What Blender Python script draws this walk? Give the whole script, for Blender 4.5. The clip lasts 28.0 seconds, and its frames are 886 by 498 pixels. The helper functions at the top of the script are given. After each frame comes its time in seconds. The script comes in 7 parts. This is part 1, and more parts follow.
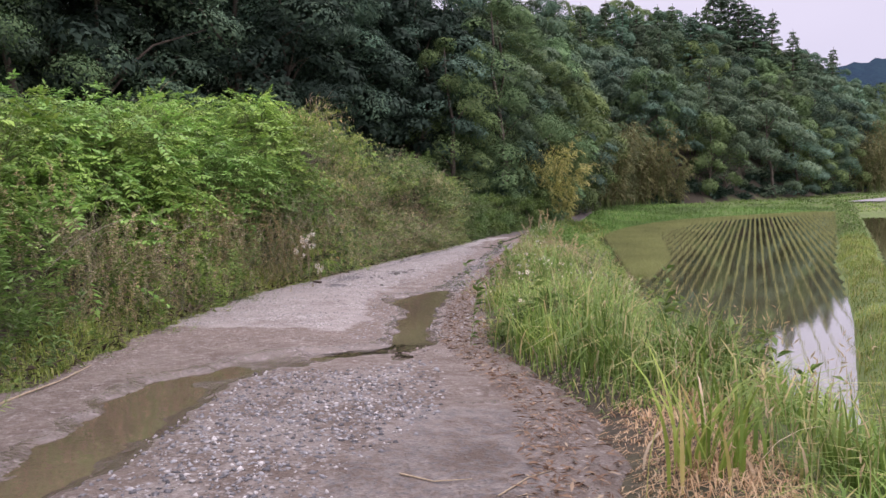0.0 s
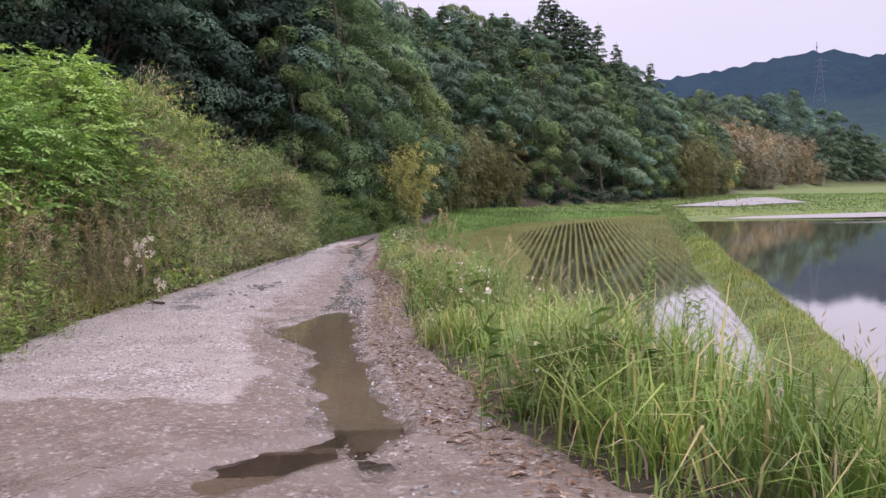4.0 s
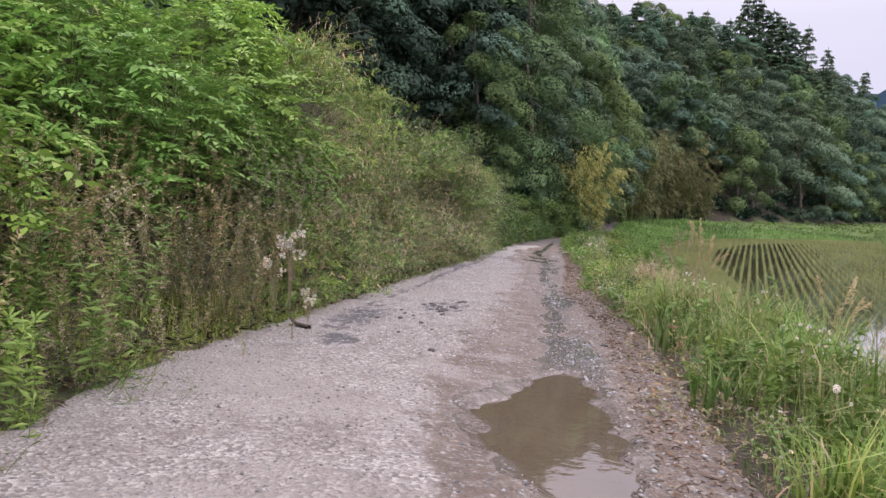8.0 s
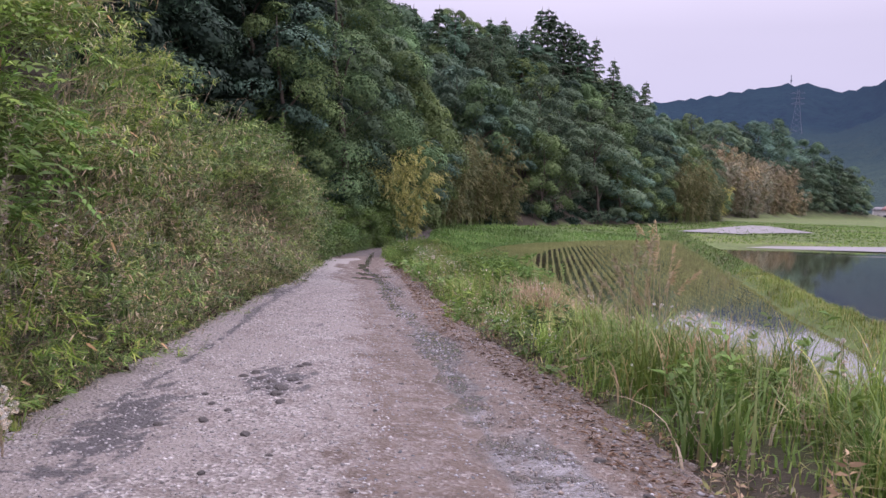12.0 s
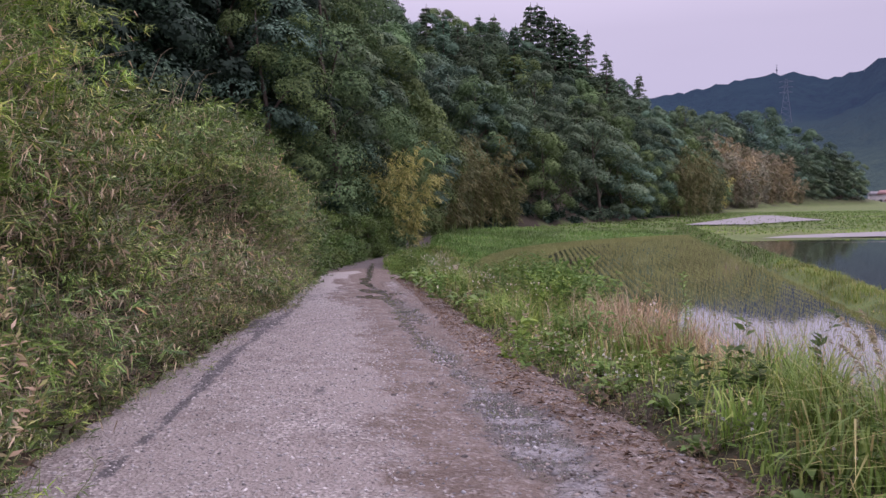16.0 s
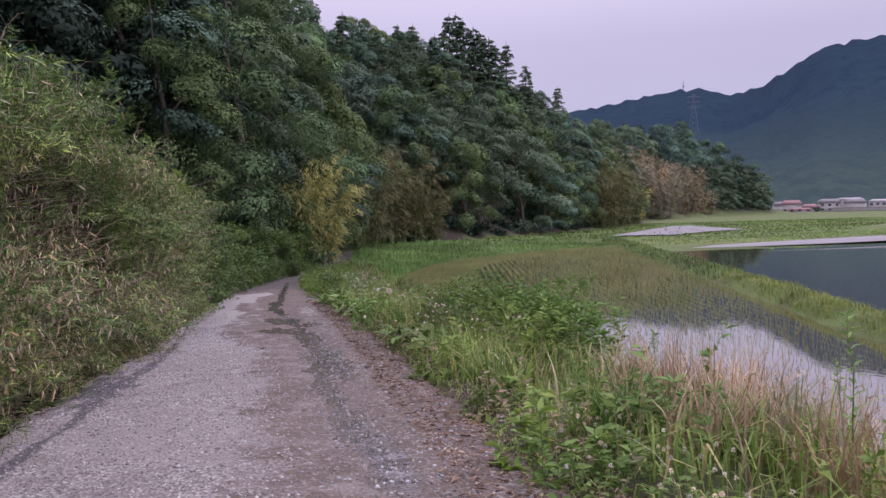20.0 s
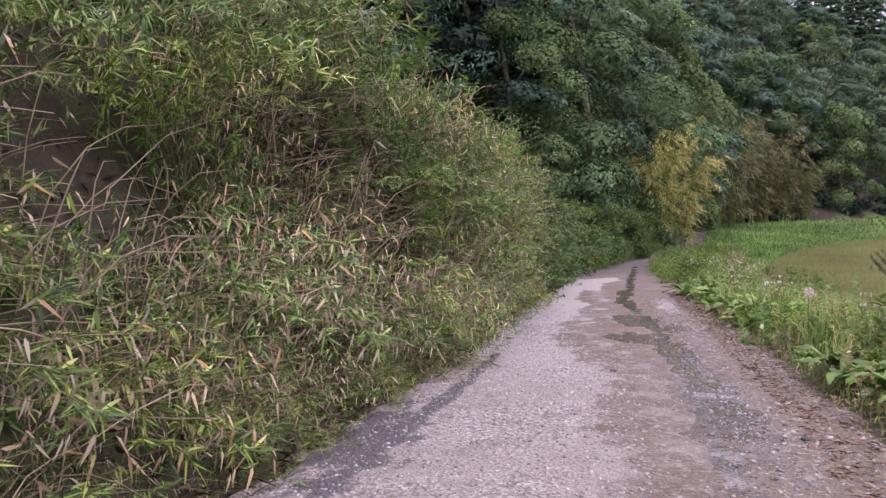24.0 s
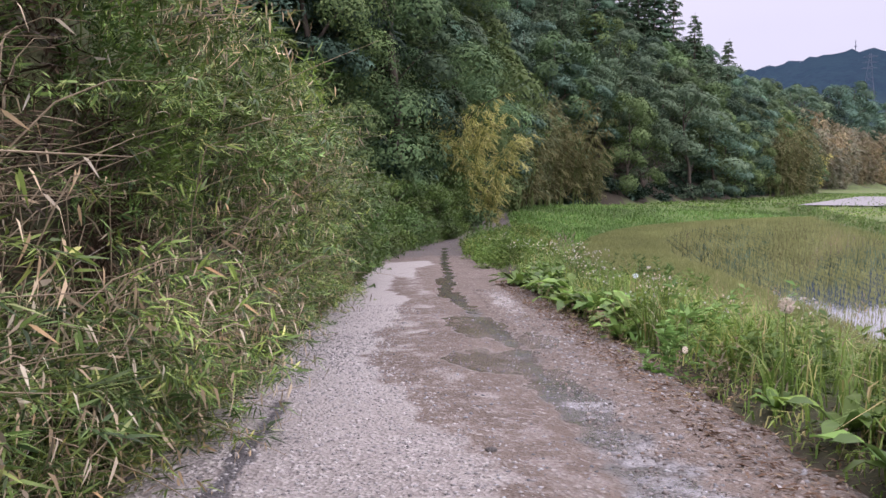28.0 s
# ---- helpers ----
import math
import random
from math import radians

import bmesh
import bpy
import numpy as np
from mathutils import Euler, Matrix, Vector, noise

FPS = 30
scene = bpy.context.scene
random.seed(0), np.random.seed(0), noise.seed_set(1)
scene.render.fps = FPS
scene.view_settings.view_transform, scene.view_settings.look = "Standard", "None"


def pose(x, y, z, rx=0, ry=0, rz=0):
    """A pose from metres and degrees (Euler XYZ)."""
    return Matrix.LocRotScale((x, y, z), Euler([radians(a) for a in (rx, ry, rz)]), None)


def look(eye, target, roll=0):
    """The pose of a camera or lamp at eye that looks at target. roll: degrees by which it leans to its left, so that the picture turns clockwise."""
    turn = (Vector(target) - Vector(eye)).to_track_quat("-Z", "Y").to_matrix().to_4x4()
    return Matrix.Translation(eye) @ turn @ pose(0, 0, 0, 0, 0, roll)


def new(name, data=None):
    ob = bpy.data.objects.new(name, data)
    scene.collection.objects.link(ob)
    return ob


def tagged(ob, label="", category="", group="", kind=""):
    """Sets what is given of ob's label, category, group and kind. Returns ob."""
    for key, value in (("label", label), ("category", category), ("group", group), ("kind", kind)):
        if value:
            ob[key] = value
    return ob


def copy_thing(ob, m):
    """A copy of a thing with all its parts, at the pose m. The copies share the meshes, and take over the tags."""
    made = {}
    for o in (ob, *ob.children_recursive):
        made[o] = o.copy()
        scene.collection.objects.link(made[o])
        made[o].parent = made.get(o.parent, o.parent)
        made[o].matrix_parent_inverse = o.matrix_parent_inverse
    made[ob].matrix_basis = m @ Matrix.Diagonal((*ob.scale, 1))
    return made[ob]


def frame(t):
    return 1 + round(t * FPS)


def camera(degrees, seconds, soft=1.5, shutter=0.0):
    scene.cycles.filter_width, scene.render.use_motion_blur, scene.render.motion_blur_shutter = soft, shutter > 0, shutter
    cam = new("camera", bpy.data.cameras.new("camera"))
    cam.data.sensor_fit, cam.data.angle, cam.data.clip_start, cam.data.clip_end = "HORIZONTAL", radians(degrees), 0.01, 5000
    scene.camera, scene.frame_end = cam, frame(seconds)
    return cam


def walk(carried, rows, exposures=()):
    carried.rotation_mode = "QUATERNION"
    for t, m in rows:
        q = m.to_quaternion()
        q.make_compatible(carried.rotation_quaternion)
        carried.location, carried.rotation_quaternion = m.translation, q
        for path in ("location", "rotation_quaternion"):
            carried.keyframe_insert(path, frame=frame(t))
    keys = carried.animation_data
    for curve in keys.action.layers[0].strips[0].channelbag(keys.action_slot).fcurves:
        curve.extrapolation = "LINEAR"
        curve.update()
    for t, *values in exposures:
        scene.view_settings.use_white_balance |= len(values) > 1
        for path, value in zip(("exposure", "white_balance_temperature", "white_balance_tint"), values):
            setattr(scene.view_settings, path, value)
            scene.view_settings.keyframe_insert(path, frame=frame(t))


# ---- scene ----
cam = camera(57.66, 28.0)
# seconds, eye x y z, turn to the left of +y, tilt up, roll (degrees)
PATH = [
    (0, 0.007, 0.070, 1.401, 6.70, -5.01, -1.12),
    (0.5, -0.347, 0.631, 1.339, 10.88, -5.22, 0.10),
    (1, -0.618, 1.074, 1.311, 8.36, -4.83, -0.58),
    (1.5, -0.842, 1.563, 1.308, 6.92, -4.90, -1.40),
    (2, -1.091, 2.032, 1.238, 3.32, -4.82, -0.88),
    (2.5, -1.149, 2.423, 1.227, -2.31, -4.73, -0.66),
    (4.5, -1.573, 4.490, 1.112, -5.40, -5.02, -0.43),
    (5, -1.703, 5.066, 1.139, -0.74, -5.37, -0.26),
    (5.5, -1.722, 5.670, 1.103, 4.54, -5.47, -0.65),
    (6, -1.777, 6.155, 1.095, 5.90, -5.42, 1.08),
    (6.5, -1.949, 6.715, 1.072, 6.01, -5.43, 1.94),
    (7, -1.995, 7.318, 1.014, 6.08, -5.71, 1.67),
    (7.5, -2.075, 7.792, 0.985, 6.23, -5.71, 2.61),
    (8, -2.245, 8.363, 0.977, 6.41, -5.11, 3.27),
    (8.5, -2.421, 8.952, 0.931, 7.66, -5.15, 1.20),
    (9, -2.653, 9.519, 0.880, 8.86, -4.71, 1.33),
    (9.5, -2.775, 10.030, 0.900, 4.98, -4.33, 1.82),
    (10, -2.803, 10.670, 0.873, 3.72, -4.12, 1.21),
    (10.5, -2.862, 11.306, 0.806, -2.50, -4.13, 1.85),
    (11, -2.909, 11.805, 0.789, -5.93, -3.90, 1.96),
    (11.5, -2.925, 12.398, 0.799, -6.30, -3.84, 1.96),
    (12, -3.011, 13.006, 0.750, -7.36, -3.79, 2.14),
    (12.5, -2.972, 13.502, 0.709, -8.49, -3.82, 1.90),
    (13, -2.894, 14.049, 0.730, -9.73, -3.80, 1.44),
    (13.5, -2.949, 14.680, 0.692, -12.26, -3.69, 0.84),
    (15.5, -2.996, 16.877, 0.551, -9.79, -2.56, -1.03),
    (16, -3.103, 17.491, 0.504, -7.73, -3.36, -0.68),
    (16.5, -3.107, 18.026, 0.479, -7.26, -4.75, -0.70),
    (17, -3.021, 18.581, 0.466, -6.99, -4.93, -0.61),
    (17.5, -3.016, 19.133, 0.426, -7.32, -5.14, -0.35),
    (18, -2.904, 19.670, 0.385, -7.75, -4.69, -0.33),
    (18.5, -2.813, 20.203, 0.374, -7.92, -4.23, -0.34),
    (19, -2.778, 20.768, 0.368, -10.36, -3.60, -0.77),
    (19.5, -2.673, 21.246, 0.356, -11.41, -2.78, -1.18),
    (20, -2.676, 21.754, 0.313, -13.45, -2.42, -1.36),
    (20.5, -2.692, 22.322, 0.274, -14.31, -2.03, -1.93),
    (22.5, -2.552, 24.300, 0.230, -5.67, -1.60, -1.03),
    (23, -2.604, 24.801, 0.214, -2.00, -3.02, -1.40),
    (23.5, -2.618, 25.383, 0.185, 7.99, -2.88, -1.92),
    (24, -2.705, 25.892, 0.126, 10.71, -3.15, -1.83),
    (24.5, -2.756, 26.441, 0.085, 10.19, -4.27, -1.92),
    (25, -2.780, 26.972, 0.052, 9.97, -5.48, -0.93),
    (25.5, -2.900, 27.435, 0.018, 6.33, -7.59, 0.55),
    (26, -2.968, 27.991, -0.025, 4.84, -7.85, 0.38),
    (26.5, -3.039, 28.480, -0.056, 2.60, -7.68, 0.83),
    (27, -3.120, 28.925, -0.038, -2.36, -7.16, 1.18),
    (27.5, -3.118, 29.417, -0.052, -2.68, -5.42, -0.30),
    (28, -3.124, 29.944, -0.100, -3.60, -4.95, 0.12),
]


def stand(x, y, z, yaw, tilt, roll):
    a, b = radians(yaw), radians(tilt)
    way = Vector((-math.sin(a) * math.cos(b), math.cos(a) * math.cos(b), math.sin(b)))
    return look((x, y, z), Vector((x, y, z)) + way, roll)


# seconds, stops, kelvin, tint
LIGHT = [(0, 0.1, 6500, 29), (1, 0.35, 6650, 28), (2, 0.25, 6650, 34), (5, 0.15, 6400, 27), (6, 0.12, 6500, 24), (8, 0.15, 6450, 24), (10, 0.15, 6350, 26), (11, 0.1, 6200, 27), (12.2, -0.12, 6200, 36), (13, -0.5, 6050, 36), (16, -0.32, 6250, 40), (17, -0.35, 6150, 40), (20, -0.35, 6100, 38), (23, -0.35, 6100, 44), (24, 0.25, 6350, 38), (25, 1.1, 6250, 31), (26, 0.68, 6150, 36), (27, 0.56, 6250, 28), (28, 0.2, 6350, 28)]
walk(cam, [(row[0], stand(*row[1:])) for row in PATH], LIGHT)


# ---- daylight: an even overcast sky, brighter overhead ----
SUN_EL, SUN_AZ = radians(38), radians(120)
world = bpy.data.worlds.new("overcast")
scene.world = world
world.use_nodes = True
wn, wl = world.node_tree.nodes, world.node_tree.links
wn.clear()
w_out, w_bg = wn.new("ShaderNodeOutputWorld"), wn.new("ShaderNodeBackground")
w_sky = wn.new("ShaderNodeTexSky")
w_sky.sky_type, w_sky.sun_disc = "NISHITA", False
w_sky.sun_elevation, w_sky.sun_rotation = SUN_EL, SUN_AZ
w_thin = wn.new("ShaderNodeMix")
w_thin.data_type = "RGBA"
w_thin.blend_type = "MULTIPLY"
w_thin.inputs["Factor"].default_value = 1.0
w_thin.inputs["B"].default_value = (0.1, 0.1, 0.1, 1)
w_co, w_sep, w_ramp = wn.new("ShaderNodeTexCoord"), wn.new("ShaderNodeSeparateXYZ"), wn.new("ShaderNodeValToRGB")
w_ramp.color_ramp.elements[0].position, w_ramp.color_ramp.elements[0].color = 0.0, (0.63, 0.66, 0.79, 1)
w_ramp.color_ramp.elements[1].position, w_ramp.color_ramp.elements[1].color = 1.0, (2.9, 2.85, 2.85, 1)
for w_at, w_col in ((0.2, (0.75, 0.77, 0.86, 1)), (0.5, (1.6, 1.58, 1.62, 1))):
    w_ramp.color_ramp.elements.new(w_at).color = w_col
w_cl = wn.new("ShaderNodeTexNoise")
w_cl.inputs["Scale"].default_value, w_cl.inputs["Detail"].default_value = 2.2, 3.0
w_st = wn.new("ShaderNodeMapping")
w_st.inputs["Scale"].default_value = (1, 1, 3.5)
w_clr = wn.new("ShaderNodeMapRange")
w_clr.inputs["To Min"].default_value, w_clr.inputs["To Max"].default_value = 0.9, 1.08
w_cm = wn.new("ShaderNodeMix")
w_cm.data_type, w_cm.blend_type = "RGBA", "MULTIPLY"
w_cm.inputs["Factor"].default_value = 1.0
w_mix = wn.new("ShaderNodeMix")
w_mix.data_type = "RGBA"
w_mix.inputs["Factor"].default_value = 0.9
wl.new(w_co.outputs["Generated"], w_sep.inputs[0])
wl.new(w_co.outputs["Generated"], w_st.inputs["Vector"])
wl.new(w_st.outputs[0], w_cl.inputs["Vector"])
wl.new(w_cl.outputs[0], w_clr.inputs[0])
wl.new(w_sep.outputs["Z"], w_ramp.inputs[0])
wl.new(w_ramp.outputs["Color"], w_cm.inputs["A"])
wl.new(w_clr.outputs[0], w_cm.inputs["B"])
wl.new(w_sky.outputs[0], w_thin.inputs["A"])
wl.new(w_thin.outputs["Result"], w_mix.inputs["A"])
wl.new(w_cm.outputs["Result"], w_mix.inputs["B"])
wl.new(w_mix.outputs["Result"], w_bg.inputs["Color"])
wl.new(w_bg.outputs[0], w_out.inputs[0])
w_bg.inputs["Strength"].default_value = 1.0

sun = new("sun", bpy.data.lights.new("sun", "SUN"))
sun.data.energy, sun.data.angle, sun.data.color = 1.0, radians(25), (1.0, 0.96, 0.9)
sun.matrix_world = look((0, 0, 50), (-50 * math.cos(SUN_EL) * math.sin(SUN_AZ), -50 * math.cos(SUN_EL) * math.cos(SUN_AZ), 50 - 50 * math.sin(SUN_EL)))

# ---- materials ----
def mat_new(name):
    m = bpy.data.materials.new(name)
    m.use_nodes = True
    m.node_tree.nodes.clear()
    n, l = m.node_tree.nodes, m.node_tree.links
    out, bsdf = n.new("ShaderNodeOutputMaterial"), n.new("ShaderNodeBsdfPrincipled")
    l.new(bsdf.outputs[0], out.inputs["Surface"])
    return m, n, l, out, bsdf


def ramp(n, stops):
    r = n.new("ShaderNodeValToRGB")
    while len(r.color_ramp.elements) < len(stops):
        r.color_ramp.elements.new(0.5)
    for e, (p, c) in zip(r.color_ramp.elements, stops):
        e.position, e.color = p, (*c, 1)
    return r


def noise_node(n, l, scale, detail=4.0, rough=0.55, vec=None):
    t = n.new("ShaderNodeTexNoise")
    t.inputs["Scale"].default_value, t.inputs["Detail"].default_value, t.inputs["Roughness"].default_value = scale, detail, rough
    if vec is not None:
        l.new(vec, t.inputs["Vector"])
    return t


def mixcol(n, l, a, b, fac, mode="MIX"):
    m = n.new("ShaderNodeMix")
    m.data_type, m.blend_type = "RGBA", mode
    for key, v in (("A", a), ("B", b), ("Factor", fac)):
        if isinstance(v, bpy.types.NodeSocket):
            l.new(v, m.inputs[key])
        elif key == "Factor":
            m.inputs[key].default_value = v
        else:
            m.inputs[key].default_value = (*v, 1)
    return m.outputs["Result"]


def maprange(n, l, v, a, b, c=0.0, d=1.0):
    m = n.new("ShaderNodeMapRange")
    l.new(v, m.inputs[0])
    for i, x in zip(("From Min", "From Max", "To Min", "To Max"), (a, b, c, d)):
        m.inputs[i].default_value = x
    return m.outputs[0]


def leaf_mat(name, stops, gloss=0.5, glow=0.3, patch=0.35, patch_scale=0.25, vary=0.28):
    """Leaf colours by leaf and by plant, with slow patches and light passing through."""
    m, n, l, out, bsdf = mat_new(name)
    geo, info = n.new("ShaderNodeNewGeometry"), n.new("ShaderNodeObjectInfo")
    r = ramp(n, stops)
    l.new(geo.outputs["Random Per Island"], r.inputs[0])
    ns = noise_node(n, l, patch_scale, 2.0, 0.5, geo.outputs["Position"])
    k = maprange(n, l, ns.outputs[0], 0.3, 0.7, 1.0 - patch, 1.0 + patch)
    k2 = maprange(n, l, info.outputs["Random"], 0, 1, 1.0 - vary, 1.0 + vary)
    hue = n.new("ShaderNodeMath")
    hue.operation = "FRACT"
    l.new(maprange(n, l, info.outputs["Random"], 0, 1, 0, 7.3), hue.inputs[0])
    mul = n.new("ShaderNodeMath")
    mul.operation = "MULTIPLY"
    l.new(k, mul.inputs[0])
    l.new(k2, mul.inputs[1])
    comb = n.new("ShaderNodeCombineColor")
    for i in range(3):
        l.new(mul.outputs[0], comb.inputs[i])
    col = mixcol(n, l, r.outputs["Color"], comb.outputs[0], 1.0, "MULTIPLY")
    col = mixcol(n, l, col, mixcol(n, l, (0.88, 0.99, 1.1), (1.13, 1.02, 0.88), hue.outputs[0]), 1.0, "MULTIPLY")
    l.new(col, bsdf.inputs["Base Color"])
    bsdf.inputs["Roughness"].default_value = gloss
    bsdf.inputs["Specular IOR Level"].default_value = 0.35 if gloss < 0.7 else 0.15
    tr, mx = n.new("ShaderNodeBsdfTranslucent"), n.new("ShaderNodeMixShader")
    l.new(col, tr.inputs["Color"])
    mx.inputs[0].default_value = glow
    l.new(bsdf.outputs[0], mx.inputs[1])
    l.new(tr.outputs[0], mx.inputs[2])
    l.new(mx.outputs[0], out.inputs["Surface"])
    return m


def rough_mat(name, c1, c2, scale=3.0, rough=0.9, bump=0.3, fine=40.0, c3=None, metal=0.0):
    """A matt surface with grain at two scales."""
    m, n, l, out, bsdf = mat_new(name)
    co = n.new("ShaderNodeTexCoord")
    a = noise_node(n, l, scale, 5, 0.6, co.outputs["Object"])
    b = noise_node(n, l, fine, 4, 0.6, co.outputs["Object"])
    col = mixcol(n, l, c1, c2, maprange(n, l, a.outputs[0], 0.3, 0.7))
    col = mixcol(n, l, col, c3 or tuple(0.55 * x for x in c1), maprange(n, l, b.outputs[0], 0.45, 0.8, 0, 0.7))
    l.new(col, bsdf.inputs["Base Color"])
    bsdf.inputs["Roughness"].default_value, bsdf.inputs["Metallic"].default_value = rough, metal
    bp = n.new("ShaderNodeBump")
    bp.inputs["Strength"].default_value, bp.inputs["Distance"].default_value = bump, 0.02
    l.new(b.outputs[0], bp.inputs["Height"])
    l.new(bp.outputs[0], bsdf.inputs["Normal"])
    return m


M_SASA = leaf_mat("bamboo_grass_leaf", [(0, (0.022, 0.047, 0.012)), (0.3, (0.070, 0.129, 0.031)), (0.6, (0.155, 0.252, 0.058)), (0.88, (0.279, 0.396, 0.108)), (1, (0.429, 0.452, 0.179))], 0.45, 0.15, 0.5, 0.9)
M_LUSH = leaf_mat("young_bamboo_grass_leaf", [(0, (0.094, 0.183, 0.028)), (0.5, (0.182, 0.317, 0.054)), (0.88, (0.297, 0.428, 0.092)), (1, (0.440, 0.466, 0.173))], 0.55, 0.25, 0.4, 0.8)
M_DRY = leaf_mat("dry_leaf", [(0, (0.32, 0.25, 0.16)), (0.5, (0.5, 0.42, 0.3)), (0.9, (0.66, 0.59, 0.46)), (1, (0.5, 0.31, 0.14))], 0.7, 0.25)
M_BRIGHT = leaf_mat("young_shrub_leaf", [(0, (0.101, 0.221, 0.039)), (0.5, (0.184, 0.333, 0.063)), (1, (0.279, 0.436, 0.111))])
M_WEED = leaf_mat("weed_leaf", [(0, (0.085, 0.165, 0.035)), (0.6, (0.135, 0.235, 0.055)), (1, (0.21, 0.31, 0.08))])
M_BROWNWEED = leaf_mat("brown_weed_leaf", [(0, (0.295, 0.222, 0.161)), (0.4, (0.416, 0.320, 0.232)), (0.52, (0.242, 0.259, 0.109)), (0.8, (0.295, 0.308, 0.136)), (1, (0.564, 0.443, 0.347))], 0.8, 0.2)
M_GRASS = leaf_mat("grass_blade", [(0, (0.090, 0.171, 0.033)), (0.5, (0.156, 0.260, 0.055)), (0.82, (0.246, 0.336, 0.088)), (1, (0.504, 0.410, 0.220))], 0.5, 0.35, 0.4, 0.6)
M_LEVEE = leaf_mat("levee_grass_blade", [(0, (0.09, 0.16, 0.03)), (0.5, (0.15, 0.235, 0.05)), (0.82, (0.21, 0.27, 0.08)), (1, (0.34, 0.29, 0.15))], 0.6, 0.3, 0.4, 0.3)
M_MEADOW = leaf_mat("meadow_grass_blade", [(0, (0.092, 0.180, 0.033)), (0.5, (0.130, 0.234, 0.047)), (0.85, (0.173, 0.282, 0.061)), (1, (0.281, 0.312, 0.112))], 0.6, 0.3, 0.5, 0.12)
M_SEED = leaf_mat("grass_seed_head", [(0, (0.33, 0.3, 0.17)), (0.5, (0.43, 0.39, 0.25)), (1, (0.5, 0.42, 0.32))], 0.8, 0.3)
# near black: shade of the hollows and under the plants is in this colour
M_DEAD_SHADE = leaf_mat("rotten_twig", [(0, (0.03, 0.023, 0.018)), (0.7, (0.06, 0.048, 0.037)), (1, (0.13, 0.105, 0.08))], 0.85, 0.0)
M_FALLEN = leaf_mat("fallen_leaf", [(0, (0.12, 0.07, 0.045)), (0.5, (0.24, 0.15, 0.1)), (0.85, (0.36, 0.25, 0.17)), (1, (0.5, 0.41, 0.3))], 0.8, 0.1)
M_MOSS = leaf_mat("low_yellow_grass", [(0, (0.14, 0.19, 0.03)), (0.6, (0.23, 0.28, 0.05)), (1, (0.34, 0.34, 0.11))], 0.6, 0.3)
M_HAY = leaf_mat("dry_grass", [(0, (0.31, 0.21, 0.13)), (0.5, (0.46, 0.35, 0.24)), (1, (0.6, 0.5, 0.37))], 0.8, 0.25)
M_RICE = leaf_mat("rice_seedling_blade", [(0, (0.22, 0.28, 0.12)), (1, (0.35, 0.41, 0.19))], 0.6, 0.3, 0.15)
M_FOR = [
    # dark green taken darker: the forest edge's deep shade is in this colour
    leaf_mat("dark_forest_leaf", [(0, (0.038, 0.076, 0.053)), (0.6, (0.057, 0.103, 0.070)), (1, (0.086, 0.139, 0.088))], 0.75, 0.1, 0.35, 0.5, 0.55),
    leaf_mat("bluish_forest_leaf", [(0, (0.046, 0.084, 0.059)), (0.6, (0.068, 0.115, 0.079)), (1, (0.101, 0.155, 0.109))], 0.75, 0.1, 0.35, 0.5, 0.55),
    leaf_mat("fresh_forest_leaf", [(0, (0.058, 0.108, 0.025)), (0.6, (0.086, 0.151, 0.036)), (1, (0.122, 0.194, 0.058))], 0.5, 0.25),
    leaf_mat("cedar_needle", [(0, (0.049, 0.098, 0.059)), (0.6, (0.073, 0.132, 0.077)), (1, (0.108, 0.180, 0.106))], 0.7, 0.1),
    leaf_mat("yellow_bamboo_leaf", [(0, (0.418, 0.430, 0.128)), (0.5, (0.572, 0.540, 0.187)), (1, (0.682, 0.600, 0.255))], 0.7, 0.4),
    leaf_mat("brown_bamboo_leaf", [(0, (0.24, 0.21, 0.14)), (0.5, (0.31, 0.265, 0.18)), (1, (0.22, 0.235, 0.13))], 0.6, 0.3),
    leaf_mat("olive_bamboo_leaf", [(0, (0.098, 0.106, 0.050)), (0.6, (0.156, 0.156, 0.077)), (1, (0.197, 0.207, 0.108))], 0.75, 0.3, 0.4, 0.4),
]
# leaf colours for the far trees, lightened to paint distance haze into them
M_FAR = [
    leaf_mat("far_dark_leaf", [(0, (0.065, 0.110, 0.070)), (0.6, (0.088, 0.147, 0.090)), (1, (0.125, 0.190, 0.110))], 0.8, 0.1, 0.35, 0.3, 0.55),
    leaf_mat("far_bluish_leaf", [(0, (0.074, 0.122, 0.084)), (0.6, (0.100, 0.160, 0.107)), (1, (0.137, 0.201, 0.130))], 0.8, 0.1, 0.35, 0.3, 0.55),
    leaf_mat("far_fresh_leaf", [(0, (0.087, 0.144, 0.058)), (0.6, (0.124, 0.194, 0.077)), (1, (0.167, 0.238, 0.106))], 0.8, 0.1, 0.35, 0.3),
]
M_CREEPER = leaf_mat("pale_creeper_leaf", [(0, (0.071, 0.135, 0.061)), (0.6, (0.110, 0.184, 0.080)), (1, (0.160, 0.240, 0.107))], 0.75, 0.1, 0.35, 0.5)
M_FLOWER = leaf_mat("white_petal", [(0, (0.72, 0.68, 0.62)), (1, (0.86, 0.84, 0.82))], 0.7, 0.3, 0.05)
M_CREAM = leaf_mat("cream_petal", [(0, (0.66, 0.6, 0.52)), (1, (0.84, 0.8, 0.72))], 0.7, 0.3, 0.05)
M_PINK = leaf_mat("pale_daisy_petal", [(0, (0.62, 0.54, 0.5)), (1, (0.8, 0.76, 0.72))], 0.7, 0.3, 0.05)
M_BARK = rough_mat("bark", (0.07, 0.055, 0.045), (0.13, 0.11, 0.09), 2.0, 0.95, 0.6, 12)
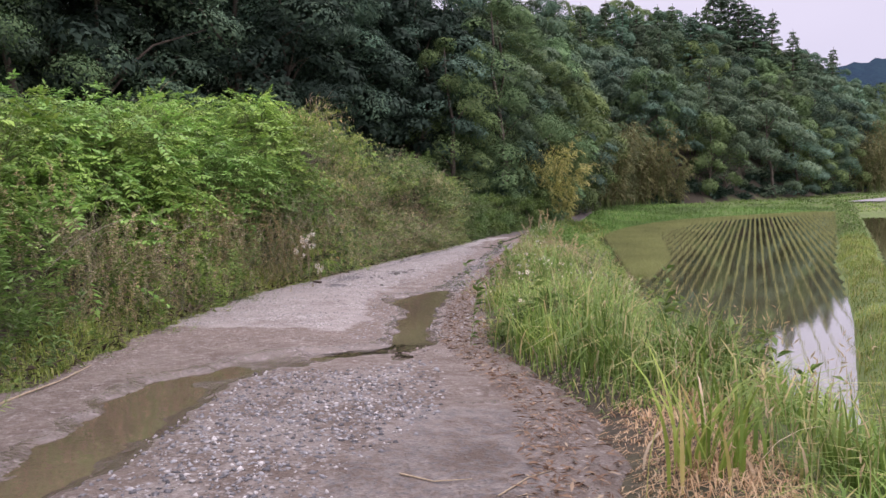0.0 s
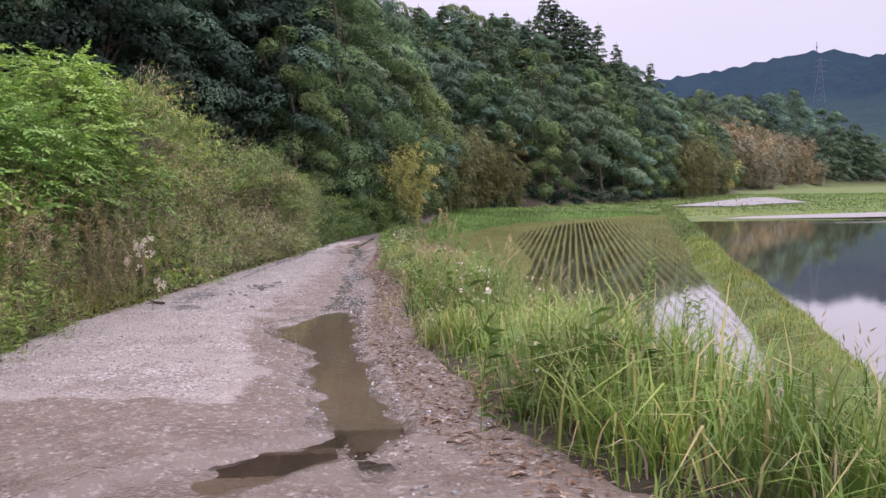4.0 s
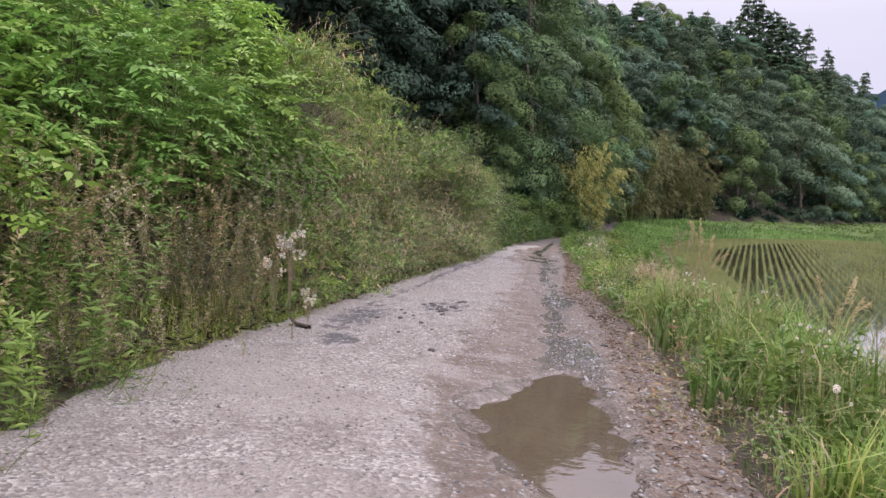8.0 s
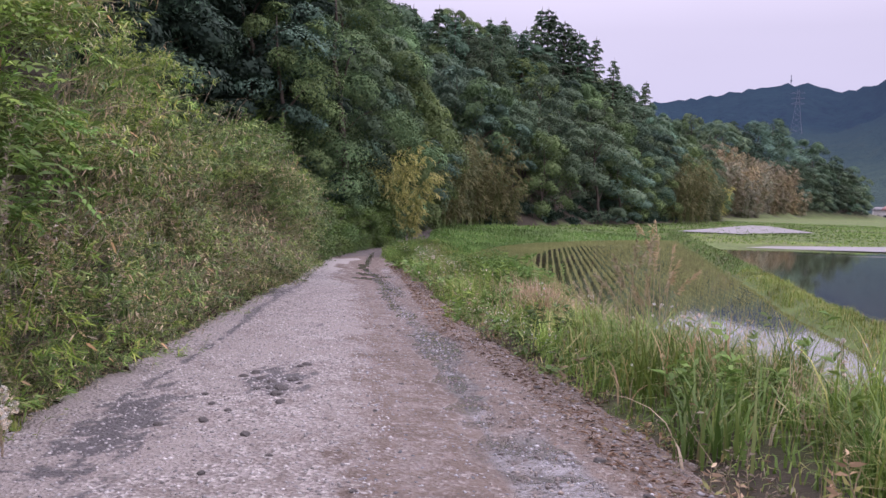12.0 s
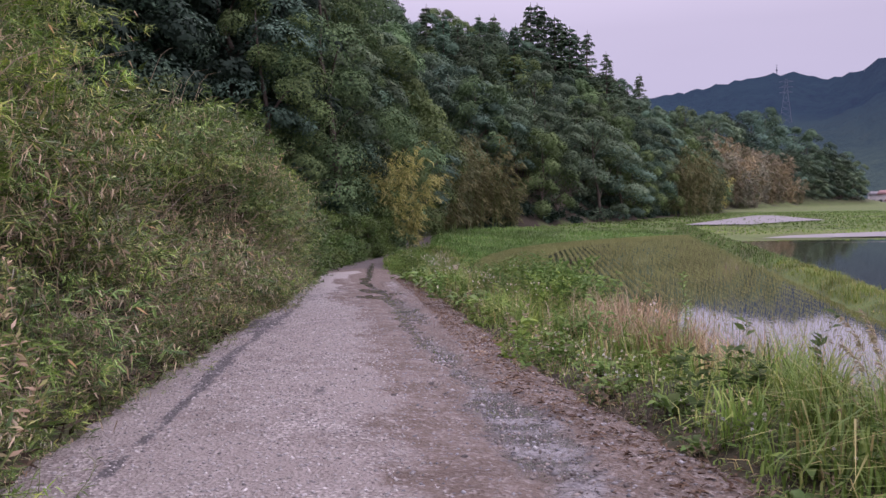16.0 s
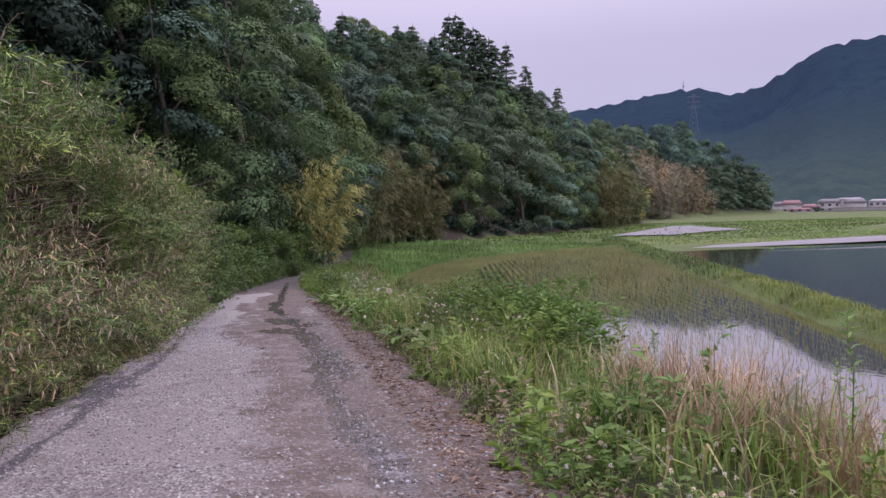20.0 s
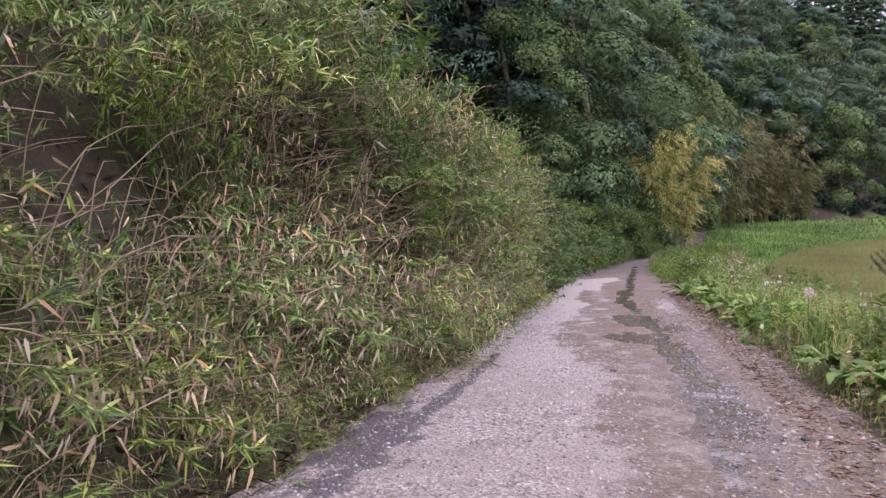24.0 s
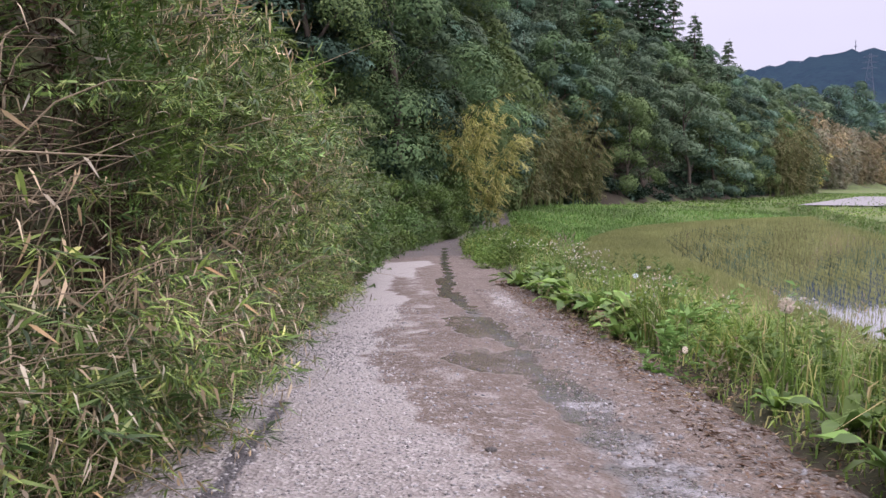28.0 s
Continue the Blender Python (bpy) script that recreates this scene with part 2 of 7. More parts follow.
M_PALEBARK = rough_mat("pale_dead_wood", (0.28, 0.24, 0.2), (0.4, 0.36, 0.31), 2.0, 0.9, 0.5, 20)
M_STEM = rough_mat("dry_stem", (0.29, 0.23, 0.15), (0.4, 0.33, 0.23), 6, 0.8)
M_GSTEM = rough_mat("green_stem", (0.1, 0.16, 0.04), (0.16, 0.2, 0.06), 6, 0.7)
M_STONE = leaf_mat("gravel_stone", [(0, (0.1, 0.097, 0.1)), (0.5, (0.22, 0.21, 0.215)), (0.9, (0.4, 0.385, 0.385)), (1, (0.2, 0.15, 0.12))], 0.85, 0.0, 0.15)
M_PALESTONE = leaf_mat("pale_crushed_stone", [(0, (0.210, 0.198, 0.196)), (0.5, (0.377, 0.359, 0.355)), (1, (0.577, 0.551, 0.546))], 0.85, 0.0, 0.15)
M_DARKSTONE = rough_mat("dark_asphalt_lump", (0.07, 0.065, 0.065), (0.12, 0.115, 0.11), 15, 0.85, 0.8, 60)


def soil_mat():
    m, n, l, out, bsdf = mat_new("ground_soil_and_turf")
    g = n.new("ShaderNodeNewGeometry")
    a = noise_node(n, l, 0.35, 5, 0.6, g.outputs["Position"])
    b = noise_node(n, l, 9.0, 5, 0.65, g.outputs["Position"])
    big = noise_node(n, l, 0.03, 3, 0.5, g.outputs["Position"])
    soil = mixcol(n, l, (0.028, 0.024, 0.017), (0.062, 0.052, 0.034), maprange(n, l, b.outputs[0], 0.3, 0.7))
    turf = mixcol(n, l, (0.085, 0.14, 0.038), (0.125, 0.18, 0.05), maprange(n, l, b.outputs[0], 0.3, 0.7))
    turf = mixcol(n, l, turf, (0.24, 0.2, 0.09), maprange(n, l, big.outputs[0], 0.5, 0.7, 0, 0.3))
    at = n.new("ShaderNodeAttribute")
    at.attribute_name = "turf"
    k = maprange(n, l, a.outputs[0], 0.35, 0.65, -0.35, 0.35)
    add = n.new("ShaderNodeMath")
    add.use_clamp = True
    l.new(at.outputs["Fac"], add.inputs[0])
    l.new(k, add.inputs[1])
    l.new(mixcol(n, l, soil, turf, add.outputs[0]), bsdf.inputs["Base Color"])
    bsdf.inputs["Roughness"].default_value = 0.95
    bp = n.new("ShaderNodeBump")
    bp.inputs["Strength"].default_value, bp.inputs["Distance"].default_value = 0.6, 0.05
    l.new(b.outputs[0], bp.inputs["Height"])
    l.new(bp.outputs[0], bsdf.inputs["Normal"])
    return m


def road_mat():
    """Worn lane: pale crushed stone, brown mud and bare asphalt, each where the cover map puts it; the asphalt colour
    also paints the far end's shade; wet where it is low.
    """
    m, n, l, out, bsdf = mat_new("gravel_lane")
    g = n.new("ShaderNodeNewGeometry")
    pos = g.outputs["Position"]
    at = n.new("ShaderNodeAttribute")
    at.attribute_name = "cover"
    sp = n.new("ShaderNodeSeparateColor")
    l.new(at.outputs["Color"], sp.inputs[0])
    mid, fine = noise_node(n, l, 2.2, 6, 0.65, pos), noise_node(n, l, 14, 6, 0.7, pos)
    vo = n.new("ShaderNodeTexVoronoi")
    vo.inputs["Scale"].default_value = 38
    l.new(pos, vo.inputs["Vector"])
    vb = n.new("ShaderNodeTexVoronoi")
    vb.inputs["Scale"].default_value = 90
    l.new(pos, vb.inputs["Vector"])
    stone = ramp(n, [(0, (0.13, 0.118, 0.112)), (0.35, (0.25, 0.232, 0.222)), (0.7, (0.365, 0.342, 0.33)), (1, (0.6, 0.575, 0.56))])
    sc = n.new("ShaderNodeSeparateColor")
    l.new(vo.outputs["Color"], sc.inputs[0])
    l.new(sc.outputs[0], stone.inputs[0])
    pale = mixcol(n, l, stone.outputs["Color"], (0.335, 0.308, 0.296), maprange(n, l, fine.outputs[0], 0.3, 0.62, 0.0, 0.4))
    pale = mixcol(n, l, pale, (0.185, 0.157, 0.14), maprange(n, l, mid.outputs[0], 0.42, 0.7, 0, 0.85))
    dust = noise_node(n, l, 0.75, 4, 0.6, pos)
    pale = mixcol(n, l, pale, mixcol(n, l, (0.27, 0.242, 0.226), (0.35, 0.325, 0.31), fine.outputs[0]), maprange(n, l, dust.outputs[0], 0.44, 0.6, 0.0, 0.75))
    xyz = n.new("ShaderNodeSeparateXYZ")
    l.new(pos, xyz.inputs[0])
    silt = mixcol(n, l, (0.36, 0.345, 0.335), (0.5, 0.482, 0.47), fine.outputs[0])
    pale = mixcol(n, l, pale, silt, maprange(n, l, xyz.outputs[1], 33.0, 38.0, 0.0, 0.8))
    mud = mixcol(n, l, (0.122, 0.094, 0.077), (0.21, 0.171, 0.147), maprange(n, l, mid.outputs[0], 0.3, 0.7))
    mud = mixcol(n, l, mud, stone.outputs["Color"], maprange(n, l, fine.outputs[0], 0.48, 0.66, 0, 0.75))
    asph_and_shade = mixcol(n, l, (0.075, 0.073, 0.078), (0.14, 0.136, 0.142), maprange(n, l, fine.outputs[0], 0.3, 0.7))

    def edge(socket, width=0.5, src=mid):
        a = n.new("ShaderNodeMath")
        l.new(socket, a.inputs[0])
        l.new(maprange(n, l, src.outputs[0], 0.3, 0.7, -0.5 * width, 0.5 * width), a.inputs[1])
        return maprange(n, l, a.outputs[0], 0.33, 0.67)

    col = mixcol(n, l, mud, pale, edge(sp.outputs[0], 0.8))
    col = mixcol(n, l, col, asph_and_shade, edge(sp.outputs[2], 0.7, fine))
    crack = n.new("ShaderNodeTexVoronoi")
    crack.feature = "DISTANCE_TO_EDGE"
    crack.inputs["Scale"].default_value = 8.0
    wp = n.new("ShaderNodeVectorMath")
    l.new(pos, wp.inputs[0])
    wv_ = n.new("ShaderNodeVectorMath")
    wv_.operation = "SCALE"
    l.new(noise_node(n, l, 6.0, 3, 0.6, pos).outputs["Color"], wv_.inputs[0])
    wv_.inputs["Scale"].default_value = 0.16
    l.new(wv_.outputs[0], wp.inputs[1])
    l.new(wp.outputs[0], crack.inputs["Vector"])
    slab_col = mixcol(n, l, (0.045, 0.043, 0.045), mixcol(n, l, (0.17, 0.168, 0.172), (0.25, 0.245, 0.245), mid.outputs[0]), maprange(n, l, crack.outputs["Distance"], 0.015, 0.06))
    col = mixcol(n, l, col, slab_col, maprange(n, l, at.outputs["Alpha"], 0.2, 0.7, 0, 0.85))
    wet = edge(sp.outputs[1], 0.5)
    col = mixcol(n, l, col, (0.62, 0.6, 0.58), wet, "MULTIPLY")
    damp = maprange(n, l, xyz.outputs[1], 5.0, 9.5, 0.78, 1.0)
    soak = n.new("ShaderNodeVectorMath")
    soak.operation = "SCALE"
    l.new(col, soak.inputs[0])
    l.new(damp, soak.inputs["Scale"])
    l.new(soak.outputs[0], bsdf.inputs["Base Color"])
    l.new(maprange(n, l, wet, 0, 1, 0.92, 0.14), bsdf.inputs["Roughness"])
    bsdf.inputs["Specular IOR Level"].default_value = 0.4
    film = n.new("ShaderNodeMath")
    film.operation = "MULTIPLY"
    l.new(at.outputs["Alpha"], film.inputs[0])
    l.new(maprange(n, l, fine.outputs[0], 0.42, 0.56), film.inputs[1])
    l.new(film.outputs[0], bsdf.inputs["Coat Weight"])
    bsdf.inputs["Coat Roughness"].default_value, bsdf.inputs["Coat IOR"].default_value = 0.05, 2.0
    h = n.new("ShaderNodeMath")
    l.new(vo.outputs["Distance"], h.inputs[0])
    l.new(fine.outputs[0], h.inputs[1])
    bp = n.new("ShaderNodeBump")
    l.new(maprange(n, l, wet, 0, 1, 1.0, 0.2), bp.inputs["Strength"])
    bp.inputs["Distance"].default_value = 0.025
    l.new(h.outputs[0], bp.inputs["Height"])
    l.new(bp.outputs[0], bsdf.inputs["Normal"])
    return m


def water_mat(name, tint, rough, ripple, scale, ior=1.8, coat=0.0):
    m, n, l, out, bsdf = mat_new(name)
    g = n.new("ShaderNodeNewGeometry")
    ns = noise_node(n, l, scale, 2, 0.5, g.outputs["Position"])
    mud = noise_node(n, l, 0.8, 4, 0.6, g.outputs["Position"])
    col = mixcol(n, l, tint, tuple(1.5 * x for x in tint), maprange(n, l, mud.outputs[0], 0.3, 0.7))
    l.new(col, bsdf.inputs["Base Color"])
    bsdf.inputs["Roughness"].default_value, bsdf.inputs["IOR"].default_value = rough, ior
    bsdf.inputs["Specular IOR Level"].default_value = 0.5
    bsdf.inputs["Coat Weight"].default_value, bsdf.inputs["Coat Roughness"].default_value, bsdf.inputs["Coat IOR"].default_value = coat, rough, ior
    bp = n.new("ShaderNodeBump")
    bp.inputs["Strength"].default_value, bp.inputs["Distance"].default_value = ripple, 0.01
    l.new(ns.outputs[0], bp.inputs["Height"])
    l.new(bp.outputs[0], bsdf.inputs["Normal"])
    l.new(bp.outputs[0], bsdf.inputs["Coat Normal"])
    return m


M_SOIL, M_ROAD = soil_mat(), road_mat()
M_PADDY = water_mat("paddy_water", (0.085, 0.074, 0.042), 0.025, 0.1, 5.0, 2.3, 1.0)
M_PUDDLE = water_mat("muddy_puddle_water", (0.085, 0.064, 0.046), 0.02, 0.14, 9.0)


# ---- mesh helpers ----
def mesh_np(name, v, quads=None, tris=None, mats=(), idx=None, smooth=False):
    """A mesh from arrays of corners, quads and triangles."""
    q = np.zeros((0, 4), int) if quads is None else np.asarray(quads, int).reshape(-1, 4)
    t = np.zeros((0, 3), int) if tris is None else np.asarray(tris, int).reshape(-1, 3)
    v = np.asarray(v, np.float32).reshape(-1, 3)
    me = bpy.data.meshes.new(name)
    me.vertices.add(len(v))
    me.vertices.foreach_set("co", v.ravel())
    loops = np.concatenate([q.ravel(), t.ravel()]).astype(np.int32)
    total = np.concatenate([np.full(len(q), 4), np.full(len(t), 3)]).astype(np.int32)
    start = np.concatenate([[0], np.cumsum(total)[:-1]]).astype(np.int32)
    me.loops.add(len(loops))
    me.loops.foreach_set("vertex_index", loops)
    me.polygons.add(len(total))
    me.polygons.foreach_set("loop_start", start)
    me.polygons.foreach_set("loop_total", total)
    if smooth:
        me.polygons.foreach_set("use_smooth", np.ones(len(total), bool))
    for m in mats:
        me.materials.append(m)
    if idx is not None:
        me.polygons.foreach_set("material_index", np.asarray(idx, np.int32))
    me.update(calc_edges=True)
    return me


def unit(a):
    return a / np.maximum(np.linalg.norm(a, axis=-1, keepdims=True), 1e-9)


def leaf_arrays(base, way, up, length, width, fold=0.12, sag=0.0):
    """Diamond leaves: corners and quads."""
    way, n = unit(way), len(base)
    side = unit(np.cross(way, up) + 1e-6)
    nor = np.cross(side, way)
    length, width = np.broadcast_to(length, n)[:, None], np.broadcast_to(width, n)[:, None]
    mid = base + way * length * 0.42 + nor * width * fold
    tip = base + way * length - nor * length * sag
    v = np.stack([base, mid + side * width / 2, tip, mid - side * width / 2], 1).reshape(-1, 3)
    return v, np.arange(4 * n).reshape(-1, 4)


def lance_arrays(base, way, up, length, width, sag=0.15):
    """Long pointed leaves that bow down: six corners each."""
    way, n = unit(way), len(base)
    side = unit(np.cross(way, up) + 1e-6)
    nor = np.cross(side, way)
    length, width = np.broadcast_to(length, n)[:, None], np.broadcast_to(width, n)[:, None]
    a, b = base + way * length * 0.22 + nor * length * 0.03, base + way * length * 0.6 - nor * length * 0.35 * sag
    s1, s2 = side * width * 0.5, side * width * 0.38
    v = np.stack([base, a + s1, a - s1, b + s2, b - s2, base + way * length - nor * length * sag], 1).reshape(-1, 3)
    o = 6 * np.arange(n)[:, None]
    return v, o + np.array([[1, 3, 4, 2]]), np.concatenate([o + np.array([[0, 1, 2]]), o + np.array([[3, 5, 4]])])


def chip_arrays(base, way, up, length, width):
    """Three-cornered leaves for crowns that stay far off: corners, no quads, triangles."""
    way, n = unit(way), len(base)
    side = unit(np.cross(way, up) + 1e-6)
    length, width = np.broadcast_to(length, n)[:, None], np.broadcast_to(width, n)[:, None]
    v = np.stack([base + side * width / 2, base - side * width / 2, base + way * length], 1).reshape(-1, 3)
    return v, np.zeros((0, 4), int), np.arange(3 * n).reshape(-1, 3)


def blade_arrays(base, way, bend, length, width):
    """Grass blades that lean over: a quad and a triangle each."""
    n = len(base)
    length, width = np.broadcast_to(length, n)[:, None], np.broadcast_to(width, n)[:, None]
    up = np.array([0, 0, 1.0])
    side = unit(np.cross(way, up) + 1e-6) * width / 2
    b = np.broadcast_to(bend, n)[:, None]
    mid = base + (up * (1 - 0.25 * b) + way * 0.35 * b) * length * 0.55
    tip = base + (up * (1 - 0.75 * b) + way * b) * length
    v = np.stack([base - side, base + side, mid + side * 0.8, mid - side * 0.8, tip], 1).reshape(-1, 3)
    o = 5 * np.arange(n)[:, None]
    return v, o + np.array([[0, 1, 2, 3]]), o + np.array([[3, 2, 4]])


def tube_arrays(points, radii, sides=6):
    p, r = np.asarray(points, float), np.asarray(radii, float)
    way = unit(np.gradient(p, axis=0))
    ref = np.array([1.0, 0, 0]) if abs(way[0][0]) < 0.8 else np.array([0, 1.0, 0])
    a = unit(np.cross(way, ref))
    b = np.cross(way, a)
    th = np.linspace(0, 2 * np.pi, sides, endpoint=False)
    v = p[:, None] + r[:, None, None] * (np.cos(th)[None, :, None] * a[:, None] + np.sin(th)[None, :, None] * b[:, None])
    q = []
    for i in range(len(p) - 1):
        for k in range(sides):
            q.append((i * sides + k, i * sides + (k + 1) % sides, (i + 1) * sides + (k + 1) % sides, (i + 1) * sides + k))
    return v.reshape(-1, 3), np.array(q)


def at_stem(pts, t):
    f = np.clip(t, 0, 0.999) * (len(pts) - 1)
    i = f.astype(int)
    return pts[i] + (pts[i + 1] - pts[i]) * (f - i)[:, None]


def join(*lots):
    """Joins lots of (corners, quads[, triangles])."""
    vs, qs, ts, o = [], [], [], 0
    for lot in lots:
        vs.append(lot[0])
        qs.append(np.asarray(lot[1], int).reshape(-1, 4) + o)
        if len(lot) > 2:
            ts.append(np.asarray(lot[2], int).reshape(-1, 3) + o)
        o += len(lot[0])
    return np.concatenate(vs), np.concatenate(qs), np.concatenate(ts) if ts else None


def part_np(name, arrays, mat, parent=None, label="", smooth=False):
    v, q, t = (*arrays, None)[:3]
    ob = new(name, mesh_np(name, v, q, t, [mat], smooth=smooth))
    if parent is not None:
        ob.parent = parent
    if label:
        ob["label"] = label
    if name in ("stalkwork", "foliage", "dry_foliage", "dry_canes", "plume", "bracing"):
        ob["kind"] = "stuff"
    return ob


def part(name, bm, material, parent, label=""):
    me = bpy.data.meshes.new(name)
    bm.to_mesh(me)
    bm.free()
    me.materials.append(material)
    ob = new(name, me)
    ob.parent = parent
    if label:
        ob["label"] = label
    return ob


# ---- the lie of the land ----
def along(y, table):
    ys, vs = zip(*table)
    return np.interp(y, ys, vs)


LEFT = ((-30, -4.2), (0, -4.2), (7, -4.3), (10, -4.8), (15, -5.3), (20, -5.0), (25, -4.8), (32, -4.5), (38, -4.2), (47, -3.95), (51, -3.65), (57, -3.55), (60, -3.1), (62, -2.6), (66, -1.7), (68, -0.75), (72, 0.4), (80, 1.6), (95, 3.4), (105, 4.6))
RIGHT = ((-30, 0.8), (0, 0.2), (6, -0.05), (9, -1.0), (13, -1.35), (20, -1.15), (25, -1.45), (32, -1.2), (38, -0.95), (47, -0.8), (56, -0.5), (64, -0.2), (66, 0.3), (68, 1.2), (72, 2.6), (80, 4.0), (95, 6.0), (105, 7.2))
SHORE = ((-30, 3.5), (0, 4.0), (10, 4.0), (30, 4.2), (45, 4.6), (58, 5.0), (67, 5.3), (72, 6.7), (76, 8.1), (82.5, 11.3), (87.7, 14.8), (91.5, 18.7), (95.5, 23.7), (98.5, 28.2), (102, 34.3), (104, 38.5), (116, 43.5))
LEVEE = ((-30, -8.0), (5, 3.2), (16, 7.3), (28, 11.6), (38, 14.9), (45, 17.0), (52.5, 19.8), (64.3, 23.9), (73.3, 27.1), (116, 41.8), (130, 46.5))
TOPX = ((-10, -7.5), (16, -7.5), (20, -7.5), (24, -7.2), (28, -6.5), (32, -5.9), (36, -5.3), (39, -4.9), (45, -4.9), (52, -4.6), (58, -4.5), (62, -4.0), (66, -3.1), (70, -1.7), (75, -0.2), (90, 3.6))
TOPZ = ((-10, 2.8), (2, 2.7), (10, 2.75), (16, 2.95), (20, 3.55), (24, 3.7), (28, 3.0), (32, 2.4), (36, 2.25), (39, 1.85), (45, 1.3), (52, 0.75), (58, 0.2), (66, 0.1), (75, 0.2), (90, -0.6))
EDGE = [(-70, -30), (-45, 12), (-28, 40), (-19, 55), (-10, 66), (-3, 73), (1, 81), (5, 98), (12, 122), (26, 132), (46, 152), (70, 181), (95, 213), (114, 256), (162, 316), (235, 390), (300, 445), (330, 800)]
WATER, WATER2 = -3.58, -3.74


def road_z(y):
    y = np.asarray(y, float)
    return np.where(y < 55, -0.05 * y, -2.75 - 0.4 * (1 - np.exp(-np.maximum(y - 55, 0) / 8)))


def behind_edge(x, y):
    """Metres behind the forest's edge (negative: in the open)."""
    best, sign = np.full(np.shape(x), 1e9), np.ones(np.shape(x))
    for (ax, ay), (bx, by) in zip(EDGE, EDGE[1:]):
        ux, uy = bx - ax, by - ay
        k = np.clip(((x - ax) * ux + (y - ay) * uy) / (ux * ux + uy * uy), 0, 1)
        d = np.hypot(x - ax - k * ux, y - ay - k * uy)
        s = np.sign(ux * (y - ay) - uy * (x - ax))
        sign = np.where(d < best, s, sign)
        best = np.minimum(best, d)
    return best * sign


def smooth(a, b, t):
    k = np.clip((t - a) / (b - a), 0, 1)
    return k * k * (3 - 2 * k)


def land(x, y):
    """Height of the ground."""
    x, y = np.broadcast_arrays(np.asarray(x, float), np.asarray(y, float))
    r, lft, rgt = road_z(y), along(y, LEFT), along(y, RIGHT)
    lump = 0.05 * np.sin(1.7 * x + 0.6 * y) * np.sin(0.9 * y - 0.7 * x)
    z = r - 0.09
    # the verge falls to the paddy
    shore, lev = along(y, SHORE), along(y, LEVEE)
    verge = r - 0.12 + 0.2 * smooth(0.3, 0.95, x - rgt) + lump * smooth(0.4, 1.0, x - rgt)
    k = smooth(0, 1, (x - rgt - 1.5) / np.maximum(shore - rgt - 1.3, 0.5))
    bed = WATER - 0.14
    right = verge + (bed - verge) * k
    z = np.where(x > rgt + 0.1, right, z)
    wet = (x > shore) & (y < 117)
    z = np.where(wet, bed, z)
    bund = WATER + 0.42 + 0.6 * lump
    w = np.abs(x - lev)
    onlev = np.clip((1.35 - w) / 0.85, 0, 1) * (y < 135) * (x > rgt + 0.5)
    z = np.maximum(z, np.where(onlev > 0, bed + (np.maximum(bund, r * (y < 4) - 9) - bed) * onlev, -99))
    far = smooth(92, 99, y - 0.0 * x)
    z = np.where((x > lev + 1), (WATER2 - 0.15) + (far * 0.5), z)
    open_far = np.clip((y - 119) / 4, 0, 1)
    mead = -3.2 - 0.0008 * np.maximum(y - 119, 0) + lump
    z = np.where((x > shore - 1) & (y >= 117) & (x <= lev + 1), z + (mead - z) * open_far, z)
    z = np.where((x > lev + 1) & (y > 119), mead, z)
    z = np.where((y >= 117) & (x <= shore - 1) & (x > rgt), mead, z)
    # the bank
    tx, tz = along(y, TOPX) - 0.35, along(y, TOPZ) - 0.95
    toe = lft - 0.1 - np.interp(y, [0, 32, 35], [0.4, 0.4, 0.15])
    h = np.clip((toe - x) / np.maximum(toe - tx, 0.3), 0, 1)
    bank = r - 0.02 + (tz - r) * h ** 1.25 + 2 * lump * h
    bank = bank - 1.6 * np.exp(-(((y - 34.4) / 0.85) ** 4) - (((x + 5.55) / 0.8) ** 4)) - 0.7 * np.exp(-(((y - 32.4) / 0.7) ** 4) - (((x + 5.8) / 0.5) ** 4))
    bank = bank + np.clip(tx - x, 0, 40) * 0.06
    z = np.where(x < lft - 0.1, bank, z)
    # the wooded hill
    d = behind_edge(x, y)
    cap = np.interp(y, [50, 75, 100, 130, 150, 168, 300, 420], [5, 5, 7, 11, 18, 30, 22, 6])
    hill = np.where(d > 0, 0.88 * np.minimum(d, cap) + 0.1 * np.clip(d - cap, 0, 120), 0)
    return z + hill


def ticks(*spans):
    out = []
    for a, b, s in spans:
        out.extend(np.arange(a, b, s))
    return np.array(out + [spans[-1][1]])


def grid_mesh(name, xs, ys, zf, mats):
    gx, gy = np.meshgrid(xs, ys)
    gz = zf(gx, gy)
    n, m = gx.shape
    i = np.arange(n * m).reshape(n, m)
    q = np.stack([i[:-1, :-1], i[:-1, 1:], i[1:, 1:], i[1:, :-1]], -1).reshape(-1, 4)
    return mesh_np(name, np.stack([gx, gy, gz], -1).reshape(-1, 3), q, None, mats, smooth=True), gx.ravel(), gy.ravel()


# ---- ground ----
gx_t = ticks((-3500, -400, 300), (-400, -60, 20), (-60, -12, 2.0), (-12, 12, 0.3), (12, 60, 0.8), (60, 200, 6), (200, 500, 30), (500, 4000, 350))
gy_t = ticks((-1500, -100, 200), (-100, -12, 8), (-12, 60, 0.4), (60, 130, 0.8), (130, 300, 5), (300, 700, 25), (700, 4500, 300))
g_me, gxv, gyv = grid_mesh("ground", gx_t, gy_t, land, [M_SOIL])
turf = np.where(gxv > along(gyv, LEFT), smooth(0.7, 1.9, gxv - along(gyv, RIGHT)) * 0.9 - 0.05, 0.1)
turf = np.where(gyv > 95, 0.9, turf)
turf = np.where(behind_edge(gxv, gyv) > -1.5, -0.5, turf)
at = g_me.attributes.new("turf", "FLOAT", "POINT")
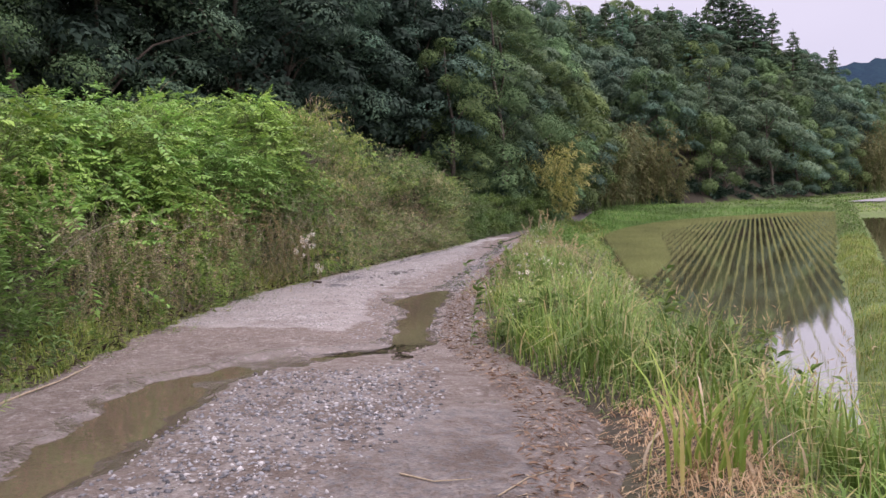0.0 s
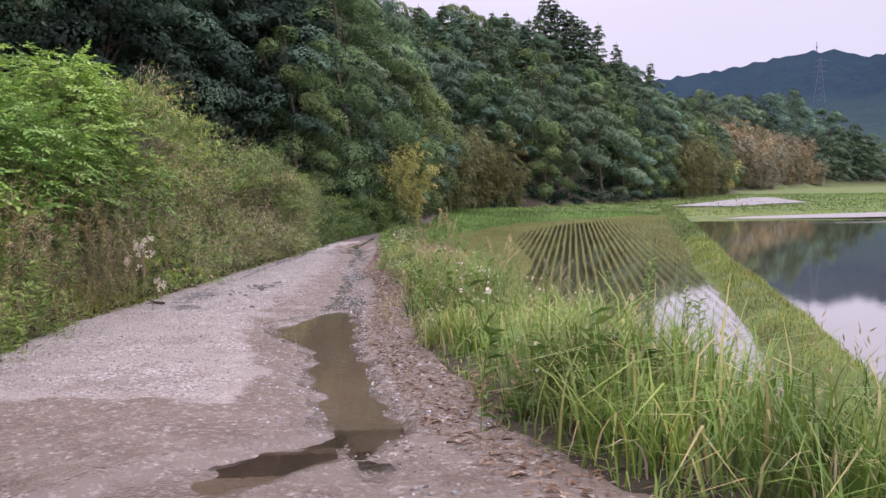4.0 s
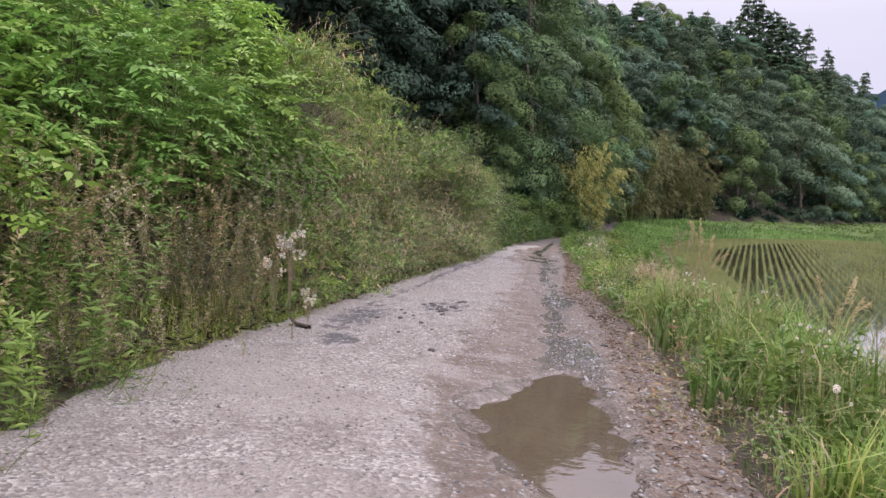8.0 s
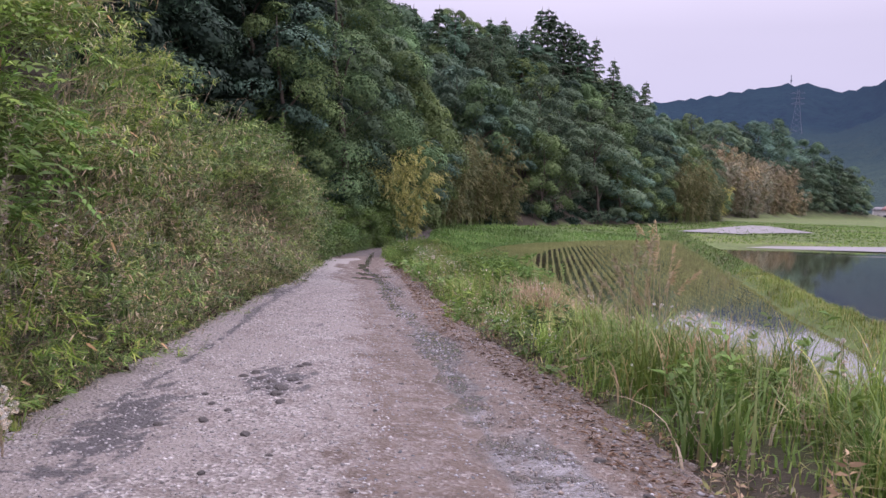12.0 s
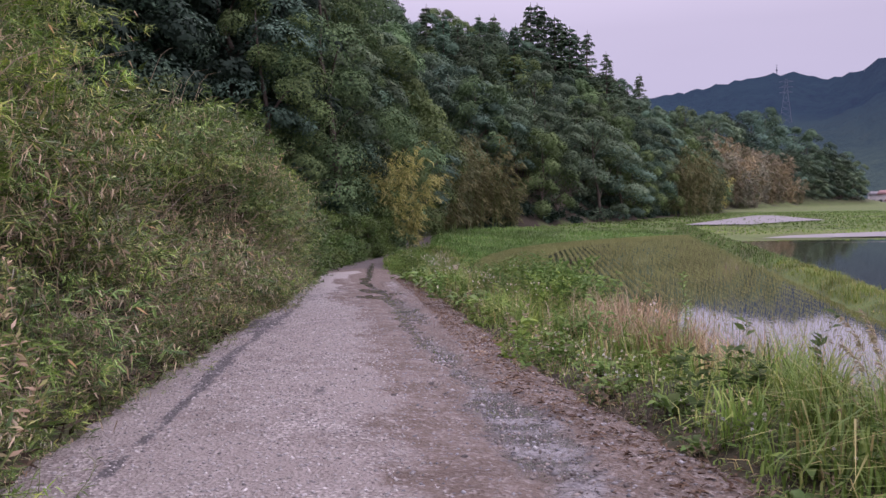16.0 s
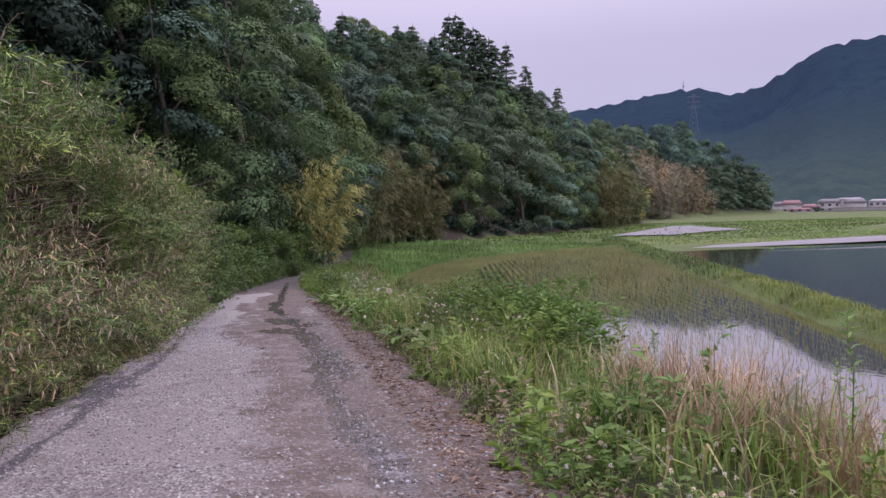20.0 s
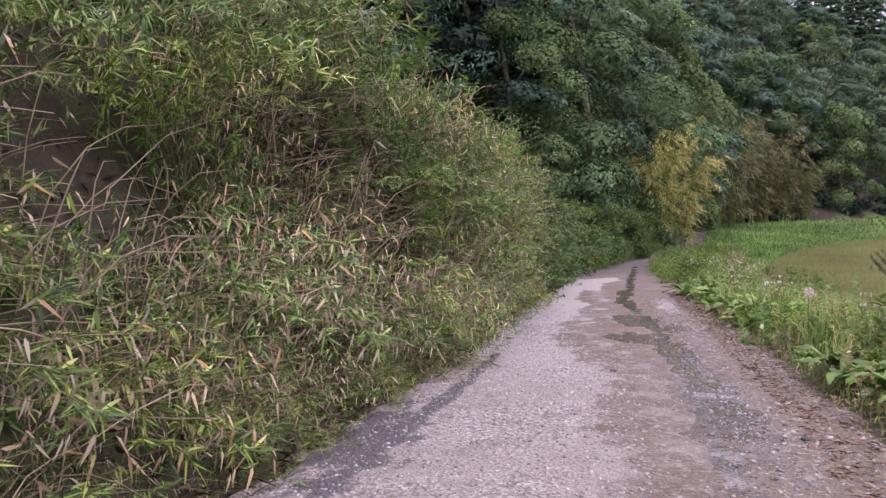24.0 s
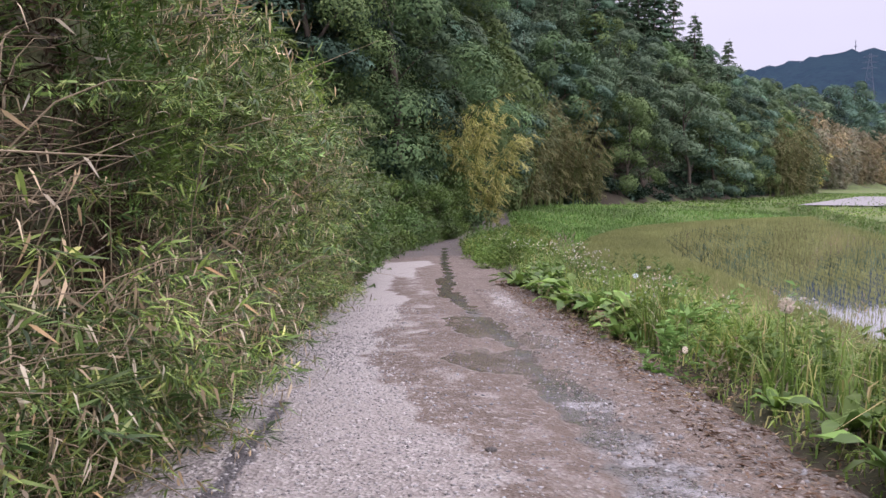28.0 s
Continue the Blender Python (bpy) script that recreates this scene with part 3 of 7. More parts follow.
at.data.foreach_set("value", turf.astype(np.float32))
ground = tagged(new("ground", g_me), "soil and turf of the valley floor and bank", "ground", kind="structure")

# ---- road ----
PUDDLES = [
    [(-2.6, 14.4), (-2.2, 15.5), (-1.85, 16.0), (-1.6, 15.3), (-1.6, 12.5), (-1.4, 10.4), (-1.25, 8.9), (-1.5, 8.6), (-1.85, 10.2), (-1.95, 12.0), (-2.5, 13.4)],
    [(-2.7, 1.5), (-3.05, 4.2), (-3.3, 5.4), (-3.5, 6.6), (-3.0, 8.0), (-2.2, 8.55), (-1.5, 8.95), (-1.9, 8.1), (-2.5, 7.3), (-2.75, 6.6), (-2.55, 5.3), (-2.5, 3.8), (-2.2, 1.5)],
]
WETLINE = [(-1.4, 8.0), (-1.55, 10.0), (-1.8, 13.0), (-2.0, 16.5), (-1.9, 18.5), (-1.85, 22.5), (-1.75, 25.0), (-1.9, 28.0), (-1.9, 31.7), (-1.75, 34.6), (-1.8, 36.4), (-1.75, 38.4), (-1.9, 41.5), (-2.1, 45.8), (-1.8, 48), (-1.4, 57), (-0.9, 64)]
WHITE_X = ((10, -2.3), (11, -2.3), (12, -2.5), (13, -2.9), (16, -2.95), (22, -2.75), (30, -2.65), (34.4, -2.6), (36.6, -3.15), (38, -3.45), (41, -3.15), (43.8, -2.85), (46.5, -3.25), (50, -3.0), (54, -3.3), (57, -4.2), (60, -5.0))


def poly_sd(x, y, poly):
    """Signed distance to a closed outline, negative inside."""
    d, inside = np.full(x.shape, 1e9), np.zeros(x.shape, bool)
    for (ax, ay), (bx, by) in zip(poly, poly[1:] + poly[:1]):
        ux, uy = bx - ax, by - ay
        k = np.clip(((x - ax) * ux + (y - ay) * uy) / (ux * ux + uy * uy), 0, 1)
        d = np.minimum(d, np.hypot(x - ax - k * ux, y - ay - k * uy))
        inside ^= ((ay > y) != (by > y)) & (x < ux * (y - ay) / (uy if uy else 1e-9) + ax)
    return np.where(inside, -d, d)


def line_d(x, y, pts):
    d = np.full(x.shape, 1e9)
    for (ax, ay), (bx, by) in zip(pts, pts[1:]):
        ux, uy = bx - ax, by - ay
        k = np.clip(((x - ax) * ux + (y - ay) * uy) / (ux * ux + uy * uy), 0, 1)
        d = np.minimum(d, np.hypot(x - ax - k * ux, y - ay - k * uy))
    return d


def wob(x, y, s, seed):
    """Cheap smooth noise, about -1 to 1."""
    r = np.random.RandomState(seed)
    out = np.zeros(np.shape(x))
    for k in range(5):
        a, b, c = r.uniform(-1, 1), r.uniform(-1, 1), r.uniform(0, 6.3)
        f = s * (1.0 + 0.75 * k)
        out = out + np.sin(f * (a * x + b * y) * 2 + c + 1.3 * np.sin(f * (b * x - a * y) + c)) / (1 + 0.5 * k)
    return out / 2.2


def puddle_sd(x, y):
    d = np.full(x.shape, 1e9)
    for p in PUDDLES:
        d = np.minimum(d, poly_sd(x, y, p))
    return d + 0.09 * wob(x, y, 3.0, 3) + 0.04 * wob(x, y, 9.0, 4)


def road_shape(x, y):
    pd = puddle_sd(x, y)
    wl_ = line_d(x, y, WETLINE)
    mid = (along(y, LEFT) + along(y, RIGHT)) / 2
    z = road_z(y) + 0.016 * wob(x, y, 1.3, 7) + 0.006 * wob(x, y, 7.0, 8) + 0.003 * wob(x, y, 22.0, 9)
    z = z + 0.03 * np.exp(-(((x - mid) / 0.6) ** 2)) - 0.025 * np.exp(-((wl_ / 0.25) ** 2))
    z = z - 0.065 * smooth(0.12, -0.12, pd)
    # broken edges sink into the soil
    e = np.minimum(x - along(y, LEFT) + 0.2, along(y, RIGHT) + 0.42 - x) + 0.12 * wob(x, y, 4.0, 11)
    return z - 0.16 * smooth(0.12, -0.28, e)


rys = ticks((-25, -2, 0.5), (-2, 46, 0.075), (46, 70, 0.2), (70, 104, 0.6))
us = np.linspace(-0.14, 1.24, 92)
rY, rU = np.meshgrid(rys, us, indexing="ij")
rX = along(rY, LEFT) + (along(rY, RIGHT) - along(rY, LEFT)) * rU
rZ = road_shape(rX, rY)
ri = np.arange(rX.size).reshape(rX.shape)
rq = np.stack([ri[:-1, :-1], ri[:-1, 1:], ri[1:, 1:], ri[1:, :-1]], -1).reshape(-1, 4)
r_me = mesh_np("road", np.stack([rX, rY, rZ], -1).reshape(-1, 3), rq, None, [M_ROAD], smooth=True)
x, y = rX.ravel(), rY.ravel()
blur = np.interp(y, [0, 13, 15.5, 31, 35], [0.16, 0.16, 0.55, 0.5, 0.16])
white = smooth(blur, -blur, x - along(y, WHITE_X) - 0.14 * wob(x, y, 2.5, 21)) * smooth(9.75, 10.15, y + 0.15 * wob(x, y, 2.0, 22) + 0.12 * (x + 3))
white = np.maximum(white, 0.62 * smooth(0.34, 0.06, np.hypot((x + 1.25) / 0.55, (y - 43.3) / 4.5) * 0.5 + 0.05 * wob(x, y, 3.0, 23)))
white = np.maximum(white, 0.8 * smooth(0.15, -0.1, poly_sd(x, y, [(-2.6, 49), (-2.5, 52.5), (-1.8, 54.5), (-2.0, 56.3), (-3.3, 56), (-3.7, 50)])))
grey_pile = [(-2.6, 6.8), (-1.2, 7.6), (-0.75, 5.8), (-1.2, 4.6), (-1.3, 2), (-2.3, 2), (-2.2, 4.2)]
white = np.maximum(white, 0.4 * smooth(0.2, -0.2, poly_sd(x, y, grey_pile)))
lane_stones = 0.34 * smooth(0.5, 0.1, np.abs(x - (along(y, WHITE_X) + 0.45))) * (y > 14)
white = np.maximum(white, lane_stones)
pd = puddle_sd(x, y)
wet = smooth(0.32, -0.02, pd)
wet = np.maximum(wet, 0.75 * smooth(0.28, 0.06, line_d(x, y, WETLINE) + 0.12 * wob(x, y, 2.2, 31)))
for cx, cy, rx, ry in ((-2.0, 40.4, 0.42, 1.5), (-1.45, 39.0, 0.3, 0.8), (-2.05, 44.4, 0.32, 1.3), (-1.95, 47.5, 0.25, 1.2), (-2.15, 37.6, 0.5, 0.7), (-1.75, 36.2, 0.25, 1.2), (-1.65, 32.4, 0.3, 1.8), (-1.75, 23.4, 0.34, 1.5), (-1.7, 17.0, 0.3, 1.8), (-1.5, 9.2, 0.4, 0.9)):
    wet = np.maximum(wet, 0.85 * smooth(1.2, 0.7, np.hypot((x - cx) / rx, (y - cy) / ry) + 0.25 * wob(x, y, 3, 33)))
wet = np.maximum(wet, 0.42 * smooth(10.2, 8.5, y) * (x > -4.2))
dark = np.zeros_like(x)
edge_strip = line_d(x, y, [(-4.75, 19.5), (-4.5, 22.5), (-4.42, 25), (-4.4, 28), (-4.1, 32.8), (-3.95, 36)])
dark = np.maximum(dark, 0.85 * smooth(0.03, -0.03, edge_strip - np.interp(y, [19, 24, 27, 29, 33, 36], [0.02, 0.04, 0.1, 0.05, 0.1, 0.05]) + 0.03 * wob(x, y, 3.6, 41)))
for cx, cy, rx, ry in ((-3.55, 20.5, 0.35, 0.9), (-4.5, 18.8, 0.35, 1.6), (-4.3, 16.9, 0.25, 0.5), (-4.4, 31.5, 0.4, 1.5), (-3.25, 25.0, 0.05, 0.3)):
    dark = np.maximum(dark, 0.78 * smooth(1.35, 0.4, np.hypot((x - cx) / rx, (y - cy) / ry) + 0.4 * wob(x, y, 5, 42) + 0.4 * wob(x, y, 14, 45)))
slab = poly_sd(x, y, [(-1.25, 1.5), (-1.15, 4.4), (-0.85, 5.8), (-0.1, 5.9), (0.1, 4), (0.2, 1.5)])
dark = np.maximum(dark, 0.3 * smooth(1.3, 0.4, np.hypot((x + 1.65) / 0.3, (y - 32.4) / 1.9) + 0.6 * wob(x, y, 4, 43)))
dark = np.maximum(dark, 0.65 * smooth(1.3, 0.5, np.hypot((x + 1.75) / 0.36, (y - 23.4) / 1.6) + 0.5 * wob(x, y, 4, 44)))
dark = np.maximum(dark, 0.6 * smooth(0.16, 0.04, line_d(x, y, WETLINE) + 0.1 * wob(x, y, 2.2, 47)) * smooth(36, 39, y))
white = np.where(slab < 0.05, 0.42, white)
dark = np.maximum(dark, 0.4 * smooth(0.05, -0.05, slab))
# the lane's far end: forest shade painted with the asphalt cover
dark = np.maximum(dark, 0.55 * smooth(56.5, 60, y + 0.6 * wob(x, y, 1.5, 46)))
shine = 0 * x
for cx, cy, rx, ry in ((-1.72, 36.0, 0.22, 1.0), (-1.7, 33.6, 0.27, 2.0), (-1.75, 23.2, 0.26, 1.7), (-1.68, 17.0, 0.24, 1.8), (-1.8, 27.6, 0.14, 1.2), (-1.8, 20.6, 0.14, 1.0)):
    shine = np.maximum(shine, smooth(1.25, 0.5, np.hypot((x - cx) / rx, (y - cy) / ry) + 0.3 * wob(x, y, 5, 51)))
shine = np.maximum(shine, 0.7 * smooth(0.1, 0.02, line_d(x, y, WETLINE) + 0.06 * wob(x, y, 3.0, 52)) * (y > 15))
col = np.stack([white, wet, dark, shine * (pd > 0.3)], 1).astype(np.float32)
ca = r_me.color_attributes.new("cover", "FLOAT_COLOR", "POINT")
ca.data.foreach_set("color", col.ravel())
road = tagged(new("road", r_me), "worn farm lane of pale crushed stone, mud and broken asphalt", "road", kind="structure")

for k, p in enumerate(PUDDLES):
    px_, py_ = np.array(p).T
    xs, ys = np.linspace(px_.min() - 0.3, px_.max() + 0.3, 8), np.arange(py_.min() - 0.4, py_.max() + 0.6, 0.5)
    me, _, _ = grid_mesh("puddle", xs, ys, lambda a, b: road_z(b) - 0.04, [M_PUDDLE])
    tagged(new("puddle", me), "shallow muddy puddle lying in the lane", "puddle", "puddles in the lane", "structure")

# ---- paddy water ----
wy = np.arange(-14, 117.5, 1.0)
wv = np.array([(a, b, WATER) for b in wy for a in (along(b, SHORE) - 1.2, max(along(b, LEVEE) + 0.6, along(b, SHORE) - 1.1))])
wq = [(2 * i, 2 * i + 1, 2 * i + 3, 2 * i + 2) for i in range(len(wy) - 1)]
tagged(new("paddy_water", mesh_np("paddy_water", wv, wq, None, [M_PADDY])), "still water of a newly planted rice paddy", "water", kind="structure")
wy = np.arange(-14, 97, 3.0)
wv = np.array([(a, b, WATER2) for b in wy for a in (along(b, LEVEE) + 0.6, 150.0)])
wq = [(2 * i, 2 * i + 1, 2 * i + 3, 2 * i + 2) for i in range(len(wy) - 1)]
tagged(new("paddy_water", mesh_np("paddy_water", wv, wq, None, [M_PADDY])), "flooded bare paddy beyond the grassy levee", "water", kind="structure")


# ---- trees ----
def sheet_leaves(g, base, nor, pull, leaf, wide):
    """Leaf chips that lie in a surface: nor, the surface's own direction, pull, where their tips hang."""
    n = len(base)
    way = g.normal(0, 0.55, (n, 3)) + pull
    way = unit(way - 0.8 * nor * (way * nor).sum(1)[:, None])
    ln = leaf * g.uniform(0.6, 1.35, n)
    return chip_arrays(base, way, nor + g.normal(0, 0.16, (n, 3)), ln, ln * wide)


def tree(seed, height, radius, low, clumps, per, leaf, shape, mat, flat=0.55, label="forest tree", wide=0.62, bark=None, limbs=7, size=0.36):
    """A tapered trunk with limbs, and a crown of leafy boughs, each a lumpy dome. shape: broad or plume."""
    g = np.random.RandomState(seed)
    root = tagged(new("tree"), label, "tree")
    zs = np.linspace(0, 0.9 * height, 7)
    bend = np.cumsum(g.normal(0, 0.06 * radius, (7, 2)), 0)
    bend[0] = 0
    spine = np.column_stack([bend, zs])
    r0 = 0.018 * height
    lots = [tube_arrays(spine, np.linspace(r0, 0.15 * r0, 7), 7)]
    u = (np.arange(clumps) + g.uniform(0, 1, clumps)) / clumps
    z = low + (0.95 - low) * u ** (1.3 if shape == "plume" else 0.85)
    k = (z - low) / (1 - low)
    rad = radius * (0.45 + 0.55 * np.sin(np.pi * k ** 0.75)) if shape == "plume" else radius * np.sqrt(np.clip(1 - (1.7 * k - 0.75) ** 2, 0.06, 1))
    th = np.arange(clumps) * 2.399 + g.normal(0, 0.5, clumps)
    lobes = 1 + 0.2 * np.sin(3 * th + seed) + 0.14 * np.sin(5 * th + 9 * z + seed)
    rr = rad * lobes * np.where(np.arange(clumps) % 4 == 0, 0.35, g.uniform(0.75, 1.0, clumps))
    sx = np.interp(z * height, zs, bend[:, 0])
    sy = np.interp(z * height, zs, bend[:, 1])
    cen = np.column_stack([sx + rr * np.cos(th), sy + rr * np.sin(th), z * height])
    sz = size * g.uniform(0.65, 1.15, clumps) * (0.35 * radius + 0.65 * rad)
    n = clumps * per
    own = np.repeat(np.arange(clumps), per)
    outw = np.column_stack([np.cos(th), np.sin(th), 0 * th])[own]
    d = unit(g.normal(0, 1, (n, 3)) + 0.4 * outw + np.array([0, 0, 0.75]))
    bump = 1 + 0.16 * np.sin(4.0 * d[:, 0] + 3 * own) * np.sin(4.0 * d[:, 1] + own) + 0.1 * np.sin(9 * d[:, 0] + own) * np.sin(8 * d[:, 2] + 2 * own)
    off = d * (sz[own] * bump * g.uniform(0.72, 1.0, n))[:, None] * np.array([1, 1, flat])
    off[:, 2] -= 0.3 * np.maximum((off * outw).sum(1), 0)
    nor = unit(d / np.array([1, 1, flat]))
    crown = sheet_leaves(g, cen[own] + off, nor, 0.5 * outw - np.array([0, 0, 0.35]), leaf, wide)
    for i in np.argsort(sz)[-limbs:]:
        c = cen[i]
        z0 = max(0.12 * height, c[2] - 0.35 * rr[i] - 0.1 * height)
        p0 = np.array([np.interp(z0, zs, bend[:, 0]), np.interp(z0, zs, bend[:, 1]), z0])
        m1 = p0 + (c - p0) * 0.5 + np.array([0, 0, 0.12 * np.linalg.norm(c - p0)])
        lots.append(tube_arrays([p0, m1, c], [0.4 * r0, 0.25 * r0, 0.08 * r0], 5))
    part_np("trunk", join(*lots), bark or M_BARK, root, smooth=True)
    part_np("crown", crown, mat, root)
    return root


def conifer(seed, height, radius, tiers, mat, leaf=0.5, label="tall dark conifer standing above the wood", per=36):
    """A straight trunk with uneven whorls of drooping boughs."""
    g = np.random.RandomState(seed)
    root = tagged(new("tree"), label, "tree")
    r0 = 0.016 * height
    lots = [tube_arrays([(0, 0, 0), (0.1, 0, 0.5 * height), (0, 0.1, 0.99 * height)], [r0, 0.6 * r0, 0.1 * r0], 7)]
    base, nor, pull = [], [], []
    for i in range(tiers):
        k = (i + g.uniform(-0.3, 0.3)) / tiers
        z0 = height * (0.06 + 0.92 * k)
        reach = radius * (1.04 - max(k, 0)) ** 0.8
        for j in range(7 if k < 0.7 else 5):
            a = g.uniform(0, 6.28)
            ln = reach * g.uniform(0.55, 1.15)
            t = g.uniform(0.2, 1.0, per) ** 0.7
            droop = g.uniform(0.1, 0.4)
            side = g.normal(0, 0.14, per) * ln * (1.1 - t) + g.normal(0, 0.14, per)
            c, s_ = math.cos(a), math.sin(a)
            base.append(np.column_stack([c * ln * t - s_ * side, s_ * ln * t + c * side, z0 + 0.25 * ln * t - droop * ln * t * t - 0.5 * np.abs(side)]))
            nor.append(np.column_stack([0.4 * c - 0.5 * s_ * np.sign(side), 0.4 * s_ + 0.5 * c * np.sign(side), 0 * t + 0.8]))
            pull.append(np.tile([0.7 * c, 0.7 * s_, -0.5], (per, 1)))
            if j < 3:
                lots.append(tube_arrays([(0, 0, z0), (c * ln * 0.8, s_ * ln * 0.8, z0 + (0.2 - 0.64 * droop) * ln)], [0.25 * r0, 0.06 * r0], 4))
    part_np("trunk", join(*lots), M_BARK, root, smooth=True)
    part_np("crown", sheet_leaves(g, np.concatenate(base), unit(np.concatenate(nor)), np.concatenate(pull), leaf, 0.42), mat, root)
    return root


def bamboo(seed, height, spread, culms, per, leaf, mat, label, wide=0.2, lean=(0.1, 0.32)):
    """A grove: culms that rise and bow over, hung with feathery sprays."""
    g = np.random.RandomState(seed)
    root = tagged(new("tree"), label, "bamboo")
    lots, base, way = [], [], []
    for i in range(culms):
        a, q = g.uniform(0, 6.28), spread * math.sqrt(g.uniform(0, 1))
        h, le = height * g.uniform(0.62, 1.05) * (1 - 0.25 * q / spread), g.uniform(*lean)
        b = a + g.normal(0, 0.5)
        t = np.linspace(0, 1, 8)[:, None]
        pts = np.array([q * math.cos(a), q * math.sin(a), 0]) + np.array([math.cos(b), math.sin(b), 0]) * le * h * t ** 2.6 + np.array([0, 0, 1.0]) * h * (t - 0.22 * le * t ** 5)
        lots.append(tube_arrays(pts, np.linspace(0.045, 0.008, 8), 4))
        sprays = max(5, per // 9)
        st = 0.16 + 0.84 * (np.arange(sprays) + g.uniform(0, 1, sprays)) / sprays
        sd = unit(g.normal(0, 1, (sprays, 3)) * [1, 1, 0.25] + np.array([math.cos(b), math.sin(b), 0.15]) * 0.6)
        sl = height * 0.085 * g.uniform(0.6, 1.3, sprays)
        own = np.repeat(np.arange(sprays), 9)
        u = np.tile(np.linspace(0.15, 1, 9), sprays)
        base.append(at_stem(pts, st[own]) + sd[own] * (sl[own] * u)[:, None] - np.array([0, 0, 0.42]) * (sl[own] * u * u)[:, None] + g.normal(0, 0.06, (len(u), 3)))
        way.append(sd[own] * 0.7 + g.normal(0, 0.35, (len(u), 3)) - np.array([0, 0, 0.6]))
    base, way = np.concatenate(base), np.concatenate(way)
    ln = leaf * g.uniform(0.6, 1.35, len(base))
    part_np("trunk", join(*lots), M_GSTEM, root, "thin green culms")
    part_np("crown", chip_arrays(base, way, g.normal(0, 0.5, base.shape) + [0, 0, 0.9], ln, ln * wide), mat, root)
    return root


def drop(x, y, z=None, turn=0.0, scale=1.0, sink=0.1):
    h = float(land(x, y)) - sink if z is None else z
    return Matrix.LocRotScale((x, y, h), Euler((0, 0, turn)), (scale, scale, scale))


def plant(proto, spots, seed, lo=0.85, hi=1.2, sink=0.15):
    """Moves the pattern to the first spot, and copies it to the rest."""
    g = np.random.RandomState(seed)
    for k, s in enumerate(spots):
        sc = s[3] if len(s) > 3 else g.uniform(lo, hi)
        m = drop(s[0], s[1], s[2] if len(s) > 2 else None, g.uniform(0, 6.28), 1.0, sink)
        if k == 0:
            first, fsc = m, sc
        else:
            c = copy_thing(proto, m)
            c.scale = (sc, sc, sc * g.uniform(0.93, 1.1))
    proto.matrix_basis = first
    proto.scale = (fsc, fsc, fsc)


def far_wood(proto, spots, seed, piece="crown", label="dense crowns of the wood covering the hill"):
    """The crowns deep in the wood, behind the first rows, joined into one mass."""
    if not spots:
        return
    g = np.random.RandomState(seed)
    me = [c for c in proto.children if c.name.startswith(piece)][0].data
    v = np.zeros(3 * len(me.vertices), np.float32)
    me.vertices.foreach_get("co", v)
    v = v.reshape(-1, 3)
    out = []
    for s in spots:
        a = g.uniform(0, 6.28)
        c, d = math.cos(a), math.sin(a)
        out.append(np.column_stack([v[:, 0] * c - v[:, 1] * d, v[:, 0] * d + v[:, 1] * c, v[:, 2]]) * s[3] + np.array([s[0], s[1], float(land(s[0], s[1])) - 0.4]))
    tris = np.arange(len(v) * len(spots)).reshape(-1, 3)
    tagged(new("far_wood", mesh_np("far_wood", np.concatenate(out), None, tris, [me.materials[0]])), label, "woodland", kind="stuff")


rngf = np.random.RandomState(5)
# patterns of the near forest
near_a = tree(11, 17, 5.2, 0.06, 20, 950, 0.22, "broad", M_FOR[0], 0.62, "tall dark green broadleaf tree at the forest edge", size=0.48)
near_b = tree(12, 16, 4.8, 0.05, 20, 950, 0.22, "broad", M_FOR[1], 0.42, "layered bluish green broadleaf tree on the wooded slope", size=0.5)
near_c = tree(13, 17, 4.4, 0.0, 21, 1100, 0.18, "plume", M_CREEPER, 0.72, "fresh green tree hung with creepers beside the lane", size=0.52)
far_a = tree(21, 14, 4.6, 0.07, 17, 440, 0.34, "broad", M_FAR[0], 0.7, "dark green broadleaf tree on the wooded hill", size=0.48)
far_b = tree(22, 13, 4.8, 0.07, 17, 440, 0.34, "broad", M_FAR[1], 0.5, "bluish green broadleaf tree on the wooded hill", size=0.5)
left_g = tree(28, 14, 4.6, 0.04, 46, 150, 0.42, "broad", M_FOR[1], 0.6, "dark broadleaf tree deep in the wood")
far_c = tree(23, 13, 4.4, 0.07, 17, 440, 0.34, "broad", M_FAR[2], 0.75, "fresh green broadleaf tree on the wooded hill", size=0.48)
far_d = conifer(24, 20, 5.2, 30, M_FOR[3])
far_e = bamboo(25, 11.5, 2.4, 36, 150, 0.55, M_FOR[6], "olive brown bamboo clump at the forest edge")
far_f = bamboo(26, 13, 3.4, 34, 110, 1.1, M_FOR[5], "reddish brown bamboo grove behind the fields", 0.22)
near_y = bamboo(27, 8.6, 1.5, 24, 230, 0.42, M_FOR[4], "yellowing bamboo clump at the forest edge", 0.18, (0.2, 0.55))

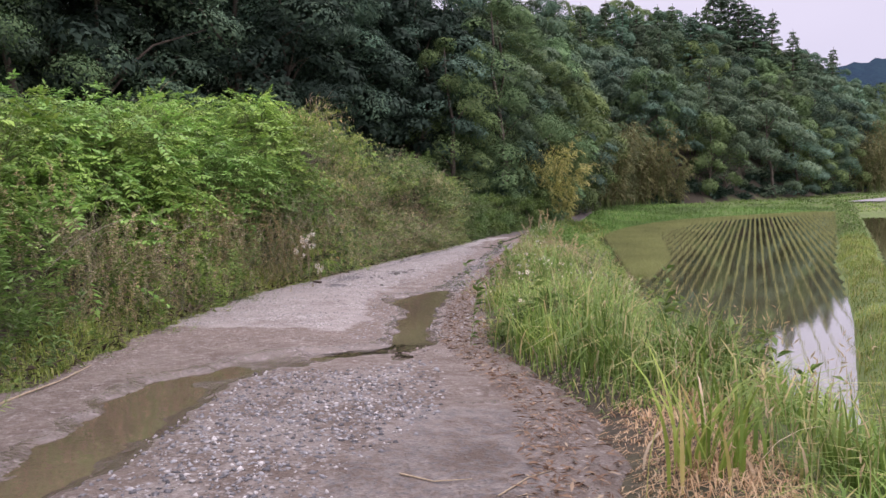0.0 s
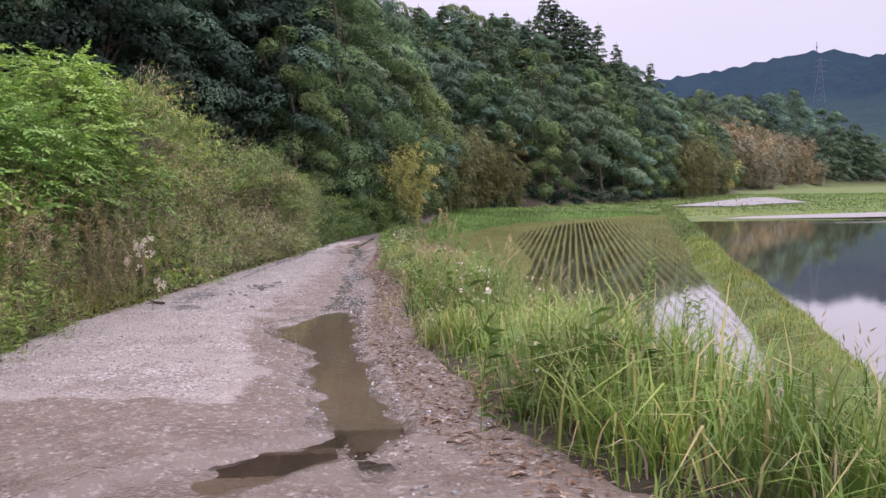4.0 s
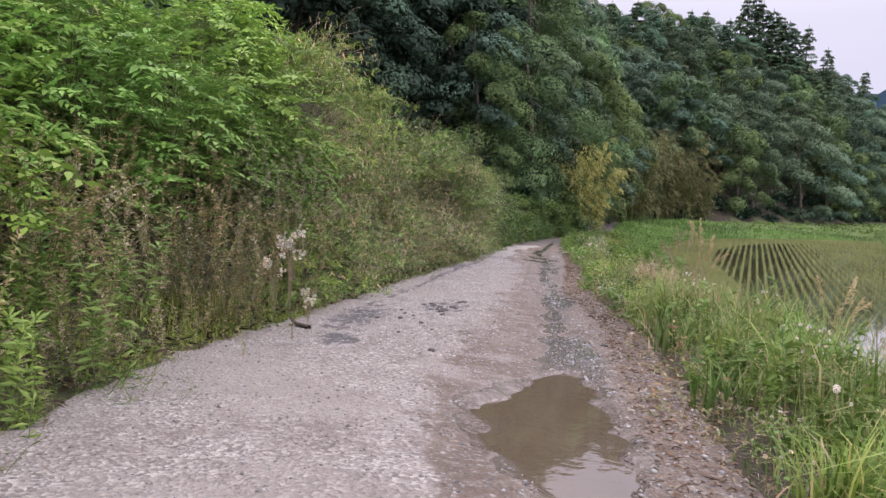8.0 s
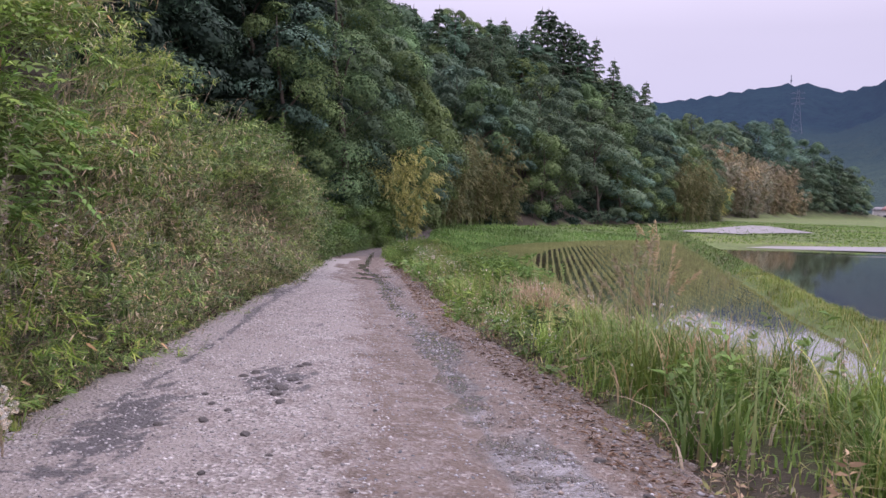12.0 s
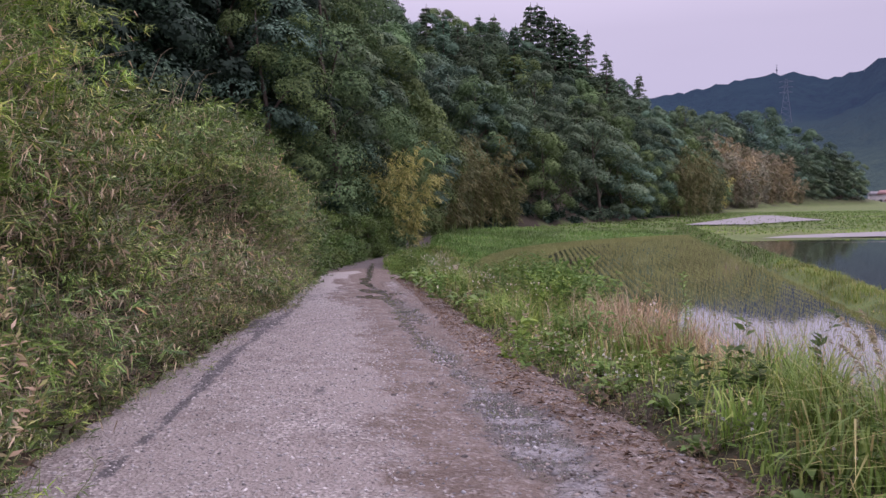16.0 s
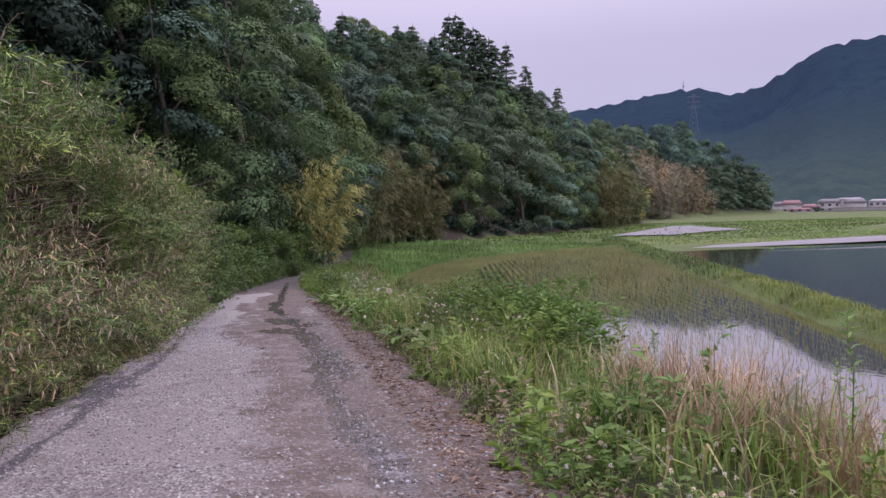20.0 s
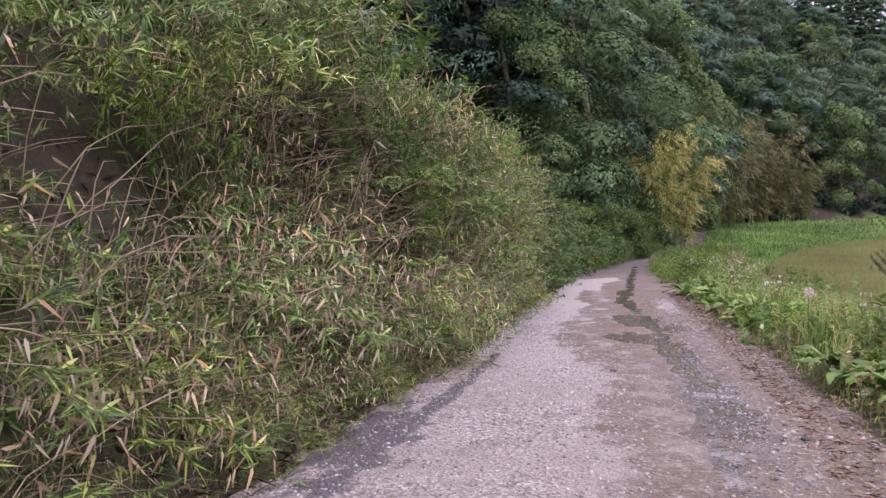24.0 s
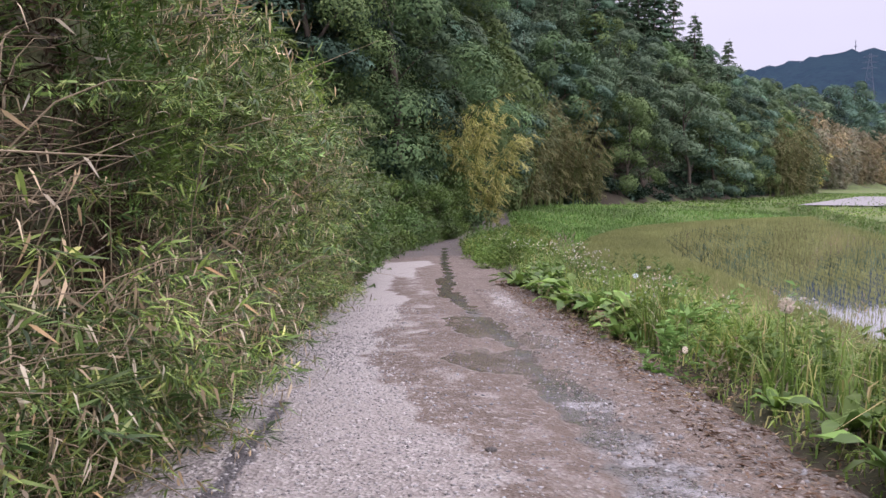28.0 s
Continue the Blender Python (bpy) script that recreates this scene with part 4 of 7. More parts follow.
plant(near_a, [(-14.5, 66), (-30, 46), (-20, 62), (-8, 76), (-42, 30), (-26, 55), (-50, 18), (-12, 82), (-38, 50), (-48, 40), (-58, 28), (-30, 62), (-24, 72), (-66, 8), (-60, 42), (-40, 62), (-27, 46), (-34, 36), (-40, 24), (-22, 56)], 1, 0.95, 1.3)
plant(near_b, [(-18.5, 58.5), (-25, 50), (-10.5, 70), (-35, 38), (-22, 66), (-46, 22), (-33, 52), (-54, 34), (-17, 74), (-44, 52), (-62, 18), (-52, 8), (-30, 41), (-38, 31), (-44, 17), (-16, 63)], 2, 0.95, 1.3)
plant(near_c, [(-3.0, 73.5, None, 1.1), (-7.4, 69.0, None, 0.85), (-3.5, 86, None, 0.85), (-4.2, 78, None, 1.1), (-3.2, 78.4, None, 0.8), (0.4, 86.5, None, 1.0), (2.4, 89.5, None, 1.1), (-5.6, 74.0, None, 0.7), (-27, 40, None, 0.95), (-33, 34, None, 0.9)], 3)
plant(near_y, [(1.5, 79.0, None, 1.02), (0.6, 80.4, None, 0.85), (92, 210, None, 1.4)], 4)

OLIVE = ((9.0, 112.5, 11.6), (10.6, 116.5, 11.4), (13.2, 121.5, 10.8), (17.0, 126.0, 11.2), (20.7, 128.4, 6.5), (12.0, 126.0, 13.5), (67.5, 178.4, 14.5), (72.5, 183.0, 13.5), (80.3, 194.5, 11.2), (87.0, 203.0, 11.0))
left_spots = []
spots, deep_spots = {k: [] for k in "abcef"}, {k: [] for k in "abcef"}
for i, ((ax, ay), (bx, by)) in enumerate(zip(EDGE[5:16], EDGE[6:17])):
    ln = math.hypot(bx - ax, by - ay)
    nx, ny = -(by - ay) / ln, (bx - ax) / ln
    for row, depth in enumerate((1.0, 5.5, 10.5, 17, 24, 32, 41)):
        if i > 10 or (i > 7 and row > 4):
            continue
        step = (4.6 if row < 2 else 6.6) * (1.0 if i < 7 else 2.3)
        for s in np.arange(rngf.uniform(0, step), ln, step):
            k = s / ln
            px_, py_ = ax + (bx - ax) * k + nx * depth + rngf.normal(0, 0.8), ay + (by - ay) * k + ny * depth + rngf.normal(0, 0.8)
            pick = rngf.choice(list("abcabc"))
            if row < 3 and rngf.uniform() < 0.06:
                pick = "e"
            if px_ > 125:
                pick = "f" if (row < 4 and px_ < 205) else rngf.choice(["a", "b"])
            if math.hypot(px_ - 2.0, py_ - 81.0) < 5.2 or (row < 2 and math.hypot(px_ - 42.0, py_ - 148.0) < 9.0) or (row < 3 and min(math.hypot(px_ - ox, py_ - oy) for ox, oy, _ in OLIVE) < 5.5):
                continue
            (deep_spots if row > 3 else spots)[pick].append((px_, py_, None, rngf.uniform(0.9, 1.3 if row < 3 else 1.08) * (0.8 if row == 0 else 1.0) * (1.0 if px_ < 125 else 1.35)))
for (ax, ay), (bx, by) in zip(EDGE[1:5], EDGE[2:6]):
    ln = math.hypot(bx - ax, by - ay)
    for depth in (4.0, 10.0):
        for s in np.arange(rngf.uniform(0, 4), ln, 4.6):
            left_spots.append((ax + (bx - ax) * s / ln - (by - ay) / ln * depth, ay + (by - ay) * s / ln + (bx - ax) / ln * depth, None, rngf.uniform(0.95, 1.3)))
spots["e"] += [(ox, oy, None, (oz + 0.5 - float(land(ox, oy))) / 11.5) for ox, oy, oz in OLIVE]
spots["b"] += [(42.0, 148.0, None, 1.35), (47.5, 153.0, None, 1.1)]
far_wood(left_g, left_spots[1:], 29)
plant(left_g, left_spots[:1], 28)
# tall trees on the rise behind the brown bamboo
for k, (tx_, ty_, tz_) in enumerate(((128, 305, 36), (139, 318, 37), (150, 330, 38), (163, 345, 40), (176, 358, 42), (190, 372, 43), (204, 385, 42), (218, 397, 41), (232, 408, 38), (248, 424, 35), (264, 440, 30))):
    spots["ab"[k % 2]].append((tx_, ty_, None, min(2.8, max(1.2, (tz_ - float(land(tx_, ty_))) / 14))))
for k, pr in zip("abcef", (far_a, far_b, far_c, far_e, far_f)):
    far_wood(pr, deep_spots[k], 30 + ord(k))
    plant(pr, spots[k], 10 + ord(k), sink=0.4)
# conifers that stand out on the skyline: foot from the height of the top
conifers = []
for tx_, ty_, tz_, s in ((22.8, 157.8, 32.3, 0.75), (19, 158, 31, 0.75), (28.9, 157.7, 31.0, 0.9), (39.5, 181.7, 40.3, 1.2), (43.5, 183, 39.5, 1.2), (47, 184, 37.2, 1.15), (36, 179, 34.5, 1.0), (55.8, 186.4, 30.6, 0.9), (51, 185, 33.8, 1.05), (71.2, 206.8, 29.8, 0.9), (12.5, 150, 32, 0.9), (8, 148, 30, 0.85), (16, 154, 30, 0.85), (32.5, 172, 32, 0.95), (63, 198, 27, 0.9), (41.5, 184, 39.0, 1.15), (37.6, 180.5, 37.8, 1.1), (45.4, 185, 38.3, 1.15), (25.5, 158, 31.0, 0.8), (49, 186, 35.4, 1.05)):
    conifers.append((tx_, ty_, tz_ + 0.5 - 20.6 * s, 1.06 * s))
plant(far_d, conifers, 9)


# ---- plants of the bank ----
def arch(g, foot, way, length, lift, segs=4):
    """A stem that rises and leans over: points along it."""
    t = np.linspace(0, 1, segs + 1)[:, None]
    return np.asarray(foot) + np.asarray(way) * (t ** 1.4) * length + np.array([0, 0, 1.0]) * (t - 0.55 * t * t) * lift + np.concatenate([np.zeros((1, 3)), np.cumsum(g.normal(0, 0.015, (segs, 3)), 0)])


def bamboo_grass(seed, leaves_n=620, dry_n=120, reach=0.75, tall=(0.45, 1.0), canes=3, mat=None, label="arching bamboo grass clump with pale dried leaves"):
    """Thin stems that lean out of the bank, with fans of long leaves at their joints."""
    g = np.random.RandomState(seed)
    root = tagged(new("bamboo_grass"), label, "bamboo grass", "bamboo grass on the bank")
    stems, lb, lw = [], [], []
    for k in range(26):
        a = g.uniform(-1.6, 1.6)
        pts = arch(g, (g.uniform(-0.5, 0.1), g.uniform(-0.5, 0.5), g.uniform(-0.35, 0.1)), (math.cos(a), math.sin(a), -0.15), reach * g.uniform(0.45, 1.2), g.uniform(*tall))
        stems.append(tube_arrays(pts, [0.005, 0.005, 0.004, 0.003, 0.002], 3))
        m = leaves_n // 26
        nodes = np.concatenate([[1.0], g.uniform(0.35, 1.0, 4)])
        fan = g.normal(0, 0.5, (5, 3))
        fan[0] = 0
        pick = g.choice(5, m, p=[0.32, 0.17, 0.17, 0.17, 0.17])
        lb.append(at_stem(pts, nodes[pick]) + g.normal(0, 0.016, (m, 3)))
        lw.append(np.array([math.cos(a) * 0.7, math.sin(a) * 0.7, 0.05]) + fan[pick] + g.normal(0, 0.42, (m, 3)))
    base, way = np.concatenate(lb), np.concatenate(lw)
    n = len(base)
    ln = g.uniform(0.055, 0.15, n)
    green = lance_arrays(base, way, g.normal(0, 0.35, (n, 3)) + [0.3, 0, 0.8], ln, ln * g.uniform(0.085, 0.14, n), 0.2)
    pick = g.choice(n, dry_n)
    ld = g.uniform(0.06, 0.15, dry_n)
    dry = lance_arrays(base[pick] + g.normal(0, 0.06, (dry_n, 3)), g.normal(0, 0.4, (dry_n, 3)) + [0.1, 0, -0.8], g.normal(0, 0.5, (dry_n, 3)) + [0.8, 0, 0.2], ld, ld * g.uniform(0.1, 0.16, dry_n), 0.15)
    straw = []
    for k in range(canes):
        a = g.uniform(-1.4, 1.4)
        foot = np.array([g.uniform(-0.4, 0.25), g.uniform(-0.6, 0.6), g.uniform(-0.4, 0.2)])
        rise = g.uniform(0.5, 1.5) if k % 2 else g.uniform(0.05, 0.5)
        straw.append(tube_arrays(arch(g, foot, (math.cos(a), math.sin(a) * 1.6, 0.0), g.uniform(0.1, 0.6) if k % 2 else g.uniform(0.4, 0.9), rise), [0.005, 0.005, 0.004, 0.003, 0.0015], 3))
    part_np("stalkwork", join(*stems), M_GSTEM, root, "thin green stems")
    if straw:
        part_np("dry_canes", join(*straw), M_STEM, root, "thin straw-coloured dead canes")
    part_np("foliage", green, mat or M_SASA, root)
    part_np("dry_foliage", dry, M_DRY, root, "pale dried leaves")
    return root


def fan_shrub(seed, mat, fans=90, size=0.8, label="bright green shrub with feathered leaves on the bank"):
    """A rounded shrub whose leaves stand in flat feathered fans, tier over tier."""
    g = np.random.RandomState(seed)
    root = tagged(new("shrub"), label, "shrub", "shrubs on the bank")
    stems, lb, lw, ln, nr = [], [], [], [], []
    for k in range(fans):
        d = unit(g.normal(0, 1, 3) + np.array([0.2, 0, 0.55]))
        tip = d * size * g.uniform(0.55, 1.08) * np.array([1, 1, 0.85])
        out = unit(np.array([d[0], d[1], 0.12]) + g.normal(0, 0.25, 3))
        L = size * g.uniform(0.26, 0.46)
        t = np.linspace(0, 1, 4)[:, None]
        pts = tip + out * L * t + np.array([0, 0, -0.28]) * L * t * t
        if k < 34:
            stems.append(tube_arrays([(0.1 * d[0], 0.1 * d[1], -0.3), tip * 0.6, tip], [0.011, 0.007, 0.003], 3))
        stems.append(tube_arrays(pts, [0.003, 0.0025, 0.002, 0.001], 3))
        u = np.repeat(np.linspace(0.12, 0.95, 6), 2)
        sgn = np.tile([1.0, -1.0], 6)
        side = unit(np.cross(out, [0, 0, 1.0]))
        b = at_stem(pts, np.append(u, 0.99))
        w = np.vstack([side * sgn[:, None] + out * 0.55 - np.array([0, 0, 0.15]), out[None]]) + g.normal(0, 0.16, (13, 3))
        lb.append(b)
        lw.append(w)
        ln.append(L * 0.3 * np.append(1.15 - 0.5 * np.abs(u - 0.45), 1.0) * g.uniform(0.8, 1.2, 13))
        nr.append(np.tile([0.25 * d[0], 0.25 * d[1], 1.0], (13, 1)) + g.normal(0, 0.22, (13, 3)))
    b, w, ln, nr = np.concatenate(lb), np.concatenate(lw), np.concatenate(ln), np.concatenate(nr)
    part_np("stalkwork", join(*stems), M_GSTEM, root)
    part_np("foliage", leaf_arrays(b, w, nr, ln, ln * 0.46, 0.12, 0.12), mat, root)
    return root


def leafy_shrub(seed, mat, n=900, size=0.85, leaf=0.1, wide=0.6, label="bright green leafy shrub on the bank", kind="shrub", stem=None, tall=1.0):
    g = np.random.RandomState(seed)
    root = tagged(new(kind), label, "shrub", "shrubs on the bank")
    stems, lb, lw = [], [], []
    twigs = 18
    for k in range(twigs):
        a = g.uniform(0, 6.28)
        pts = arch(g, (g.normal(0, 0.1), g.normal(0, 0.1), -0.3), (math.cos(a), math.sin(a), 0.0), size * g.uniform(0.3, 1.0), tall * g.uniform(0.6, 1.5) * size)
        stems.append(tube_arrays(pts, [0.012, 0.01, 0.008, 0.005, 0.002], 4))
        m = n // twigs
        t = g.uniform(0.2, 1.0, m)
        lb.append(at_stem(pts, t) + g.normal(0, 0.11 * size, (m, 3)))
        lw.append(np.tile([math.cos(a) * 0.6, math.sin(a) * 0.6, 0], (m, 1)) + g.normal(0, 0.5, (m, 3)) - [0, 0, 0.2])
    base, way = np.concatenate(lb), np.concatenate(lw)
    m = len(base)
    ln = leaf * g.uniform(0.6, 1.35, m)
    part_np("stalkwork", join(*stems), stem or M_GSTEM, root)
    up = g.normal(0, 0.35, (m, 3)) + [0.25, 0, 0.9]
    part_np("foliage", chip_arrays(base, way, up, ln, ln * wide) if kind in ("bush", "undergrowth", "garden_tree") else leaf_arrays(base, way, up, ln, ln * wide, 0.15, 0.12), mat, root)
    return root


def tall_weed(seed, mat, stalks=14, high=0.9, per=46, leaf=0.09, wide=0.16, spread=0.4, label="feathery green weeds at the foot of the bank", kind="weed", stem=None, lean=0.25):
    g = np.random.RandomState(seed)
    root = tagged(new(kind), label, "weed", "weeds on the bank")
    stems, lb, lw = [], [], []
    for k in range(stalks):
        a = g.uniform(0, 6.28)
        foot = np.array([g.normal(0, spread), g.normal(0, spread), -0.15])
        h = high * g.uniform(0.55, 1.15)
        pts = foot + np.array([math.cos(a) * lean, math.sin(a) * lean, 1.0]) * np.linspace(0, h, 5)[:, None] + np.concatenate([np.zeros((1, 3)), np.cumsum(g.normal(0, 0.05, (4, 3)), 0)])
        stems.append(tube_arrays(pts, [0.004, 0.003, 0.003, 0.002, 0.001], 3))
        t = g.uniform(0.12, 1.0, per)
        lb.append(at_stem(pts, t))
        b = g.uniform(0, 6.28, per)
        lw.append(np.column_stack([np.cos(b), np.sin(b), 0.55 - 0.4 * (1 - t)]) + g.normal(0, 0.2, (per, 3)))
    base, way = np.concatenate(lb), np.concatenate(lw)
    m = len(base)
    ln = leaf * g.uniform(0.5, 1.4, m)
    part_np("stalkwork", join(*stems), stem or M_GSTEM, root)
    part_np("foliage", leaf_arrays(base, way, g.normal(0, 0.7 if mat is M_BROWNWEED else 0.35, (m, 3)) + [0.3, 0, 0.7], ln, ln * wide, 0.15, 0.2), mat, root)
    return root


def bank_point(y, h):
    """A place on the leafy face of the bank: h 0 at the lane, 1 at the top, more: on the shelf behind."""
    b = along(y, LEFT) - float(np.interp(y, [3, 6, 13, 16, 32, 35], [0.62, 0.92, 0.92, 0.6, 0.62, 0.3]))
    tx_, tz_ = along(y, TOPX), along(y, TOPZ)
    r = road_z(y)
    k = min(h, 1.0)
    xx = b + (tx_ + 0.15 - b) * k ** 1.05
    zz = r + (tz_ - 0.62 - r) * k
    lump = float(np.interp(y, [18, 24], [1.25, 1.8])) * (0.27 - abs(float(wob(np.array(y), np.array(zz * 1.5), 0.5, 61)))) + 0.3 * float(wob(np.array(y), np.array(zz), 2.1, 62))
    xx, zz = xx + lump * (0.2 + 0.6 * k), zz + lump * (0.3 + 0.9 * k)
    if h > 1:
        xx -= (h - 1) * 4.0
        zz = max(zz, float(land(xx, y)) + 0.3)
    return float(xx), float(y), float(zz)


def settle_on_bank(proto, spots, seed, turn=0.7, lo=0.75, hi=1.25, whirl=False):
    g = np.random.RandomState(seed)
    for k, (xx, yy, zz) in enumerate(spots):
        zl = max(float(land(xx, yy)) - 0.05, zz - 0.35) if zz - float(land(xx, yy)) > 0.5 else zz
        s = g.uniform(lo, hi) * (0.8 if zz - road_z(yy) < 0.5 else 1.0)
        m = Matrix.LocRotScale((xx, yy, zl), Euler((g.normal(0, 0.12), g.normal(0, 0.12), g.uniform(0, 6.28) if whirl else g.uniform(-turn, turn))), None)
        if k == 0:
            first, fs = m, s
        else:
            copy_thing(proto, m).scale = (s, s, s * g.uniform(0.9, 1.15))
    proto.matrix_basis = first
    proto.scale = (fs, fs, fs)


# dark hollows in the leafy face: y, z, half width, half height
HOLLOWS = ((34.4, 0.7, 1.0, 0.95), (32.8, 1.2, 0.45, 0.3), (39.5, 0.1, 0.4, 0.35))
gb = np.random.RandomState(77)
lots = {k: [] for k in ("sasa1", "sasa2", "sasa3", "sasa4", "bright", "brown", "green", "shelf", "creeper", "hollow", "skirt")}
for y0 in np.arange(-4, 82, 0.62):
    face = math.hypot(along(y0, TOPX) - along(y0, LEFT), along(y0, TOPZ) - road_z(y0))
    rows = max(4, int(face / 0.68))
    for i in range(rows + 2):
        h = (i + gb.uniform(-0.3, 0.3)) / rows
        yy = y0 + gb.uniform(-0.3, 0.3)
        if h < 0.02 and yy > 17:
            h = 0.03
        p = bank_point(yy, max(h, 0.0))
        if any(math.hypot((yy - hy) / (ry + 0.2), (p[2] - hz) / (rz + 0.2)) < 1 for hy, hz, ry, rz in HOLLOWS):
            if gb.uniform() < 0.95:
                lots["hollow"].append((p[0] - 0.45, p[1], p[2] - 0.2))
            continue
        if wob(np.array(yy), np.array(h * 3.0), 1.9, 88) < -0.5 and 0.1 < h < 0.95 and yy < 23:
            continue
        if yy > 46:
            if gb.uniform() < (0.5 if yy < 60 else 0.62):
                lots["creeper"].append(p)
            continue
        k = smooth(17, 23, yy) if h < 0.45 else smooth(20.3, 22.6, yy)
        if gb.uniform() < k:
            drier = 0.1 if yy < 22 else 0.92 if (h < 0.4 and 28 < yy < 38) else 0.5 if (yy < 30 and h < 0.7) else 0.6 if (h < 0.6 and yy < 35) else (0.45 if h < 0.35 else 0.16)
            lots["sasa2" if gb.uniform() < drier else "sasa4" if ((yy < 25 or h > 0.75 and yy < 30) and gb.uniform() < 0.85) else gb.choice(["sasa1", "sasa3"])].append(p)
        elif h < 0.5 - 0.02 * max(8 - yy, 0):
            if yy > 8.5 and gb.uniform() < 0.86:
                lots["brown"].append(p)
            else:
                lots["green"].append(p)
        elif gb.uniform() < 0.93:
            lots["bright"].append(p)
        else:
            lots["green" if gb.uniform() < 0.5 else "sasa1"].append(p)
for y0 in np.arange(-6, 60, 1.5):
    for xo in (1.2, 3.2):
        xx = along(y0, TOPX) - xo + gb.normal(0, 0.3)
        yy = y0 + gb.normal(0, 0.4)
        lots["shelf"].append((float(xx), float(yy), float(land(xx, yy)) + 0.1))

lots["sasa2"] += [(-4.8, 34.1, -1.45), (-4.7, 34.7, -1.3), (-4.75, 35.3, -1.5), (-4.9, 33.5, -1.3)]
lots["sasa3"] += [(-4.9, 34.4, -1.0), (-4.8, 35.0, -1.1), (-5.0, 33.8, -0.9), (-4.5, 38.3, -1.55)]
settle_on_bank(bamboo_grass(41, 820, 44, canes=9), lots["sasa1"], 1)
settle_on_bank(bamboo_grass(42, 600, 190, 0.9, canes=30, label="drooping bamboo grass clump with many dry leaves"), lots["sasa2"], 2)
settle_on_bank(bamboo_grass(43, 840, 30, 0.85, canes=8, label="dense green bamboo grass clump on the bank"), lots["sasa3"], 3)
settle_on_bank(bamboo_grass(53, 800, 40, 0.8, (0.55, 1.2), 2, M_LUSH, "fresh light-green bamboo grass clump on the bank"), lots["sasa4"], 13)
# green clumps that hang over the rim of the hollow
lots["green"] += [bank_point(y, h) for y, h in ((33.6, 0.98), (34.2, 1.0), (34.9, 1.0), (35.5, 0.96), (35.9, 0.8), (36.0, 0.6))]
sprays = []
for y0 in np.arange(19, 46, 0.8):
    p = bank_point(y0 + gb.uniform(-0.5, 0.5), gb.uniform(0.55, 1.05))
    if abs(p[1] - 34.0) > 2.2:
        sprays.append((p[0] - 0.15, p[1], p[2] - gb.uniform(0.0, 0.25)))
settle_on_bank(bamboo_grass(52, 620, 40, 0.35, (0.9, 1.6), 0, M_LUSH, "upright young bamboo shoots rising from the bank"), sprays, 12, whirl=True)
settle_on_bank(fan_shrub(44, M_BRIGHT), lots["bright"][::2], 4, whirl=True)
settle_on_bank(fan_shrub(54, M_BRIGHT, 70, 0.95, "spreading yellow-green shrub with feathered leaves"), lots["bright"][1::2], 14, whirl=True)
settle_on_bank(tall_weed(45, M_BROWNWEED, 34, 0.74, 95, 0.034, 0.3, 0.44, "brownish half-dry weeds along the lane", "weed", M_GSTEM), lots["brown"], 5, whirl=True)
lots["green"] += [(-5.6 - 0.12 * k, 12.8 + 0.6 * k, -0.6 + 0.12 * k) for k in range(3)]
settle_on_bank(tall_weed(46, M_WEED, 18, 0.85, 60, 0.11, 0.2, 0.38), lots["green"], 6, whirl=True)
settle_on_bank(leafy_shrub(47, M_SASA, 700, 1.1, 0.16, 0.28, "green undergrowth on the shelf above the bank", "undergrowth"), lots["shelf"], 7, whirl=True)
for (ax, ay), (bx, by) in zip(EDGE[1:12], EDGE[2:13]):
    for k in np.arange(0, 1, (2.0 if by < 90 else 1.5) / math.hypot(bx - ax, by - ay)):
        ln, deep = math.hypot(bx - ax, by - ay), gb.uniform(-1.0, 3.5) if by < 90 else gb.uniform(0.4, 4.0)
        xx, yy = ax + (bx - ax) * k - (by - ay) / ln * deep + gb.normal(0, 0.4), ay + (by - ay) * k + (bx - ax) / ln * deep + gb.normal(0, 0.4)
        if xx < along(yy, LEFT) - 1 or xx > along(yy, RIGHT) + 1.5:
            lots["skirt"].append((float(xx), float(yy), float(land(xx, yy)) + 0.4))
under = [p for p in lots["skirt"] if p[1] > 92]
lots["skirt"] = [p for p in lots["skirt"] if p[1] <= 92]
# scrub and bushes in the darkened leaf, painting shade under the canopy
scrub = leafy_shrub(56, M_FOR[0], 620, 2.0, 0.5, 0.5, "scrub at the foot of the wood, coloured dark as canopy shade", "undergrowth", M_BARK)
far_wood(scrub, [(p[0], p[1], None, 0.85 + 0.4 * gb.uniform()) for p in under[1:]], 57, "foliage", "scrub along the foot of the wood, coloured dark as canopy shade")
scrub.matrix_basis = pose(*under[0])
settle_on_bank(leafy_shrub(51, M_FOR[0], 620, 2.0, 0.5, 0.5, "bush along the forest edge, coloured dark as canopy shade", "bush", M_BARK), lots["skirt"], 11, whirl=True)
settle_on_bank(leafy_shrub(48, M_FOR[2], 850, 0.95, 0.13, 0.5, "creeper-covered bush under the trees", "bush", M_BARK), lots["creeper"], 8, 3, whirl=True)

mounds = [(xx, yy, float(land(xx, yy)) + 0.6) for xx, yy in ((-8.2, 67.6), (-6.6, 69.6), (-5.2, 71.4), (-4.0, 73.0), (-2.6, 74.6), (-1.6, 77.0), (-7.0, 71.5), (-4.6, 75.0), (0.1, 77.6), (0.5, 79.4), (-0.8, 79.0), (1.3, 78.0))]
settle_on_bank(leafy_shrub(55, M_CREEPER, 1500, 1.5, 0.17, 0.6, "mound of creepers at the foot of the trees", "bush", M_BARK, 1.5), mounds, 15, 3, 1.1, 1.7, True)
